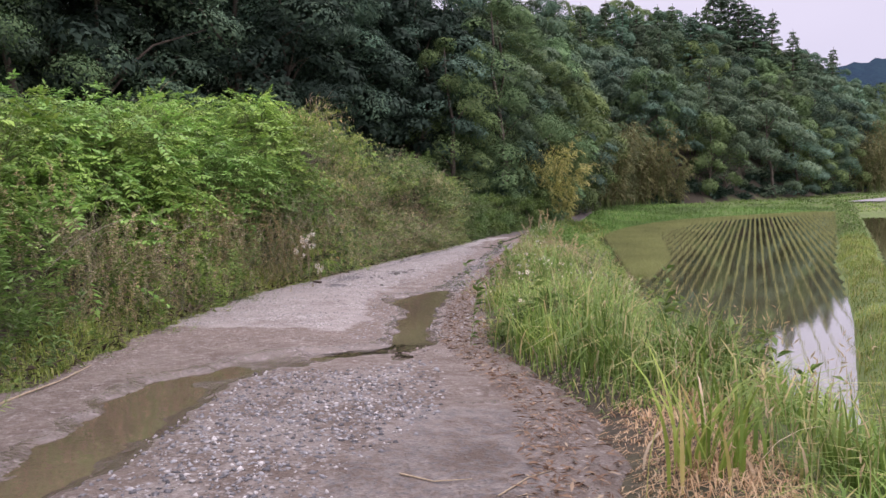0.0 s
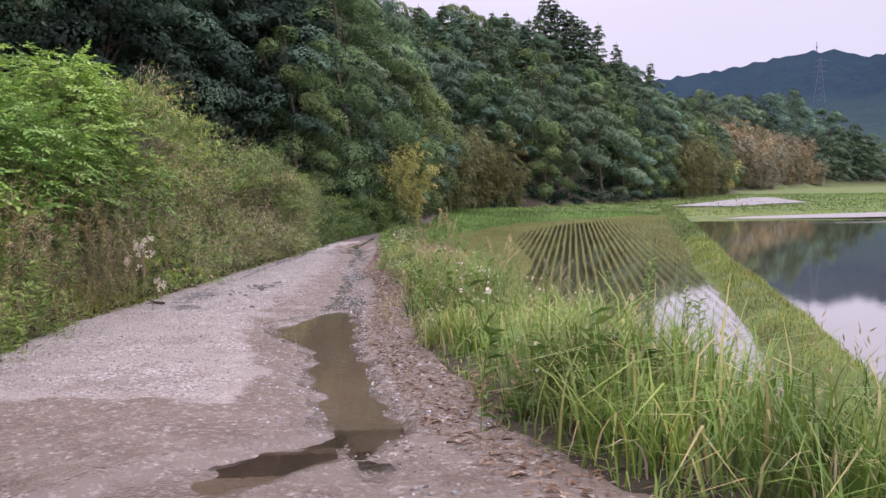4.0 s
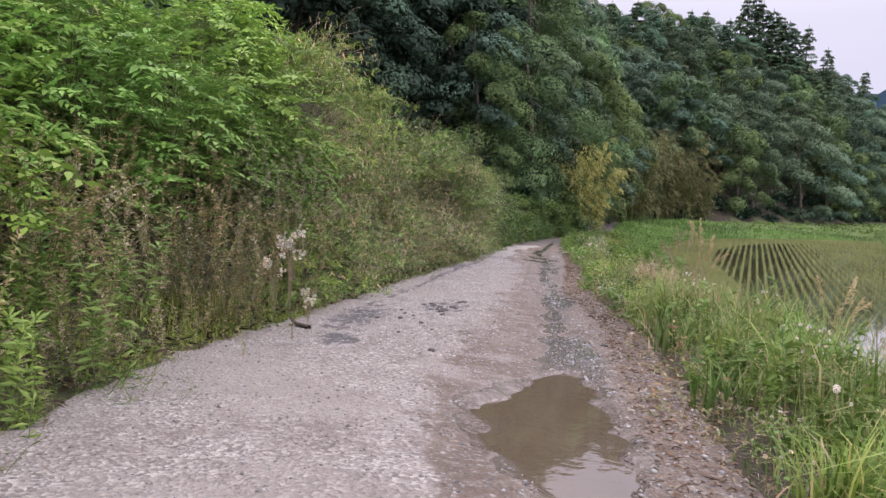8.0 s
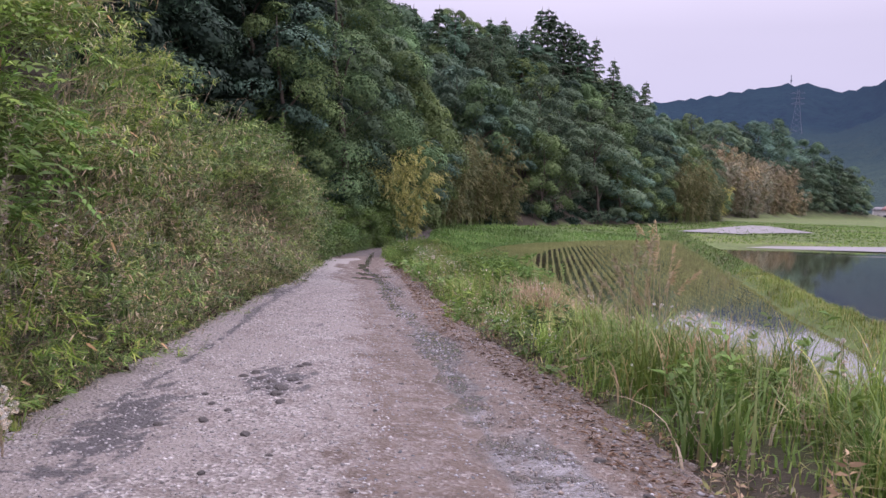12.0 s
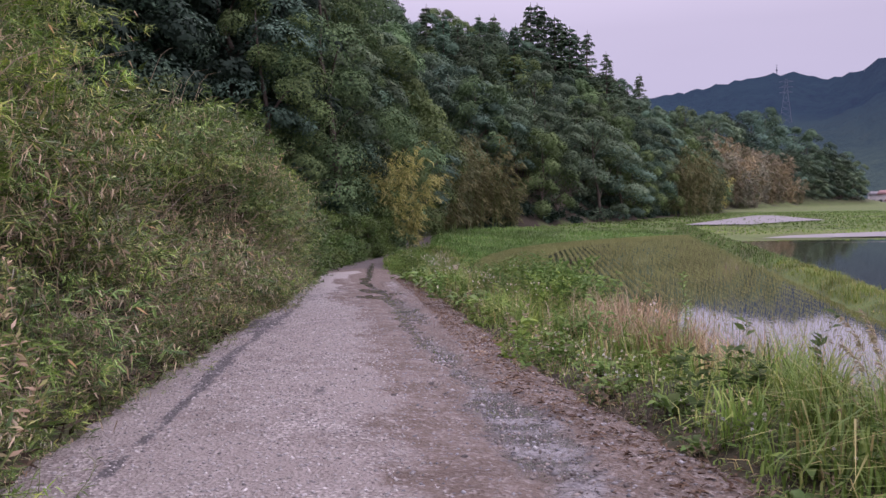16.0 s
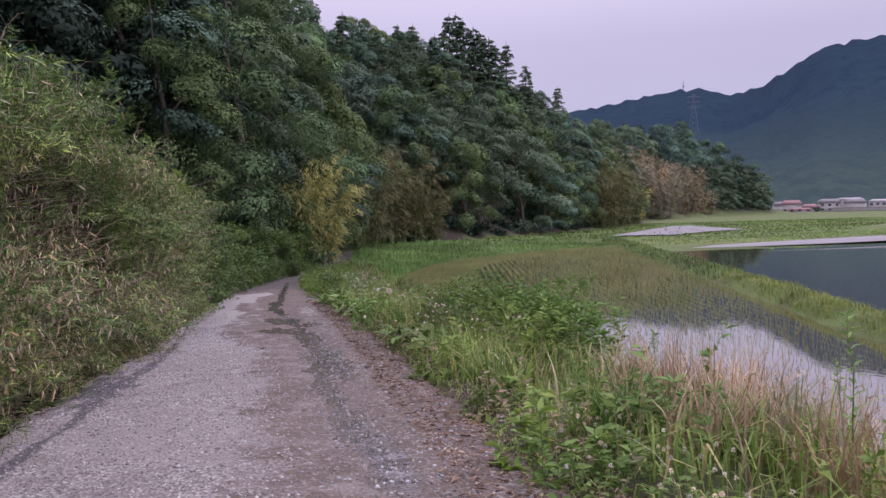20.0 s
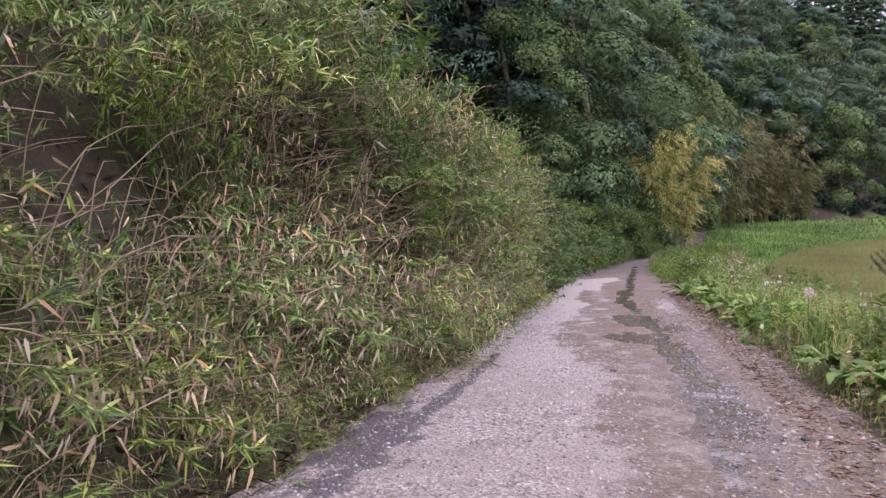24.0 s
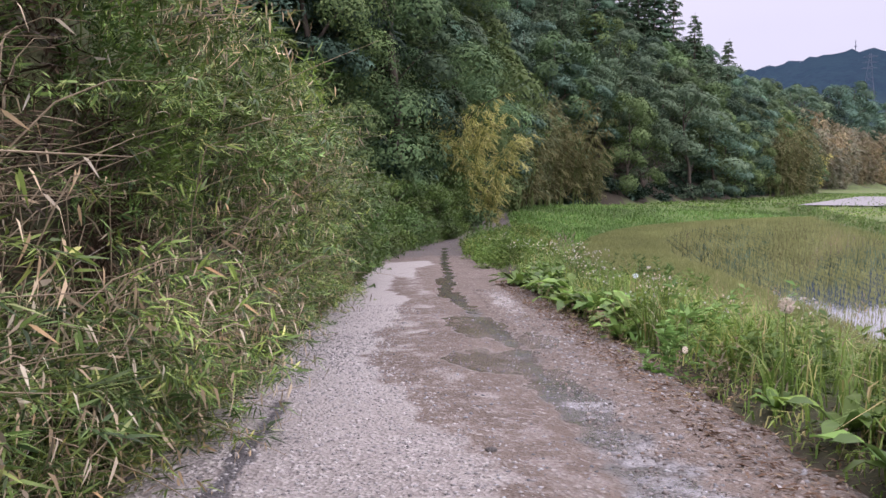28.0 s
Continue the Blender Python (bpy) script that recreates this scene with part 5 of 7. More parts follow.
# dead grass whose near-black colour paints the shade inside the hollows
settle_on_bank(bamboo_grass(50, 240, 30, 0.7, (0.3, 0.9), 16, M_DEAD_SHADE, "dead bamboo grass in a hollow of the bank, coloured near black as shade"), lots["hollow"], 10, 0.9)

# dead leaves lying on the bank, coloured dark to paint shade under the plants
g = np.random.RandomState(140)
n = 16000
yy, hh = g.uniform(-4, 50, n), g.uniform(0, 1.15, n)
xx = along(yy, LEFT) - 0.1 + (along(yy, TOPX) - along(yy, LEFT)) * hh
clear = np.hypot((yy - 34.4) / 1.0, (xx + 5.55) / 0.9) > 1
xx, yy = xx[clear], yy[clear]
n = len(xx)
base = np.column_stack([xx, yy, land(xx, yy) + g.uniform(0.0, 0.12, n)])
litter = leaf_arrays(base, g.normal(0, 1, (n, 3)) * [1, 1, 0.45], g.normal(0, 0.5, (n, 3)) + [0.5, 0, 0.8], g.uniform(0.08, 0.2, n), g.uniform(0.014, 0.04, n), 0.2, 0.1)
tagged(new("leaf_litter", mesh_np("leaf_litter", litter[0], litter[1], None, [M_DEAD_SHADE])), "dead bamboo-grass leaves lying on the bank, coloured dark as shade in the gaps", "leaf litter", kind="stuff")

n = 11000
yy = g.uniform(2, 48, n)
xx = along(yy, RIGHT) - 0.1 + 0.8 * np.abs(g.normal(0, 0.55, n))
base = np.column_stack([xx, yy, np.maximum(land(xx, yy), road_shape(xx, yy)) + g.uniform(0.002, 0.02, n)])
fall = leaf_arrays(base, g.normal(0, 1, (n, 3)) * [1, 1, 0.12], g.normal(0, 0.25, (n, 3)) + [0, 0, 1], g.uniform(0.03, 0.11, n), g.uniform(0.008, 0.022, n), 0.25, 0.1)
tagged(new("leaf_litter", mesh_np("leaf_litter", fall[0], fall[1], None, [M_FALLEN])), "reddish brown dead leaves and straw on the lane's shoulder", "leaf litter", kind="stuff")

# rotten stems, darkened so that the hollow's shade is painted on them
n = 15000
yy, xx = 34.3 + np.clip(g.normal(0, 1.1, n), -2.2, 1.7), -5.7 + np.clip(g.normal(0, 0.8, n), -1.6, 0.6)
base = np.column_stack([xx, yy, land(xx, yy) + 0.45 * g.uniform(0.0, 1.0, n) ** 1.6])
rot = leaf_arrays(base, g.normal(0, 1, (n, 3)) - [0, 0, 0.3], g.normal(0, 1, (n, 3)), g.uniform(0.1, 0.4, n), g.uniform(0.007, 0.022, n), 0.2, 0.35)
tagged(new("dead_stems", mesh_np("dead_stems", rot[0], rot[1], None, [M_DEAD_SHADE])), "tangle of rotten stems in the bank's hollow, coloured near black as shade", "dead stems", kind="stuff")

# low weeds that soften the lane's left edge
lots_low = []
for y0 in np.arange(-4, 46, 0.8):
    lots_low.append((float(along(y0, LEFT)) - gb.uniform(0.1, 0.4), float(y0 + gb.uniform(-0.3, 0.3)), float(road_z(y0)) + 0.02))
settle_on_bank(tall_weed(49, M_GRASS, 26, 0.26, 14, 0.09, 0.12, 0.25, "low yellow-green grass at the lane's edge", "grass_tuft", None, 0.5), lots_low, 9, 3, 0.7, 1.3, True)


# ---- grass ----
def scatter(n, x0, x1, y0, y1, g):
    yy = g.uniform(y0, y1, n)
    k = g.uniform(0, 1, n)
    return x0(yy) + (x1(yy) - x0(yy)) * k, yy


def grass_stuff(name, label, n, x0, x1, y0, y1, high, width, mat, seed, bend=(0.35, 1.1)):
    g = np.random.RandomState(seed)
    xx, yy = scatter(n, x0, x1, y0, y1, g)
    dens = 0.5 + 0.5 * wob(xx, yy, 1.6, seed)
    keep = g.uniform(0, 1, n) < 0.35 + 0.65 * dens
    xx, yy = xx[keep], yy[keep]
    m = len(xx)
    hh = high(xx, yy) * g.uniform(0.55, 1.3, m) * (0.8 + 0.5 * wob(xx, yy, 0.9, seed + 1))
    a = g.uniform(0, 6.28, m) + 0.8 * wob(xx, yy, 0.5, seed + 2)
    base = np.column_stack([xx, yy, land(xx, yy) - 0.03])
    way = np.column_stack([np.cos(a), np.sin(a), np.zeros(m)])
    v, q, t = blade_arrays(base, way, g.uniform(*bend, m), np.maximum(hh, 0.05), width * g.uniform(0.6, 1.3, m))
    ob = new(name, mesh_np(name, v, q, t, [mat]))
    return tagged(ob, label, "grass", kind="stuff")


def verge_high(xx, yy):
    d = xx - along(yy, RIGHT)
    top = np.interp(yy, [0, 6, 8, 16, 21, 24, 29, 33, 45, 60, 80], [0.65, 0.85, 1.05, 1.0, 0.8, 0.6, 0.6, 0.8, 0.78, 0.75, 0.7])
    mown = smooth(1.25, 0.85, np.hypot((xx - 0.45) / 0.75, (yy - 4.3) / 1.5))
    return top * np.clip(0.12 + (d - 0.38) / 0.9, 0.12, 1.0) * (1 - 0.85 * mown) * np.interp(d, [1.5, 3.4], [1.0, 0.75])


R_ = lambda yy: along(yy, RIGHT) + 0.38
S_ = lambda yy: along(yy, SHORE) - 0.05
grass_stuff("verge_grass", "lush green grass on the verge above the paddy", 34000, R_, S_, 1.0, 22, verge_high, 0.015, M_GRASS, 101)
grass_stuff("verge_grass", "green grass and herbs on the verge above the paddy", 34000, R_, S_, 20, 44, verge_high, 0.015, M_GRASS, 102)
grass_stuff("verge_grass", "grass strip between the lane and the paddy", 15000, R_, S_, 43, 76, verge_high, 0.022, M_GRASS, 103)
grass_stuff("verge_grass", "short grass beside the lane above the puddles", 2500, R_, S_, -8, 2, verge_high, 0.012, M_GRASS, 104)
grass_stuff("dry_grass", "dry straw along the shoulder of the lane", 10000, lambda b: along(b, RIGHT) + 0.15, lambda b: along(b, RIGHT) + 0.8, 2, 48, lambda a, b: 0.13 + 0 * a, 0.008, M_HAY, 105, (0.8, 1.3))
grass_stuff("dry_grass", "cut straw lying on the verge", 6500, lambda b: -0.1 + 0 * b, lambda b: 1.3 + 0 * b, 2.6, 5.9, lambda a, b: 0.22 + 0 * a, 0.008, M_HAY, 115, (0.9, 1.4))
grass_stuff("verge_grass", "tall grass at the inner corner of the lane's bend", 9000, lambda b: along(b, RIGHT) + 0.1, lambda b: along(b, RIGHT) + 3.2, 56, 73, lambda a, b: 0.75 + 0.25 * np.clip(a - along(b, RIGHT), 0, 1), 0.03, M_GRASS, 119)
grass_stuff("levee_grass", "grassy levee between two paddies", 24000, lambda b: along(b, LEVEE) - 1.1, lambda b: along(b, LEVEE) + 1.2, 3, 60, lambda a, b: 0.46 + 0 * a, 0.02, M_LEVEE, 106)
grass_stuff("levee_grass", "far stretch of the grassy levee", 15000, lambda b: along(b, LEVEE) - 1.2, lambda b: along(b, LEVEE) + 1.3, 60, 130, lambda a, b: 0.48 + 0 * a, 0.05, M_LEVEE, 107)
grass_stuff("meadow_grass", "tall grass between the paddy and the forest", 40000, lambda b: along(b, RIGHT) + 0.3, lambda b: along(b, SHORE) - 0.2, 70, 118, lambda a, b: 0.75 + 0.25 * wob(a, b, 0.4, 131), 0.055, M_MEADOW, 108)
grass_stuff("meadow_grass", "grass at the far end of the paddies", 34000, lambda b: np.interp(b, [116, 135, 180, 215], [12, 28, 70, 97]), lambda b: np.interp(b, [116, 215], [75, 190]), 117, 215, lambda a, b: 0.42 + 0 * a, 0.16, M_MEADOW, 109)
grass_stuff("meadow_grass", "grassy strip beyond the bare paddy", 12000, lambda b: along(b, LEVEE) + 1.5, lambda b: 110 + 0 * b, 98, 120, lambda a, b: 0.35 + 0 * a, 0.1, M_MEADOW, 110)

L_ = lambda yy: along(yy, LEFT)
grass_stuff("bank_grass", "low yellow-green grass along the foot of the bank", 14000, lambda b: L_(b) - 0.85, lambda b: L_(b) + 0.03, -4, 20, lambda a, b: 0.1 + 0.36 * np.clip(L_(b) - a, 0, 1), 0.013, M_MOSS, 116)
grass_stuff("bank_grass", "grass and small herbs at the foot of the bamboo grass", 11000, lambda b: L_(b) - 0.85, lambda b: L_(b) + 0.02, 19, 74, lambda a, b: 0.06 + 0.32 * np.clip(L_(b) - a, 0, 1), 0.011, M_WEED, 117)
grass_stuff("dry_grass", "dead straw and litter at the foot of the bank", 6000, lambda b: L_(b) - 0.9, lambda b: L_(b) + 0.06, 19, 48, lambda a, b: 0.1 + 0.25 * np.clip(L_(b) - a, 0, 1), 0.009, M_HAY, 118, (0.7, 1.3))

# flowering grass that stands above the rest
g = np.random.RandomState(120)
xx, yy = scatter(2600, lambda b: along(b, RIGHT) + 0.7, S_, 3, 46, g)
m = len(xx)
hh = g.uniform(0.5, 0.95, m) * np.interp(yy, [3, 20, 46], [1, 0.9, 0.8])
a = g.uniform(0, 6.28, m)
base = np.column_stack([xx, yy, land(xx, yy) - 0.02])
way = np.column_stack([np.cos(a), np.sin(a), 0 * a])
v1, q1, t1 = blade_arrays(base, way, g.uniform(0.05, 0.3, m), hh, 0.004)
tips = v1.reshape(m, 5, 3)[:, 4]
hb = np.repeat(tips, 5, 0) - np.array([0, 0, 1.0]) * np.tile(np.linspace(0, 0.12, 5), m)[:, None]
v2, q2 = leaf_arrays(hb, g.normal(0, 0.5, (5 * m, 3)) + [0, 0, 0.8], g.normal(0, 1, (5 * m, 3)), 0.05, 0.009)
tagged(new("seeding_grass", mesh_np("seeding_grass", *join((v1, q1, t1), (v2, q2, np.zeros((0, 3), int))), [M_SEED])), "thin flowering grass stalks with pale seed heads", "grass", kind="stuff")


# ---- rice seedlings ----
def rice():
    g = np.random.RandomState(130)
    pts = []
    line_y = np.arange(4, 118, 0.19)
    for row in np.arange(-60, 40, 0.44):
        yy = line_y + 0.0
        xx = 3 + row + 0.259 * (line_y - 4)
        ok = (xx > along(yy, SHORE) + 0.35) & (xx < along(yy, LEVEE) - 1.15) & (yy < 116) & (yy > 5)
        keep = ok & (g.uniform(0, 1, len(yy)) < np.where(yy < 60, 0.93, 0.7))
        pts.append(np.column_stack([xx[keep], yy[keep]]))
    # sown closely, without rows, along the shore
    yy = g.uniform(40, 101, 26000)
    xx = along(yy, SHORE) + 0.3 + 4.6 * g.uniform(0, 1, 26000) ** 1.5 * np.interp(yy, [40, 48, 70, 101], [0.15, 0.6, 1.0, 0.6])
    pts.append(np.column_stack([xx, yy])[xx < along(yy, LEVEE) - 1.15])
    p = np.concatenate(pts)
    p = p + g.normal(0, 0.02, p.shape)
    n = len(p)
    k = 3
    base = np.repeat(np.column_stack([p, np.full(n, WATER - 0.02)]), k, 0)
    base[:, :2] += g.normal(0, 0.02, (n * k, 2))
    a = g.uniform(0, 6.28, n * k)
    way = np.column_stack([np.cos(a) * 0.3, np.sin(a) * 0.3, np.ones(n * k)])
    ln = g.uniform(0.1, 0.19, n * k) * np.interp(base[:, 1], [32, 50], [1.0, 1.35])
    wd = np.interp(base[:, 1], [20, 45, 60, 100], [0.006, 0.014, 0.028, 0.034])
    v, q = leaf_arrays(base, way, np.column_stack([np.sin(a), np.cos(a), 0 * a]), ln, wd)
    tagged(new("rice_seedlings", mesh_np("rice_seedlings", v, q, None, [M_RICE])), "rows of young rice seedlings standing in water", "rice", kind="stuff")


rice()


# ---- gravel ----
def pebbles(name, label, n, x0, x1, y0, y1, lo, hi, seed, keep=None, mat=None):
    """Loose stones: angular dented chips, part sunk."""
    g = np.random.RandomState(seed)
    xx, yy = scatter(n, x0, x1, y0, y1, g)
    if keep is not None:
        k = keep(xx, yy) > g.uniform(0, 1, n)
        xx, yy = xx[k], yy[k]
    n = len(xx)
    ico = np.array([(1, 0, 0), (0, 1, 0), (-1, 0, 0), (0, -1, 0), (0.2, 0.1, 1), (0, 0, -1)], float)
    tri = np.array([(0, 1, 4), (1, 2, 4), (2, 3, 4), (3, 0, 4), (1, 0, 5), (2, 1, 5), (3, 2, 5), (0, 3, 5)])
    s = lo + (hi - lo) * g.uniform(0, 1, n) ** 2.2
    sh = np.stack([s * g.uniform(0.8, 1.3, n), s * g.uniform(0.8, 1.3, n), s * g.uniform(0.45, 0.8, n)], 1)
    v = ico[None] * sh[:, None] * g.uniform(0.7, 1.3, (n, 6, 1)) + g.normal(0, 0.12, (n, 6, 3)) * sh[:, None]
    a = g.uniform(0, 6.28, n)
    c, s_ = np.cos(a)[:, None], np.sin(a)[:, None]
    v = np.stack([v[..., 0] * c - v[..., 1] * s_, v[..., 0] * s_ + v[..., 1] * c, v[..., 2]], -1)
    z = np.maximum(road_shape(xx, yy), land(xx, yy)) + 0.15 * sh[:, 2]
    v = v + np.stack([xx, yy, z], 1)[:, None]
    t = (6 * np.arange(n)[:, None, None] + tri[None]).reshape(-1, 3)
    return tagged(new(name, mesh_np(name, v.reshape(-1, 3), None, t, [mat or M_STONE])), label, "gravel", kind="stuff")


dry_only = lambda a, b: (puddle_sd(a, b) > 0.03).astype(float)
pebbles("gravel", "heap of pale crushed stones spread on the lane", 5000, lambda b: -2.55 + 0 * b, lambda b: -0.7 + 0 * b, 1.5, 7.8, 0.008, 0.024, 201, lambda a, b: smooth(0.3, -0.25, poly_sd(a, b, grey_pile)) * dry_only(a, b), M_STONE)
pebbles("gravel", "coarse white stones in the heap on the lane", 3400, lambda b: -2.55 + 0 * b, lambda b: -0.7 + 0 * b, 1.5, 7.8, 0.007, 0.022, 209, lambda a, b: smooth(0.3, -0.25, poly_sd(a, b, grey_pile)) * dry_only(a, b), M_PALESTONE)
pebbles("gravel", "pale stones scattered on the brown shoulder", 3000, lambda b: along(b, RIGHT) - 0.6, lambda b: along(b, RIGHT) + 0.4, 9, 46, 0.006, 0.026, 205, dry_only, M_PALESTONE)
pebbles("gravel", "pale fine gravel on the lane's left half", 15000, lambda b: along(b, LEFT) + 0.05, lambda b: along(b, WHITE_X), 10.3, 40, 0.004, 0.017, 202, None, M_PALESTONE)
pebbles("gravel", "crushed stones strewn over the pale lane", 14000, lambda b: along(b, LEFT) + 0.05, lambda b: along(b, WHITE_X) + 0.25, 16, 43, 0.005, 0.017, 206, None, M_PALESTONE)
pebbles("gravel", "loose stones along the lane's right shoulder", 13000, lambda b: along(b, RIGHT) - 0.75, lambda b: along(b, RIGHT) + 0.45, 8, 46, 0.004, 0.02, 203, dry_only)
pebbles("gravel", "stones trodden into the muddy middle of the lane", 6000, lambda b: along(b, WHITE_X), lambda b: along(b, RIGHT) - 0.3, 9, 42, 0.004, 0.016, 204, dry_only)


# ---- plants of the verge ----
def long_blades(g, n, spread, lo, hi, width, lean=(0.3, 0.9), segs=5):
    """Arching blades that bow over, as ribbons."""
    vs, qs, o = [], [], 0
    for k in range(n):
        a = g.uniform(0, 6.28)
        foot = np.array([g.normal(0, spread), g.normal(0, spread), -0.05])
        h = g.uniform(lo, hi)
        b = g.uniform(*lean)
        t = np.linspace(0, 1, segs + 1)
        way = np.array([math.cos(a), math.sin(a), 0])
        c = foot + way * (b * h * t[:, None] ** 2) + np.array([0, 0, 1.0]) * (h * (t - 0.55 * b * t ** 2.6))[:, None]
        side = np.array([-math.sin(a), math.cos(a), 0]) * width * 0.5
        w = np.interp(t, [0, 0.3, 1], [0.7, 1, 0.05])[:, None]
        vs += [c - side * w, c + side * w]
        for i in range(segs):
            qs.append((o + i, o + segs + 1 + i, o + segs + 2 + i, o + i + 1))
        o += 2 * (segs + 1)
    return np.concatenate(vs), np.array(qs)


def silver_grass(seed, n=70, lo=0.6, hi=1.15, width=0.014, mat=None, label="arching tuft of long green grass on the verge", kind="grass_tuft", lean=(0.3, 0.9), spread=0.12, dry=10):
    g = np.random.RandomState(seed)
    root = tagged(new(kind), label, "grass")
    part_np("foliage", long_blades(g, n, spread, lo, hi, width, lean), mat or M_GRASS, root)
    if dry:
        part_np("dry_foliage", long_blades(g, dry, spread, lo * 0.6, hi * 0.8, width, (0.5, 1.2)), M_HAY, root, "withered straw-coloured blades")
    return root


def dock(seed, n=16, ln=0.3, label="broad-leaved dock plant on the verge", kind="dock_plant"):
    g = np.random.RandomState(seed)
    root = tagged(new(kind), label, "weed")
    for k in range(n):
        a = k * 2.4 + g.normal(0, 0.3)
        c, s = math.cos(a), math.sin(a)
        L, W = ln * g.uniform(0.6, 1.25), ln * g.uniform(0.22, 0.34)
        up = g.uniform(0.4, 1.5)
        vs, qs = [], []
        for i in range(6):
            t = i / 5
            wd = W * (math.sin(math.pi * min(1, 0.12 + 0.86 * t)) ** 0.8) * 0.5
            r_, z_ = L * t * math.cos(0.5 * up) + 0.02, L * (t * up * 0.75 - 0.55 * t * t)
            for q_ in (-1, 0, 1):
                zz = z_ + (0.25 * wd if q_ else 0) + 0.012 * math.sin(9 * t + q_ + k)
                vs.append((c * r_ - s * q_ * wd, s * r_ + c * q_ * wd, zz + 0.05))
        for i in range(5):
            for j in range(2):
                qs.append((3 * i + j, 3 * i + j + 1, 3 * i + j + 4, 3 * i + j + 3))
        part_np("leaf", (np.array(vs), np.array(qs)), M_WEED if k % 4 else M_BRIGHT, root, smooth=True)
    return root


def puff(seed, high=0.4):
    """A dandelion clock: a stalk and a ball of fine spokes."""
    g = np.random.RandomState(seed)
    root = tagged(new("dandelion"), "dandelion gone to a white seed ball", "flower", "dandelion clocks on the verge")
    part_np("stalk", tube_arrays([(0, 0, -0.05), (0.01, 0, 0.5 * high), (0, 0.01, high)], [0.004, 0.003, 0.003], 5), M_GSTEM, root)
    d = unit(g.normal(0, 1, (110, 3)))
    c = np.array([0, 0.01, high])
    v1, q1 = leaf_arrays(c + d * 0.004, d, g.normal(0, 1, (110, 3)), 0.026, 0.0035)
    v2, q2 = leaf_arrays(c + d * 0.02, unit(d + 0.9 * unit(np.cross(d, g.normal(0, 1, (110, 3))))), d, 0.014, 0.006)
    part_np("seed_ball", join((v1, q1), (v2, q2)), M_FLOWER, root, "fluffy white seed ball")
    return root


def clover(seed, heads=4, high=0.2, size=0.013, mat=None, label="white clover in flower", kind="clover"):
    g = np.random.RandomState(seed)
    root = tagged(new(kind), label, "flower")
    stems = []
    for k in range(heads):
        x0, y0 = g.normal(0, 0.09, 2)
        h = high * g.uniform(0.8, 1.25)
        stems.append(tube_arrays([(x0 * 0.4, y0 * 0.4, -0.04), (x0 * 0.8, y0 * 0.8, 0.6 * h), (x0, y0, h)], [0.0025, 0.002, 0.002], 3))
        d = unit(g.normal(0, 1, (34, 3)) + [0, 0, 0.3])
        v, q = leaf_arrays(np.array([x0, y0, h]) + d * size * 0.3, d, g.normal(0, 1, (34, 3)), size, size * 0.45)
        part_np("flower_head", (v, q), mat or M_FLOWER, root)
    part_np("stalkwork", join(*stems), M_GSTEM, root)
    n = 40
    b = np.column_stack([g.normal(0, 0.1, n), g.normal(0, 0.1, n), g.uniform(0.02, 0.7 * high, n)])
    a = g.uniform(0, 6.28, n)
    part_np("foliage", leaf_arrays(b, np.column_stack([np.cos(a), np.sin(a), 0.2 + 0 * a]), g.normal(0, 0.2, (n, 3)) + [0, 0, 1], 0.04, 0.03), M_WEED, root)
    return root


def willow_weed(seed, high=1.0, label="tall upright weed with narrow leaves"):
    """One upright stalk with ranked narrow leaves."""
    g = np.random.RandomState(seed)
    root = tagged(new("tall_weed"), label, "weed")
    pts = np.column_stack([np.cumsum(g.normal(0, 0.012, 8)), np.cumsum(g.normal(0, 0.012, 8)), np.linspace(-0.05, high, 8)])
    part_np("stalk", tube_arrays(pts, np.linspace(0.007, 0.002, 8), 5), M_GSTEM, root)
    n = int(46 * high)
    t = np.linspace(0.12, 1, n)
    a = np.arange(n) * 2.4
    v, q = leaf_arrays(at_stem(pts, t), np.column_stack([np.cos(a), np.sin(a), 0.35 + 0.5 * t]), np.tile([0, 0, 1.0], (n, 1)), 0.16 - 0.09 * t, 0.028, 0.2, 0.25)
    part_np("foliage", (v, q), M_WEED, root)
    return root


def plumed_reed(seed, high=1.6):
    g = np.random.RandomState(seed)
    root = tagged(new("plumed_grass"), "tall wild grass with drooping pale plumes", "grass")
    stems, pb, pw = [], [], []
    for k in range(7):
        a = g.uniform(0, 6.28)
        h = high * g.uniform(0.7, 1.05)
        le = g.uniform(0.1, 0.35)
        t = np.linspace(0, 1, 7)[:, None]
        pts = np.array([g.normal(0, 0.12), g.normal(0, 0.12), -0.05]) + np.array([math.cos(a), math.sin(a), 0]) * le * h * t ** 3 + np.array([0, 0, 1.0]) * h * (t - 0.12 * t ** 4)
        stems.append(tube_arrays(pts, np.linspace(0.004, 0.0015, 7), 3))
        tt = g.uniform(0.72, 1.0, 60)
        pb.append(at_stem(pts, tt))
        pw.append(np.tile([math.cos(a), math.sin(a), 0.4], (60, 1)) + g.normal(0, 0.5, (60, 3)))
    part_np("stalkwork", join(*stems), M_STEM, root)
    b, w = np.concatenate(pb), np.concatenate(pw)
    part_np("plume", leaf_arrays(b, w, g.normal(0, 1, b.shape), 0.07, 0.012), M_SEED, root, "pale seed plumes")
    part_np("foliage", long_blades(g, 24, 0.1, 0.5, 0.9, 0.014), M_GRASS, root)
    return root


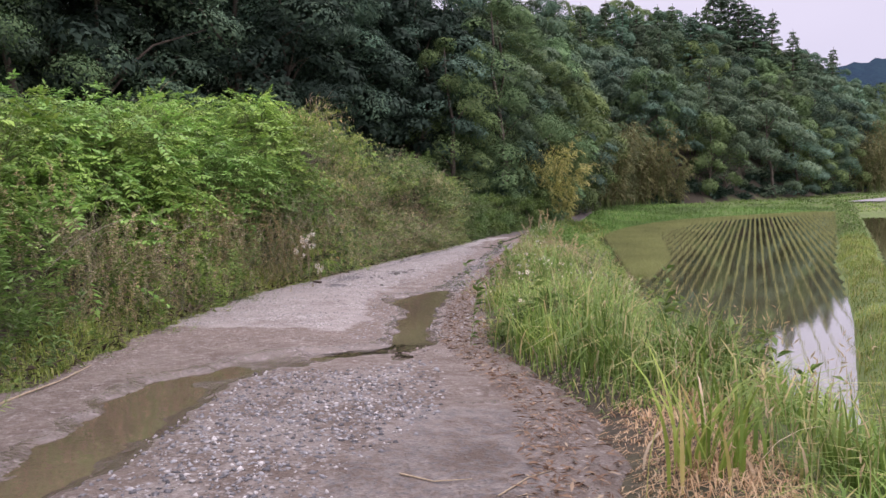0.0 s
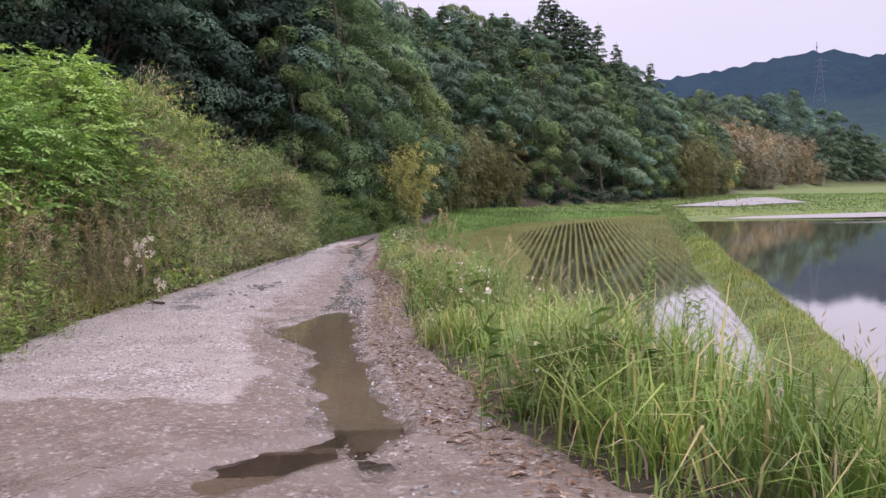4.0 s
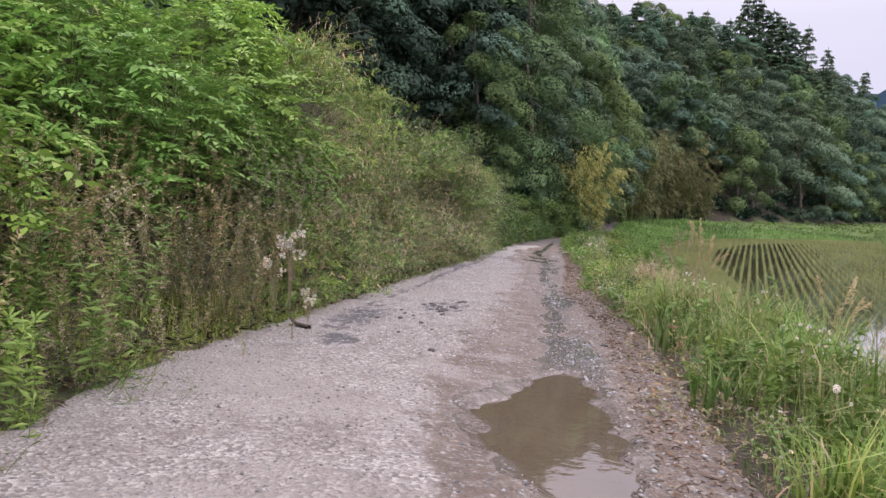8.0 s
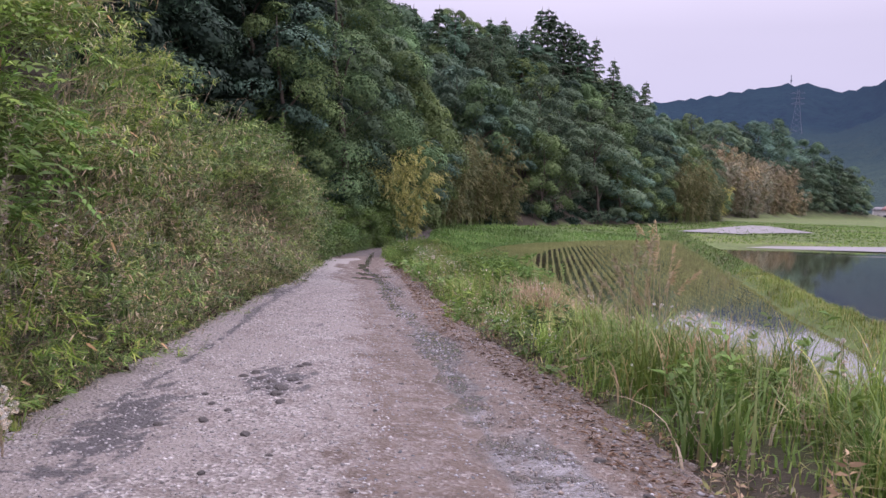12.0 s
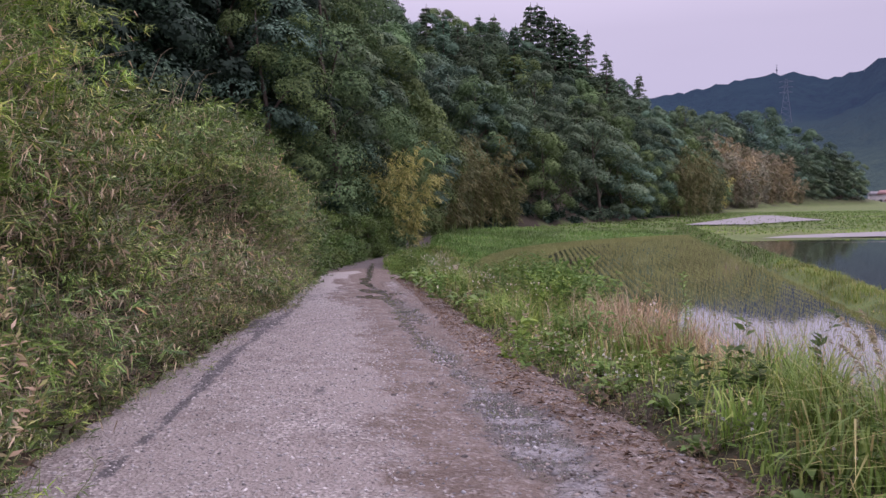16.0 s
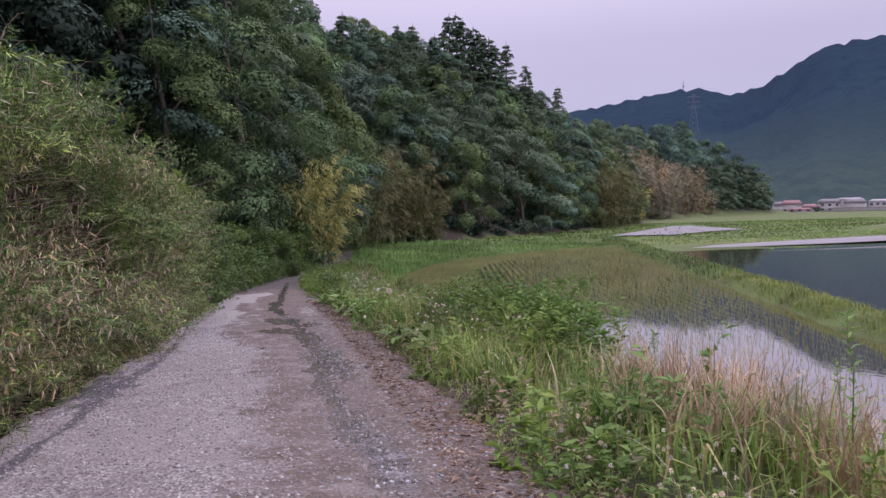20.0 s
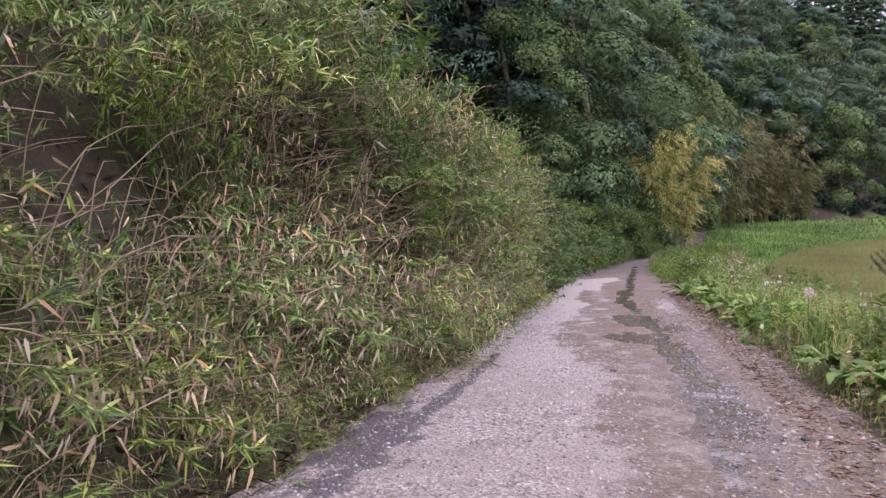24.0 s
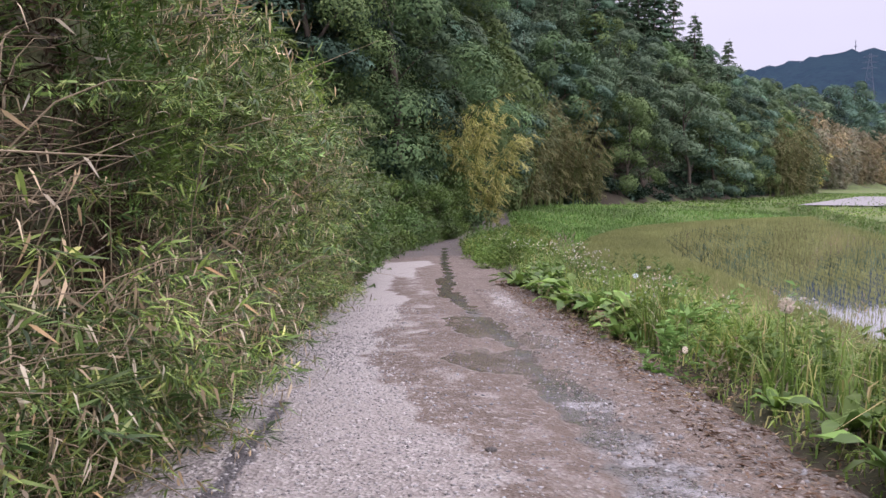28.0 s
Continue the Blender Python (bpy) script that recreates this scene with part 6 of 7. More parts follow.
def set_out(proto, spots, seed, lo=0.8, hi=1.2):
    g = np.random.RandomState(seed)
    for k, s in enumerate(spots):
        xx, yy = float(s[0]), float(s[1])
        sc = s[2] if len(s) > 2 else g.uniform(lo, hi)
        m = Matrix.LocRotScale((xx, yy, float(land(xx, yy))), Euler((0, 0, g.uniform(0, 6.28))), None)
        if k == 0:
            first, fs = m, sc
        else:
            copy_thing(proto, m).scale = (sc, sc, sc * g.uniform(0.9, 1.15))
    proto.matrix_basis, proto.scale = first, (fs, fs, fs)


gv = np.random.RandomState(300)


def verge_spots(n, d0, d1, y0, y1):
    yy = gv.uniform(y0, y1, n)
    return [(along(b, RIGHT) + gv.uniform(d0, d1), b) for b in yy]


set_out(silver_grass(301), [(1.5, 7.8), (1.2, 8.6), (2.0, 9.3), (0.6, 7.2), (1.0, 6.6), (1.4, 10.6), (0.4, 9.8), (0.6, 17.5), (1.1, 18.4), (1.6, 19.5), (0.9, 20.5), (0.5, 15.6), (0.9, 21.8), (1.3, 23.2), (0.35, 22.6)] + [(0.15 + 0.3 * (k % 4), 20.5 + 0.3 * k, 0.75) for k in range(10)] + [(0.35 + 0.22 * (k % 3), 17.6 + 0.35 * k, 1.0) for k in range(7)] + verge_spots(36, 0.9, 3.0, 6, 18) + [(a, b, 0.6 + 0.25 * gv.uniform()) for a, b in verge_spots(30, 0.9, 2.0, 16, 23.5)] + [(a, b, 0.5 + 0.25 * gv.uniform()) for a, b in verge_spots(24, 0.9, 2.8, 28, 46)], 302, 0.75, 1.1)
set_out(silver_grass(303, 60, 0.35, 0.6, 0.016, None, "bushy tuft of fresh green grass", "grass_tuft", (0.2, 0.8), 0.1, 4), verge_spots(100, 0.65, 2.6, 4, 50), 304, 0.9, 1.5)
set_out(silver_grass(305, 80, 0.45, 0.72, 0.013, M_HAY, "tuft of dead straw-coloured reed", "dry_reed", (0.15, 0.7), 0.16, 0), [(0.20, 26.2, 1.20), (0.42, 25.6, 1.20), (0.62, 26.9, 1.20), (0.32, 27.3, 1.20), (0.82, 25.0, 1.20), (1.07, 24.4, 1.20), (0.72, 24.0, 1.20), (1.27, 23.6, 1.20), (1.02, 26.0, 1.20), (0.57, 28.0, 1.20), (1.42, 24.8, 1.20), (0.30, 18.3), (0.55, 18.9), (0.15, 19.3), (0.47, 24.6, 0.84), (0.42, 33, 0.7), (0.40, 14.6, 0.6), (0.47, 26.4, 1.14), (0.87, 27.2, 1.14), (1.17, 27.9, 1.14), (0.27, 25.2, 1.14), (0.72, 26.0, 1.14), (1.12, 26.9, 1.14), (1.02, 28.6, 1.14), (1.52, 28.8, 1.14), (0.62, 27.5, 1.14), (1.42, 27.4, 1.14)], 306)
set_out(dock(307), [(-0.2, 46.0, 1.5), (0.15, 45.2, 1.6), (-0.05, 47.2, 1.4), (0.3, 46.6, 1.5), (0.0, 44.2, 1.3), (0.25, 43.2, 1.3), (-0.35, 32.6, 0.8), (-0.1, 33.4, 0.8), (-0.5, 25.0, 0.8), (-0.75, 22.4, 0.7), (-0.6, 23.2, 0.8), (-0.5, 21.6, 0.7), (0.1, 31.8, 0.8), (0.05, 34.3, 0.8), (0.3, 35.0, 0.9), (-0.2, 29.5, 0.7), (0.5, 40.5, 1.4), (0.2, 39.4, 1.3), (0.3, 48.4, 1.7), (0.5, 37.5, 1.3), (0.35, 44.8, 1.9), (0.5, 46.0, 2.0), (0.1, 46.8, 1.8), (0.6, 47.4, 1.9), (0.55, 43.6, 1.7), (0.45, 33.0, 1.0), (0.35, 32.2, 1.0), (0.7, 34.2, 1.0)] + [(-0.42 + 0.06 * (k % 5) + 0.14 * (k % 3), 39.2 + 0.5 * k, 1.55 + 0.2 * (k % 4)) for k in range(17)] + [(-0.35, 32.3, 1.6), (-0.2, 32.8, 1.7), (-0.02, 32.4, 1.6), (-0.3, 33.2, 1.6), (-0.45, 33.9, 1.4), (-0.35, 34.6, 1.3), (-0.1, 33.3, 1.6), (-0.4, 35.4, 0.8), (-0.75, 21.2, 0.8), (-0.7, 24.2, 0.9)], 308)
set_out(puff(309), [(-0.42, 35.3, 2.0), (-0.67, 36.5, 0.9), (-0.15, 12.4, 1.2), (0.25, 16.5, 1.3), (-0.3, 13.6, 0.9), (0.1, 30.5, 1.1), (-0.2, 9.6, 0.9), (0.3, 41, 1.4)], 310)
set_out(clover(311, 4, 0.2, 0.011, M_CREAM), verge_spots(14, 0.6, 1.2, 18, 27) + verge_spots(24, 0.55, 1.1, 22, 27.5) + verge_spots(14, 0.6, 1.6, 9, 16), 312)
set_out(clover(313, 11, 0.5, 0.012, M_PINK, "fleabane with small pale daisy flowers", "fleabane"), verge_spots(36, 0.7, 2.0, 30, 50) + verge_spots(14, 1.0, 2.5, 10, 26), 314)
set_out(clover(315, 12, 0.6, 0.013, M_FLOWER, "tall white-flowered weed beside the lane", "white_flower"), [(0.6, 50), (0.3, 52), (0.9, 54), (0.5, 56.5), (0.8, 49), (1.4, 51.5), (0.2, 58), (0.4, 44.6), (0.9, 47.5)], 316)
set_out(willow_weed(317), [(0.62, 25.6, 1.0), (0.85, 26.0, 0.75), (0.3, 25.0, 0.6), (0.9, 10.4, 1.15), (1.1, 10.9, 1.0), (0.75, 10.9, 0.95), (1.3, 10.2, 1.1), (1.05, 9.9, 0.9), (0.6, 14.5, 0.7), (1.5, 10.6, 1.0), (0.2, 16.2, 0.6), (0.45, 27.6, 0.7), (0.7, 30.5, 0.8)], 318)
set_out(plumed_reed(319), [(-0.1, 20.6, 1.0), (0.25, 20.9, 0.95), (-0.3, 21.2, 0.6), (0.5, 21.6, 0.8), (0.6, 16.2, 0.75), (1.2, 12.2, 0.7), (0.9, 14.0, 0.7), (1.5, 15, 0.7), (0.9, 48, 0.7), (1.6, 52, 0.7)], 320)
set_out(tall_weed(321, M_WEED, 16, 0.5, 40, 0.08, 0.35, 0.22, "leafy green weeds on the verge", "weed"), verge_spots(70, 0.7, 2.6, 5, 50), 322, 0.7, 1.4)
set_out(tall_weed(323, M_BROWNWEED, 14, 0.35, 30, 0.05, 0.3, 0.2, "reddish half-dry weeds at the lane's shoulder", "weed", M_STEM, 0.5), verge_spots(45, 0.25, 0.8, 8, 44), 324, 0.7, 1.2)

set_out(tall_weed(325, M_WEED, 22, 1.0, 50, 0.11, 0.28, 0.3, "tall leafy weeds standing on the verge", "weed", None, 0.2), [(0.35 + 0.33 * (k % 4), 30.3 + 0.33 * k, 0.85 + 0.12 * (k % 4)) for k in range(16)] + [(1.2, 12.5, 0.8), (1.6, 16.0, 0.8), (1.5, 20.5, 0.7), (1.4, 42.5, 0.8), (1.7, 45, 0.9)] + [(float(along(b, RIGHT)) + 0.35 + 0.5 * (k % 4), b, 0.75 + 0.1 * (k % 3)) for k, b in enumerate(np.arange(53, 70, 0.6))], 326)


# ---- white flowers on the bank ----
def flower_stalk(seed, high=0.9, name="wild_flower", label="withered stalk with clusters of off-white flowers"):
    g = np.random.RandomState(seed)
    root = tagged(new(name), label, "flower")
    stems, pts_all = [], []
    for k in range(6):
        a = g.uniform(0, 6.28)
        pts = arch(g, (0, 0, -0.1), (math.cos(a), math.sin(a), 0), 0.16, high * g.uniform(0.8, 1.25))
        stems.append(tube_arrays(pts, [0.004, 0.004, 0.003, 0.002, 0.002], 3))
        pts_all.append(pts)
    for pts in pts_all:
        c = at_stem(pts, g.uniform(0.72, 1.0, 9)) + g.normal(0, 0.03, (9, 3))
        for head in c:
            d = unit(g.normal(0, 1, (16, 3)))
            part_np("flower_head", leaf_arrays(head + d * 0.008, d, g.normal(0, 1, (16, 3)), 0.022, 0.014), M_CREAM, root)
    part_np("stalkwork", join(*stems), M_STEM, root)
    return root


fs = flower_stalk(331, 1.9)
for k, (xx, yy, zz, s) in enumerate([(-5.25, 18.15, -0.7, 0.98), (-5.35, 18.4, -0.65, 0.86), (-4.95, 17.95, -0.93, 0.44), (-4.88, 17.7, -0.92, 0.4), (-5.05, 18.2, -0.94, 0.46), (-5.35, 17.8, -0.75, 0.75)]):
    m = Matrix.LocRotScale((xx, yy, zz), Euler((0, 0, k * 1.3)), None)
    o = fs if k == 0 else copy_thing(fs, m)
    o.matrix_basis = m
    o.scale = (s, s, s)


# ---- loose lumps and twigs on the lane ----
def lump(size, seed, name="stone", label="dark lump of broken asphalt on the lane", mat=None):
    g = np.random.RandomState(seed)
    bm = bmesh.new()
    bmesh.ops.create_icosphere(bm, subdivisions=2, radius=1)
    for v in bm.verts:
        k = 1 + 0.28 * noise.noise(v.co * 1.3 + Vector((seed, 0, 0))) + 0.12 * noise.noise(v.co * 3.7)
        v.co = Vector((v.co.x * size * 1.3 * k, v.co.y * size * k, v.co.z * size * 0.6 * k))
    me = bpy.data.meshes.new(name)
    bm.to_mesh(me)
    bm.free()
    me.materials.append(mat or M_DARKSTONE)
    return tagged(new(name, me), label, "stone", "lumps on the lane")


for k, (xx, yy, s) in enumerate([(-4.24, 18.8, 0.05), (-3.95, 18.9, 0.055), (-3.98, 19.5, 0.04), (-4.1, 19.9, 0.04), (-3.2, 16.35, 0.06), (-3.75, 17.6, 0.035), (-3.4, 17.9, 0.03), (-3.6, 18.4, 0.05), (-2.9, 17.2, 0.03), (-1.35, 17.8, 0.05), (-1.3, 17.1, 0.04), (-1.3, 31.74, 0.05), (-2.54, 34.6, 0.045), (-1.15, 20.2, 0.05), (-2.7, 19.2, 0.03), (-2.4, 20.4, 0.03), (-2.6, 24.6, 0.035), (-2.2, 25.1, 0.04), (-2.3, 22.5, 0.03), (-2.9, 26.0, 0.03)]):
    zz = float(np.maximum(road_shape(np.array([xx]), np.array([yy])), land(xx, yy)).item())
    lump(0.65 * s, k).matrix_basis = Matrix.LocRotScale((xx, yy, zz + 0.15 * s), Euler((0, 0, k * 2.1)), None)
pile = np.random.RandomState(340)
for k in range(16):
    xx, yy = -3.55 + pile.normal(0, 0.16), 20.5 + pile.normal(0, 0.4)
    zz = float(road_shape(np.array([xx]), np.array([yy])).item())
    lump(pile.uniform(0.025, 0.05), 50 + k).matrix_basis = Matrix.LocRotScale((xx, yy, zz + 0.004), Euler((0, 0, k)), None)


def stick(pts, r, name="twig", label="dry fallen twig lying at the lane's edge", mat=None, cat="twig"):
    v, q = tube_arrays(pts, np.linspace(r, 0.4 * r, len(pts)), 6)
    return tagged(new(name, mesh_np(name, v, q, None, [mat or M_STEM], smooth=True)), label, cat)


def on_road(xx, yy, up=0.008):
    return (xx, yy, float(np.maximum(road_shape(np.array([xx]), np.array([yy])), land(xx, yy)).item()) + up)


stick([on_road(-4.1, 5.2), on_road(-4.15, 6.0), on_road(-4.25, 6.7), on_road(-4.3, 7.3, 0.03)], 0.012, label="long pale cane lying along the lane's edge")
stick([on_road(-4.75, 17.3, 0.02), on_road(-4.95, 17.45, 0.03), on_road(-5.1, 17.7, 0.05)], 0.03, "log", "short rotten log at the foot of the bank", M_BARK, "log")
stick([on_road(-0.75, 4.3), on_road(-0.55, 4.2), on_road(-0.35, 4.25)], 0.006)
stick([on_road(-0.2, 4.0), on_road(-0.05, 4.3), on_road(0.1, 4.5)], 0.005)
for k in range(10):
    yy = 8.5 + 3.3 * k + pile.uniform(-1, 1)
    xx = float(along(yy, LEFT)) - 0.9 - 0.4 * pile.uniform()
    z0 = float(land(xx, yy)) + 0.5
    stick([(xx, yy, z0), (xx + 0.25, yy + 0.3, z0 + 0.35), (xx + 0.4, yy + 0.75, z0 + 0.5), (xx + 0.42, yy + 1.1, z0 + 0.55)], 0.005, "dead_branch", "bare bleached branch poking out of the bank", M_PALEBARK, "branch")

# ---- far fields ----
# pale silt tone that also paints the sky's reflection on the far paddy
M_PALE = rough_mat("pale_wet_silt", (0.2, 0.2, 0.21), (0.26, 0.255, 0.265), 0.4, 0.7, 0.1, 4.0, (0.23, 0.23, 0.24))
M_CONC = rough_mat("pale_concrete", (0.22, 0.21, 0.2), (0.28, 0.27, 0.26), 0.6, 0.85, 0.2, 12.0)


def sheet(name, label, poly, up, mat):
    v = np.array([(a, b, float(land(a, b)) + up) for a, b in poly])
    me = bpy.data.meshes.new(name)
    me.from_pydata([tuple(p) for p in v], [], [tuple(range(len(v)))])
    me.materials.append(mat)
    return tagged(new(name, me), label, "field", kind="structure")


# first sheet: sky reflected in a far paddy, painted as matt pale colour
sheet("silt_field", "far flooded paddy, its sky reflection painted as a pale sheet", [(44, 121), (82, 172), (86, 172), (79, 152), (73, 134), (64, 129), (53, 120)], 0.2, M_PALE)
sheet("silt_field", "pale strip of wet silt along the far side of the bare paddy", [(39, 92.4), (45, 91.4), (54, 91.6), (66, 93.2), (80, 96.0), (80, 98.2), (62, 96.6), (50, 95.2), (43, 94.2)], 0.42, M_PALE)


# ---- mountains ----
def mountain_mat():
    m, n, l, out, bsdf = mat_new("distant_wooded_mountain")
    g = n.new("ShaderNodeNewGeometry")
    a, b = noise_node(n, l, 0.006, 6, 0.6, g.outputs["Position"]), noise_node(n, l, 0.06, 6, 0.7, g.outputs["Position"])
    # blue-dark tints put the air's haze into the colour; low slopes stay greener
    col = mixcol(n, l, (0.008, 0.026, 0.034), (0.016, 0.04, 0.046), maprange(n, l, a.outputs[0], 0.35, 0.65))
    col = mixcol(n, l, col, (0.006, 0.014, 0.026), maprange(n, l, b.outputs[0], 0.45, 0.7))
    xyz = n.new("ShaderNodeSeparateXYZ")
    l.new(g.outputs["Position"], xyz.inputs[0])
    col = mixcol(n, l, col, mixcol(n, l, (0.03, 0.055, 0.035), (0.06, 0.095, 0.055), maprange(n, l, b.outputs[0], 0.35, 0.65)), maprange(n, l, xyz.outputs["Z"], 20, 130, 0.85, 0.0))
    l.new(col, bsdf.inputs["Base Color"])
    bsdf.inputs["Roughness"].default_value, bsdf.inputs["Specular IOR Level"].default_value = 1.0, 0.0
    # faint blue emission paints the haze's own light over the slopes
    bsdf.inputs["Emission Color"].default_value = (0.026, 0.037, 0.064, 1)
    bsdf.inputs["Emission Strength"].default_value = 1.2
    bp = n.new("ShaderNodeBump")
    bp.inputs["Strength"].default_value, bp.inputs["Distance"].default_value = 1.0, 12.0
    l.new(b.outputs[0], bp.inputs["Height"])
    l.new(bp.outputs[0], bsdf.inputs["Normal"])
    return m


def mountain():
    az = np.radians(np.arange(-20, 120, 0.4))
    deg = np.degrees(az)
    el = np.interp(deg, [-20, 0, 10, 18, 22, 24.7, 27.8, 30, 31.6, 33, 35, 36.8, 38.7, 40.5, 42.5, 48, 56, 70, 95, 120], [5, 6, 7, 7.8, 8.2, 8.5, 9.0, 9.25, 9.2, 8.65, 9.0, 10.0, 11.1, 11.3, 11.4, 12.4, 11.5, 9.5, 8, 6])
    el = el - 1.43 * np.cos(az) + 0.07 * np.sin(deg * 5.3) + 0.05 * np.sin(deg * 11.7 + 1) + 0.04 * np.sin(deg * 23 + 2)
    crest = np.interp(deg, [-20, 30, 33, 38, 60, 120], [2600, 2600, 2300, 1500, 1400, 2000])
    k = np.concatenate([np.linspace(0, 1, 46), [1.05, 1.15]])
    A, K = np.meshgrid(az, k)
    foot = 620.0
    rad = foot + (crest - foot)[None] * K
    prof = np.where(K <= 1, K ** 1.15, 1 - (K - 1) * 1.5)
    top = np.tan(np.radians(el)) * crest
    wx, wy_ = rad * np.sin(A), rad * np.cos(A)
    spur = wob(wx, wy_, 0.0035, 71) * 0.8 + wob(wx, wy_, 0.011, 72) * 0.35
    z = -4 + (top[None] + 4) * (prof * (1 + 0.0 * K) + 0.16 * spur * np.sin(np.pi * np.clip(K, 0, 1)) ** 1.0 * (1 - 0.35 * K))
    v = np.stack([-2.7 + rad * np.sin(A), 20 + rad * np.cos(A), z], -1)
    n, m = A.shape
    i = np.arange(n * m).reshape(n, m)
    q = np.stack([i[:-1, :-1], i[:-1, 1:], i[1:, 1:], i[1:, :-1]], -1).reshape(-1, 4)
    tagged(new("backdrop_mountain", mesh_np("backdrop_mountain", v.reshape(-1, 3), q, None, [mountain_mat()], smooth=True)), "wooded mountains across the valley, with blue haze painted into their colour", "mountain", kind="structure")


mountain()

# ---- pylon, mast and village ----
# blue-grey close to the mountain's tone: haze put into the steel's colour
M_STEEL = rough_mat("galvanised_steel", (0.13, 0.155, 0.22), (0.17, 0.195, 0.27), 1, 0.7, 0.1, 5, None, 0.3)


def polar(deg, d):
    return -2.7 + d * math.sin(radians(deg)), 21.7 + d * math.cos(radians(deg))


def bar(a, b, r):
    return tube_arrays([a, b], [r, r], 4)


def pylon(x0, y0, z0, h):
    root = tagged(new("pylon"), "grey steel lattice power pylon on the mountain side", "pylon")
    root.matrix_basis = pose(x0, y0, z0, 0, 0, -30)
    wd = lambda t: 0.11 * h * (1 - t) ** 1.3 + 0.018 * h
    braces = []
    for sx, sy in ((1, 1), (1, -1), (-1, 1), (-1, -1)):
        ts = np.linspace(0, 1, 9)
        part_np("leg", tube_arrays([(sx * wd(t), sy * wd(t), t * h) for t in ts], np.full(9, 0.16), 4), M_STEEL, root)
    for i in range(8):
        t0, t1 = i / 8, (i + 1) / 8
        for s in (-1, 1):
            for ax in (0, 1):
                p0, p1 = [0, 0, t0 * h], [0, 0, t1 * h]
                p0[ax], p1[ax] = s * wd(t0), s * wd(t1)
                o = 1 - ax
                for e in (-1, 1):
                    a_, b_ = list(p0), list(p1)
                    a_[o], b_[o] = e * wd(t0), -e * wd(t1)
                    braces.append(bar(a_, b_, 0.08))
    part_np("bracing", join(*braces), M_STEEL, root)
    for t in (0.68, 0.8, 0.92):
        part_np("cross_arm", join(bar((-0.15 * h, 0, t * h), (0.15 * h, 0, t * h), 0.2), bar((-0.15 * h, 0, t * h), (0, 0, t * h + 0.04 * h), 0.14), bar((0.15 * h, 0, t * h), (0, 0, t * h + 0.04 * h), 0.14)), M_STEEL, root)


px0, py0 = polar(30.85, 900)
pylon(px0, py0, 900 * math.tan(radians(4.9)), 900 * (math.tan(radians(7.75)) - math.tan(radians(4.9))))
mx0, my0 = polar(30.2, 2560)
mast_z = 2560 * math.tan(radians(7.95))
mast = tagged(new("radio_mast"), "thin radio mast on the mountain crest", "mast")
mast.matrix_basis = pose(mx0, my0, mast_z)
part_np("pole", tube_arrays([(0, 0, -10), (0, 0, 30)], [1.2, 0.8], 6), M_STEEL, mast)
part_np("platform", tube_arrays([(0, 0, 12), (0, 0, 15)], [3, 3], 8), M_STEEL, mast)

M_WALL = rough_mat("pale_render", (0.36, 0.35, 0.36), (0.44, 0.43, 0.43), 0.3, 0.9, 0.1, 3)
M_ROOFR = rough_mat("faded_red_tiles", (0.26, 0.15, 0.15), (0.34, 0.21, 0.21), 0.5, 0.8, 0.4, 4)
M_ROOFG = rough_mat("grey_tiles", (0.16, 0.16, 0.18), (0.24, 0.24, 0.26), 0.5, 0.7, 0.4, 4)
M_ROOFW = rough_mat("white_sheet_roof", (0.4, 0.4, 0.43), (0.48, 0.48, 0.5), 0.5, 0.8, 0.1, 4)
M_GLASS = rough_mat("dark_window_pane", (0.03, 0.035, 0.045), (0.05, 0.055, 0.07), 0.5, 0.15, 0.0, 4)


def box_arrays(x0, x1, y0, y1, z0, z1):
    v = np.array([(a, b, c) for c in (z0, z1) for b in (y0, y1) for a in (x0, x1)], float)
    return v, np.array([(0, 2, 3, 1), (4, 5, 7, 6), (0, 1, 5, 4), (2, 6, 7, 3), (0, 4, 6, 2), (1, 3, 7, 5)])


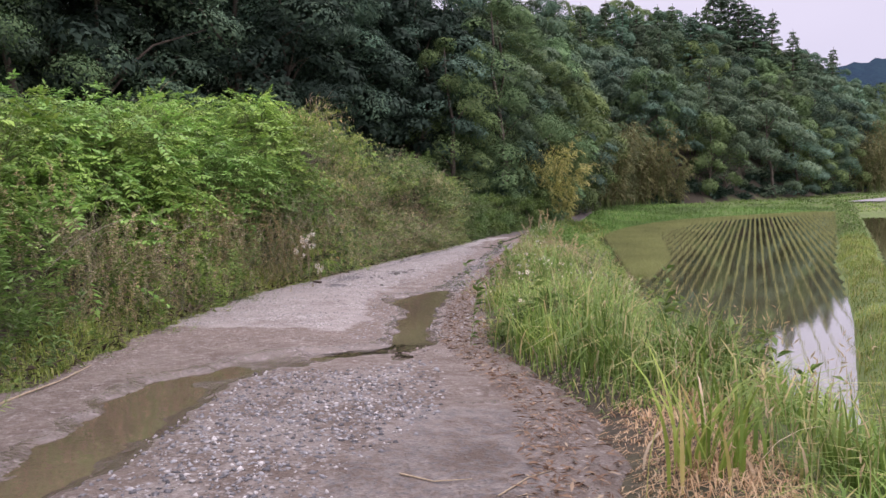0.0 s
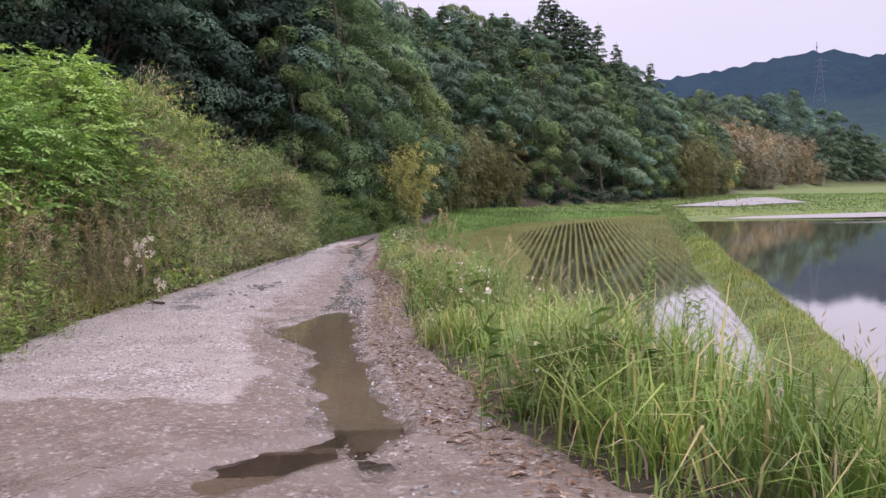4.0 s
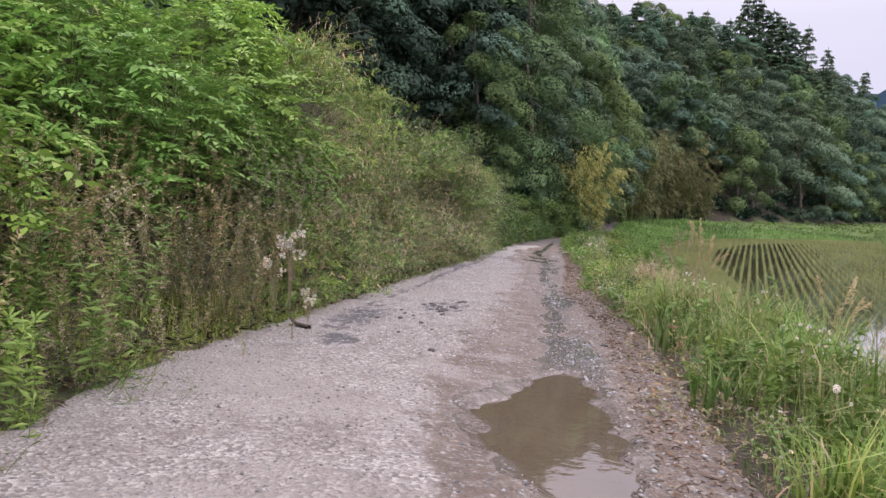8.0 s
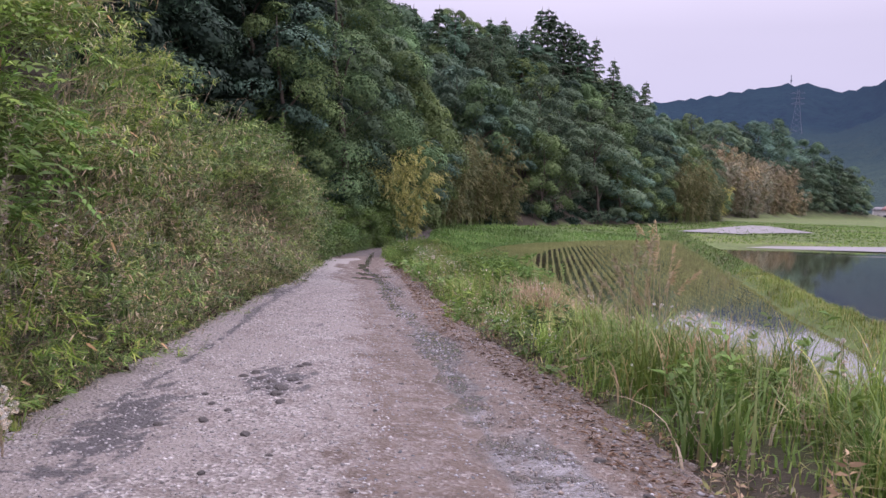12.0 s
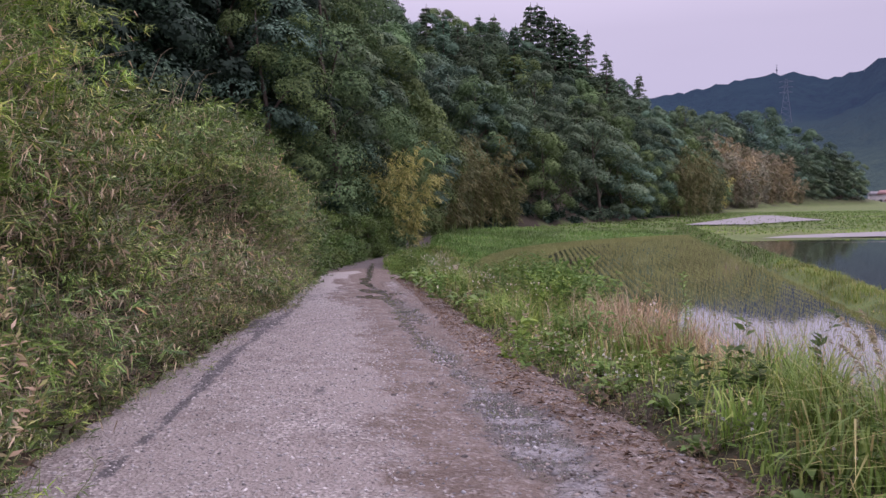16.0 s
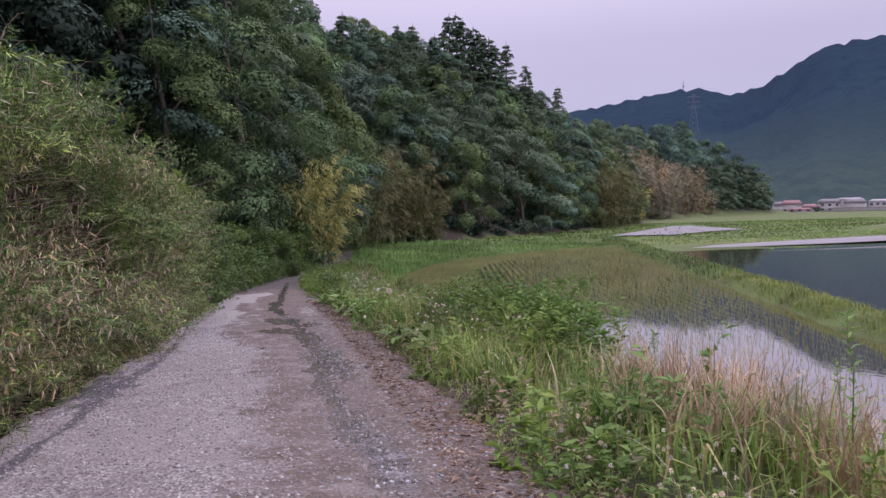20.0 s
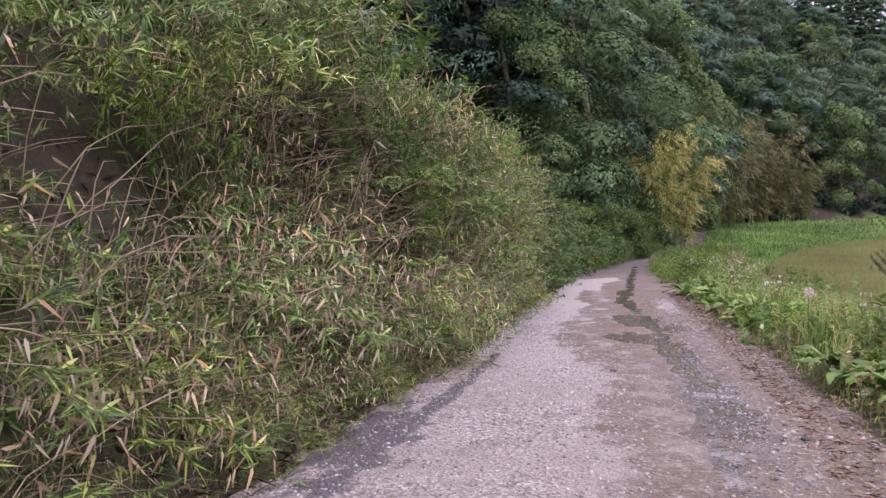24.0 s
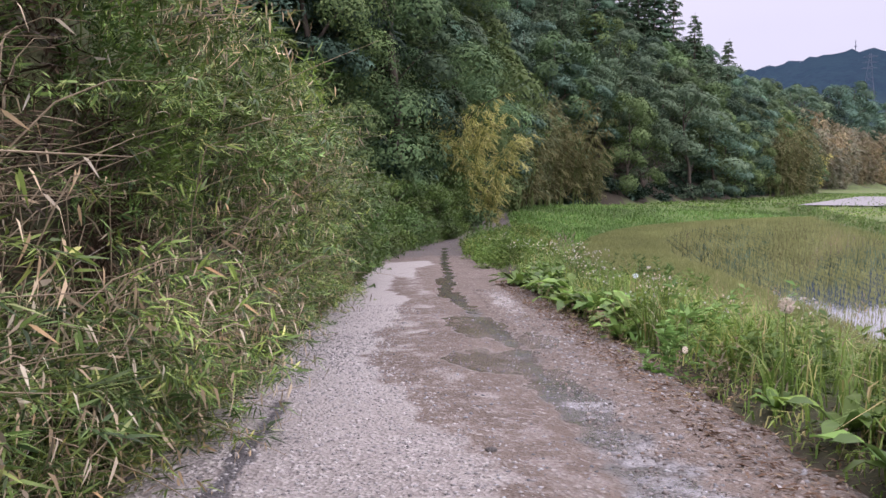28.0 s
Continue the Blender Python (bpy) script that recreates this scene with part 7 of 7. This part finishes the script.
def house(deg, d, w, dp, h, rise, roof, label, turn=0.0, lift=0.0):
    root = tagged(new("house"), label, "house")
    x0, y0 = polar(deg, d)
    root.matrix_basis = pose(x0, y0, float(land(x0, y0)) + lift, 0, 0, -deg + turn)
    part_np("wall", box_arrays(-w / 2, w / 2, -dp / 2, dp / 2, -2 - lift, h), M_WALL, root)
    e = 0.7
    v = np.array([(-w / 2 - e, -dp / 2 - e, h - 0.1), (w / 2 + e, -dp / 2 - e, h - 0.1), (w / 2 + e, dp / 2 + e, h - 0.1), (-w / 2 - e, dp / 2 + e, h - 0.1), (-w / 2 + 0.12 * w, 0, h + rise), (w / 2 - 0.12 * w, 0, h + rise)])
    part_np("roof", (v, np.array([(0, 1, 5, 4), (2, 3, 4, 5), (0, 3, 2, 1)]), np.array([(1, 2, 5), (3, 0, 4)])), roof, root)
    n = max(2, int(w / 3.5))
    for st in range(max(1, int(h / 2.9))):
        for k in range(n):
            c = -w / 2 + (k + 0.5) * w / n
            win = part_np("window", box_arrays(c - 0.85, c + 0.85, -dp / 2 - 0.06, -dp / 2 + 0.02, 0.9 + 2.8 * st, 2.2 + 2.8 * st), M_GLASS, root)
            part_np("frame", join(box_arrays(c - 0.95, c + 0.95, -dp / 2 - 0.1, -dp / 2 - 0.02, 0.78 + 2.8 * st, 0.9 + 2.8 * st), box_arrays(c - 0.04, c + 0.04, -dp / 2 - 0.1, -dp / 2 - 0.05, 0.9 + 2.8 * st, 2.2 + 2.8 * st)), M_ROOFW, win)


house(36.9, 570, 12, 7, 5.4, 2.6, M_ROOFR, "house with a faded red roof in the far village")
house(38.0, 585, 9, 6, 3.2, 2.2, M_ROOFR, "low house with a pinkish roof in the far village", 20)
house(37.4, 540, 13, 5, 1.6, 1.4, M_ROOFR, "long low shed with a red roof by the fields")
house(39.1, 590, 13, 8, 6.0, 2.4, M_ROOFG, "pale two-storey house with a grey roof", 8)
house(40.6, 590, 12, 8, 5.6, 2.4, M_ROOFG, "pale house with a grey tiled roof", -10)
house(42.2, 600, 18, 8, 6.0, 1.5, M_ROOFW, "long pale building with a flat white roof")
house(40.3, 610, 16, 7, 5.0, 1.0, M_ROOFW, "building with a white roof on the slope above the village", 0, 3)
house(36.2, 590, 8, 6, 5.2, 2.2, M_ROOFG, "small grey-roofed house at the village edge", 15)
x0, y0 = polar(41, 555)
wall_root = tagged(new("retaining_wall"), "long pale concrete retaining wall before the village", "wall")
wall_root.matrix_basis = pose(x0, y0, float(land(x0, y0)), 0, 0, -41)
part_np("wall_body", box_arrays(-17, 30, -0.4, 0.4, -2, 2.4), M_CONC, wall_root)
part_np("coping", box_arrays(-17.2, 30.2, -0.6, 0.6, 2.4, 2.65), M_WALL, wall_root)
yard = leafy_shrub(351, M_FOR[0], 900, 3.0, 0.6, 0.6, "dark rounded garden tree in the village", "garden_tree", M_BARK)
tx0, ty0 = polar(38.4, 525)
yard.matrix_basis = pose(tx0, ty0, float(land(tx0, ty0)) + 1.0)
yard["category"] = "tree"
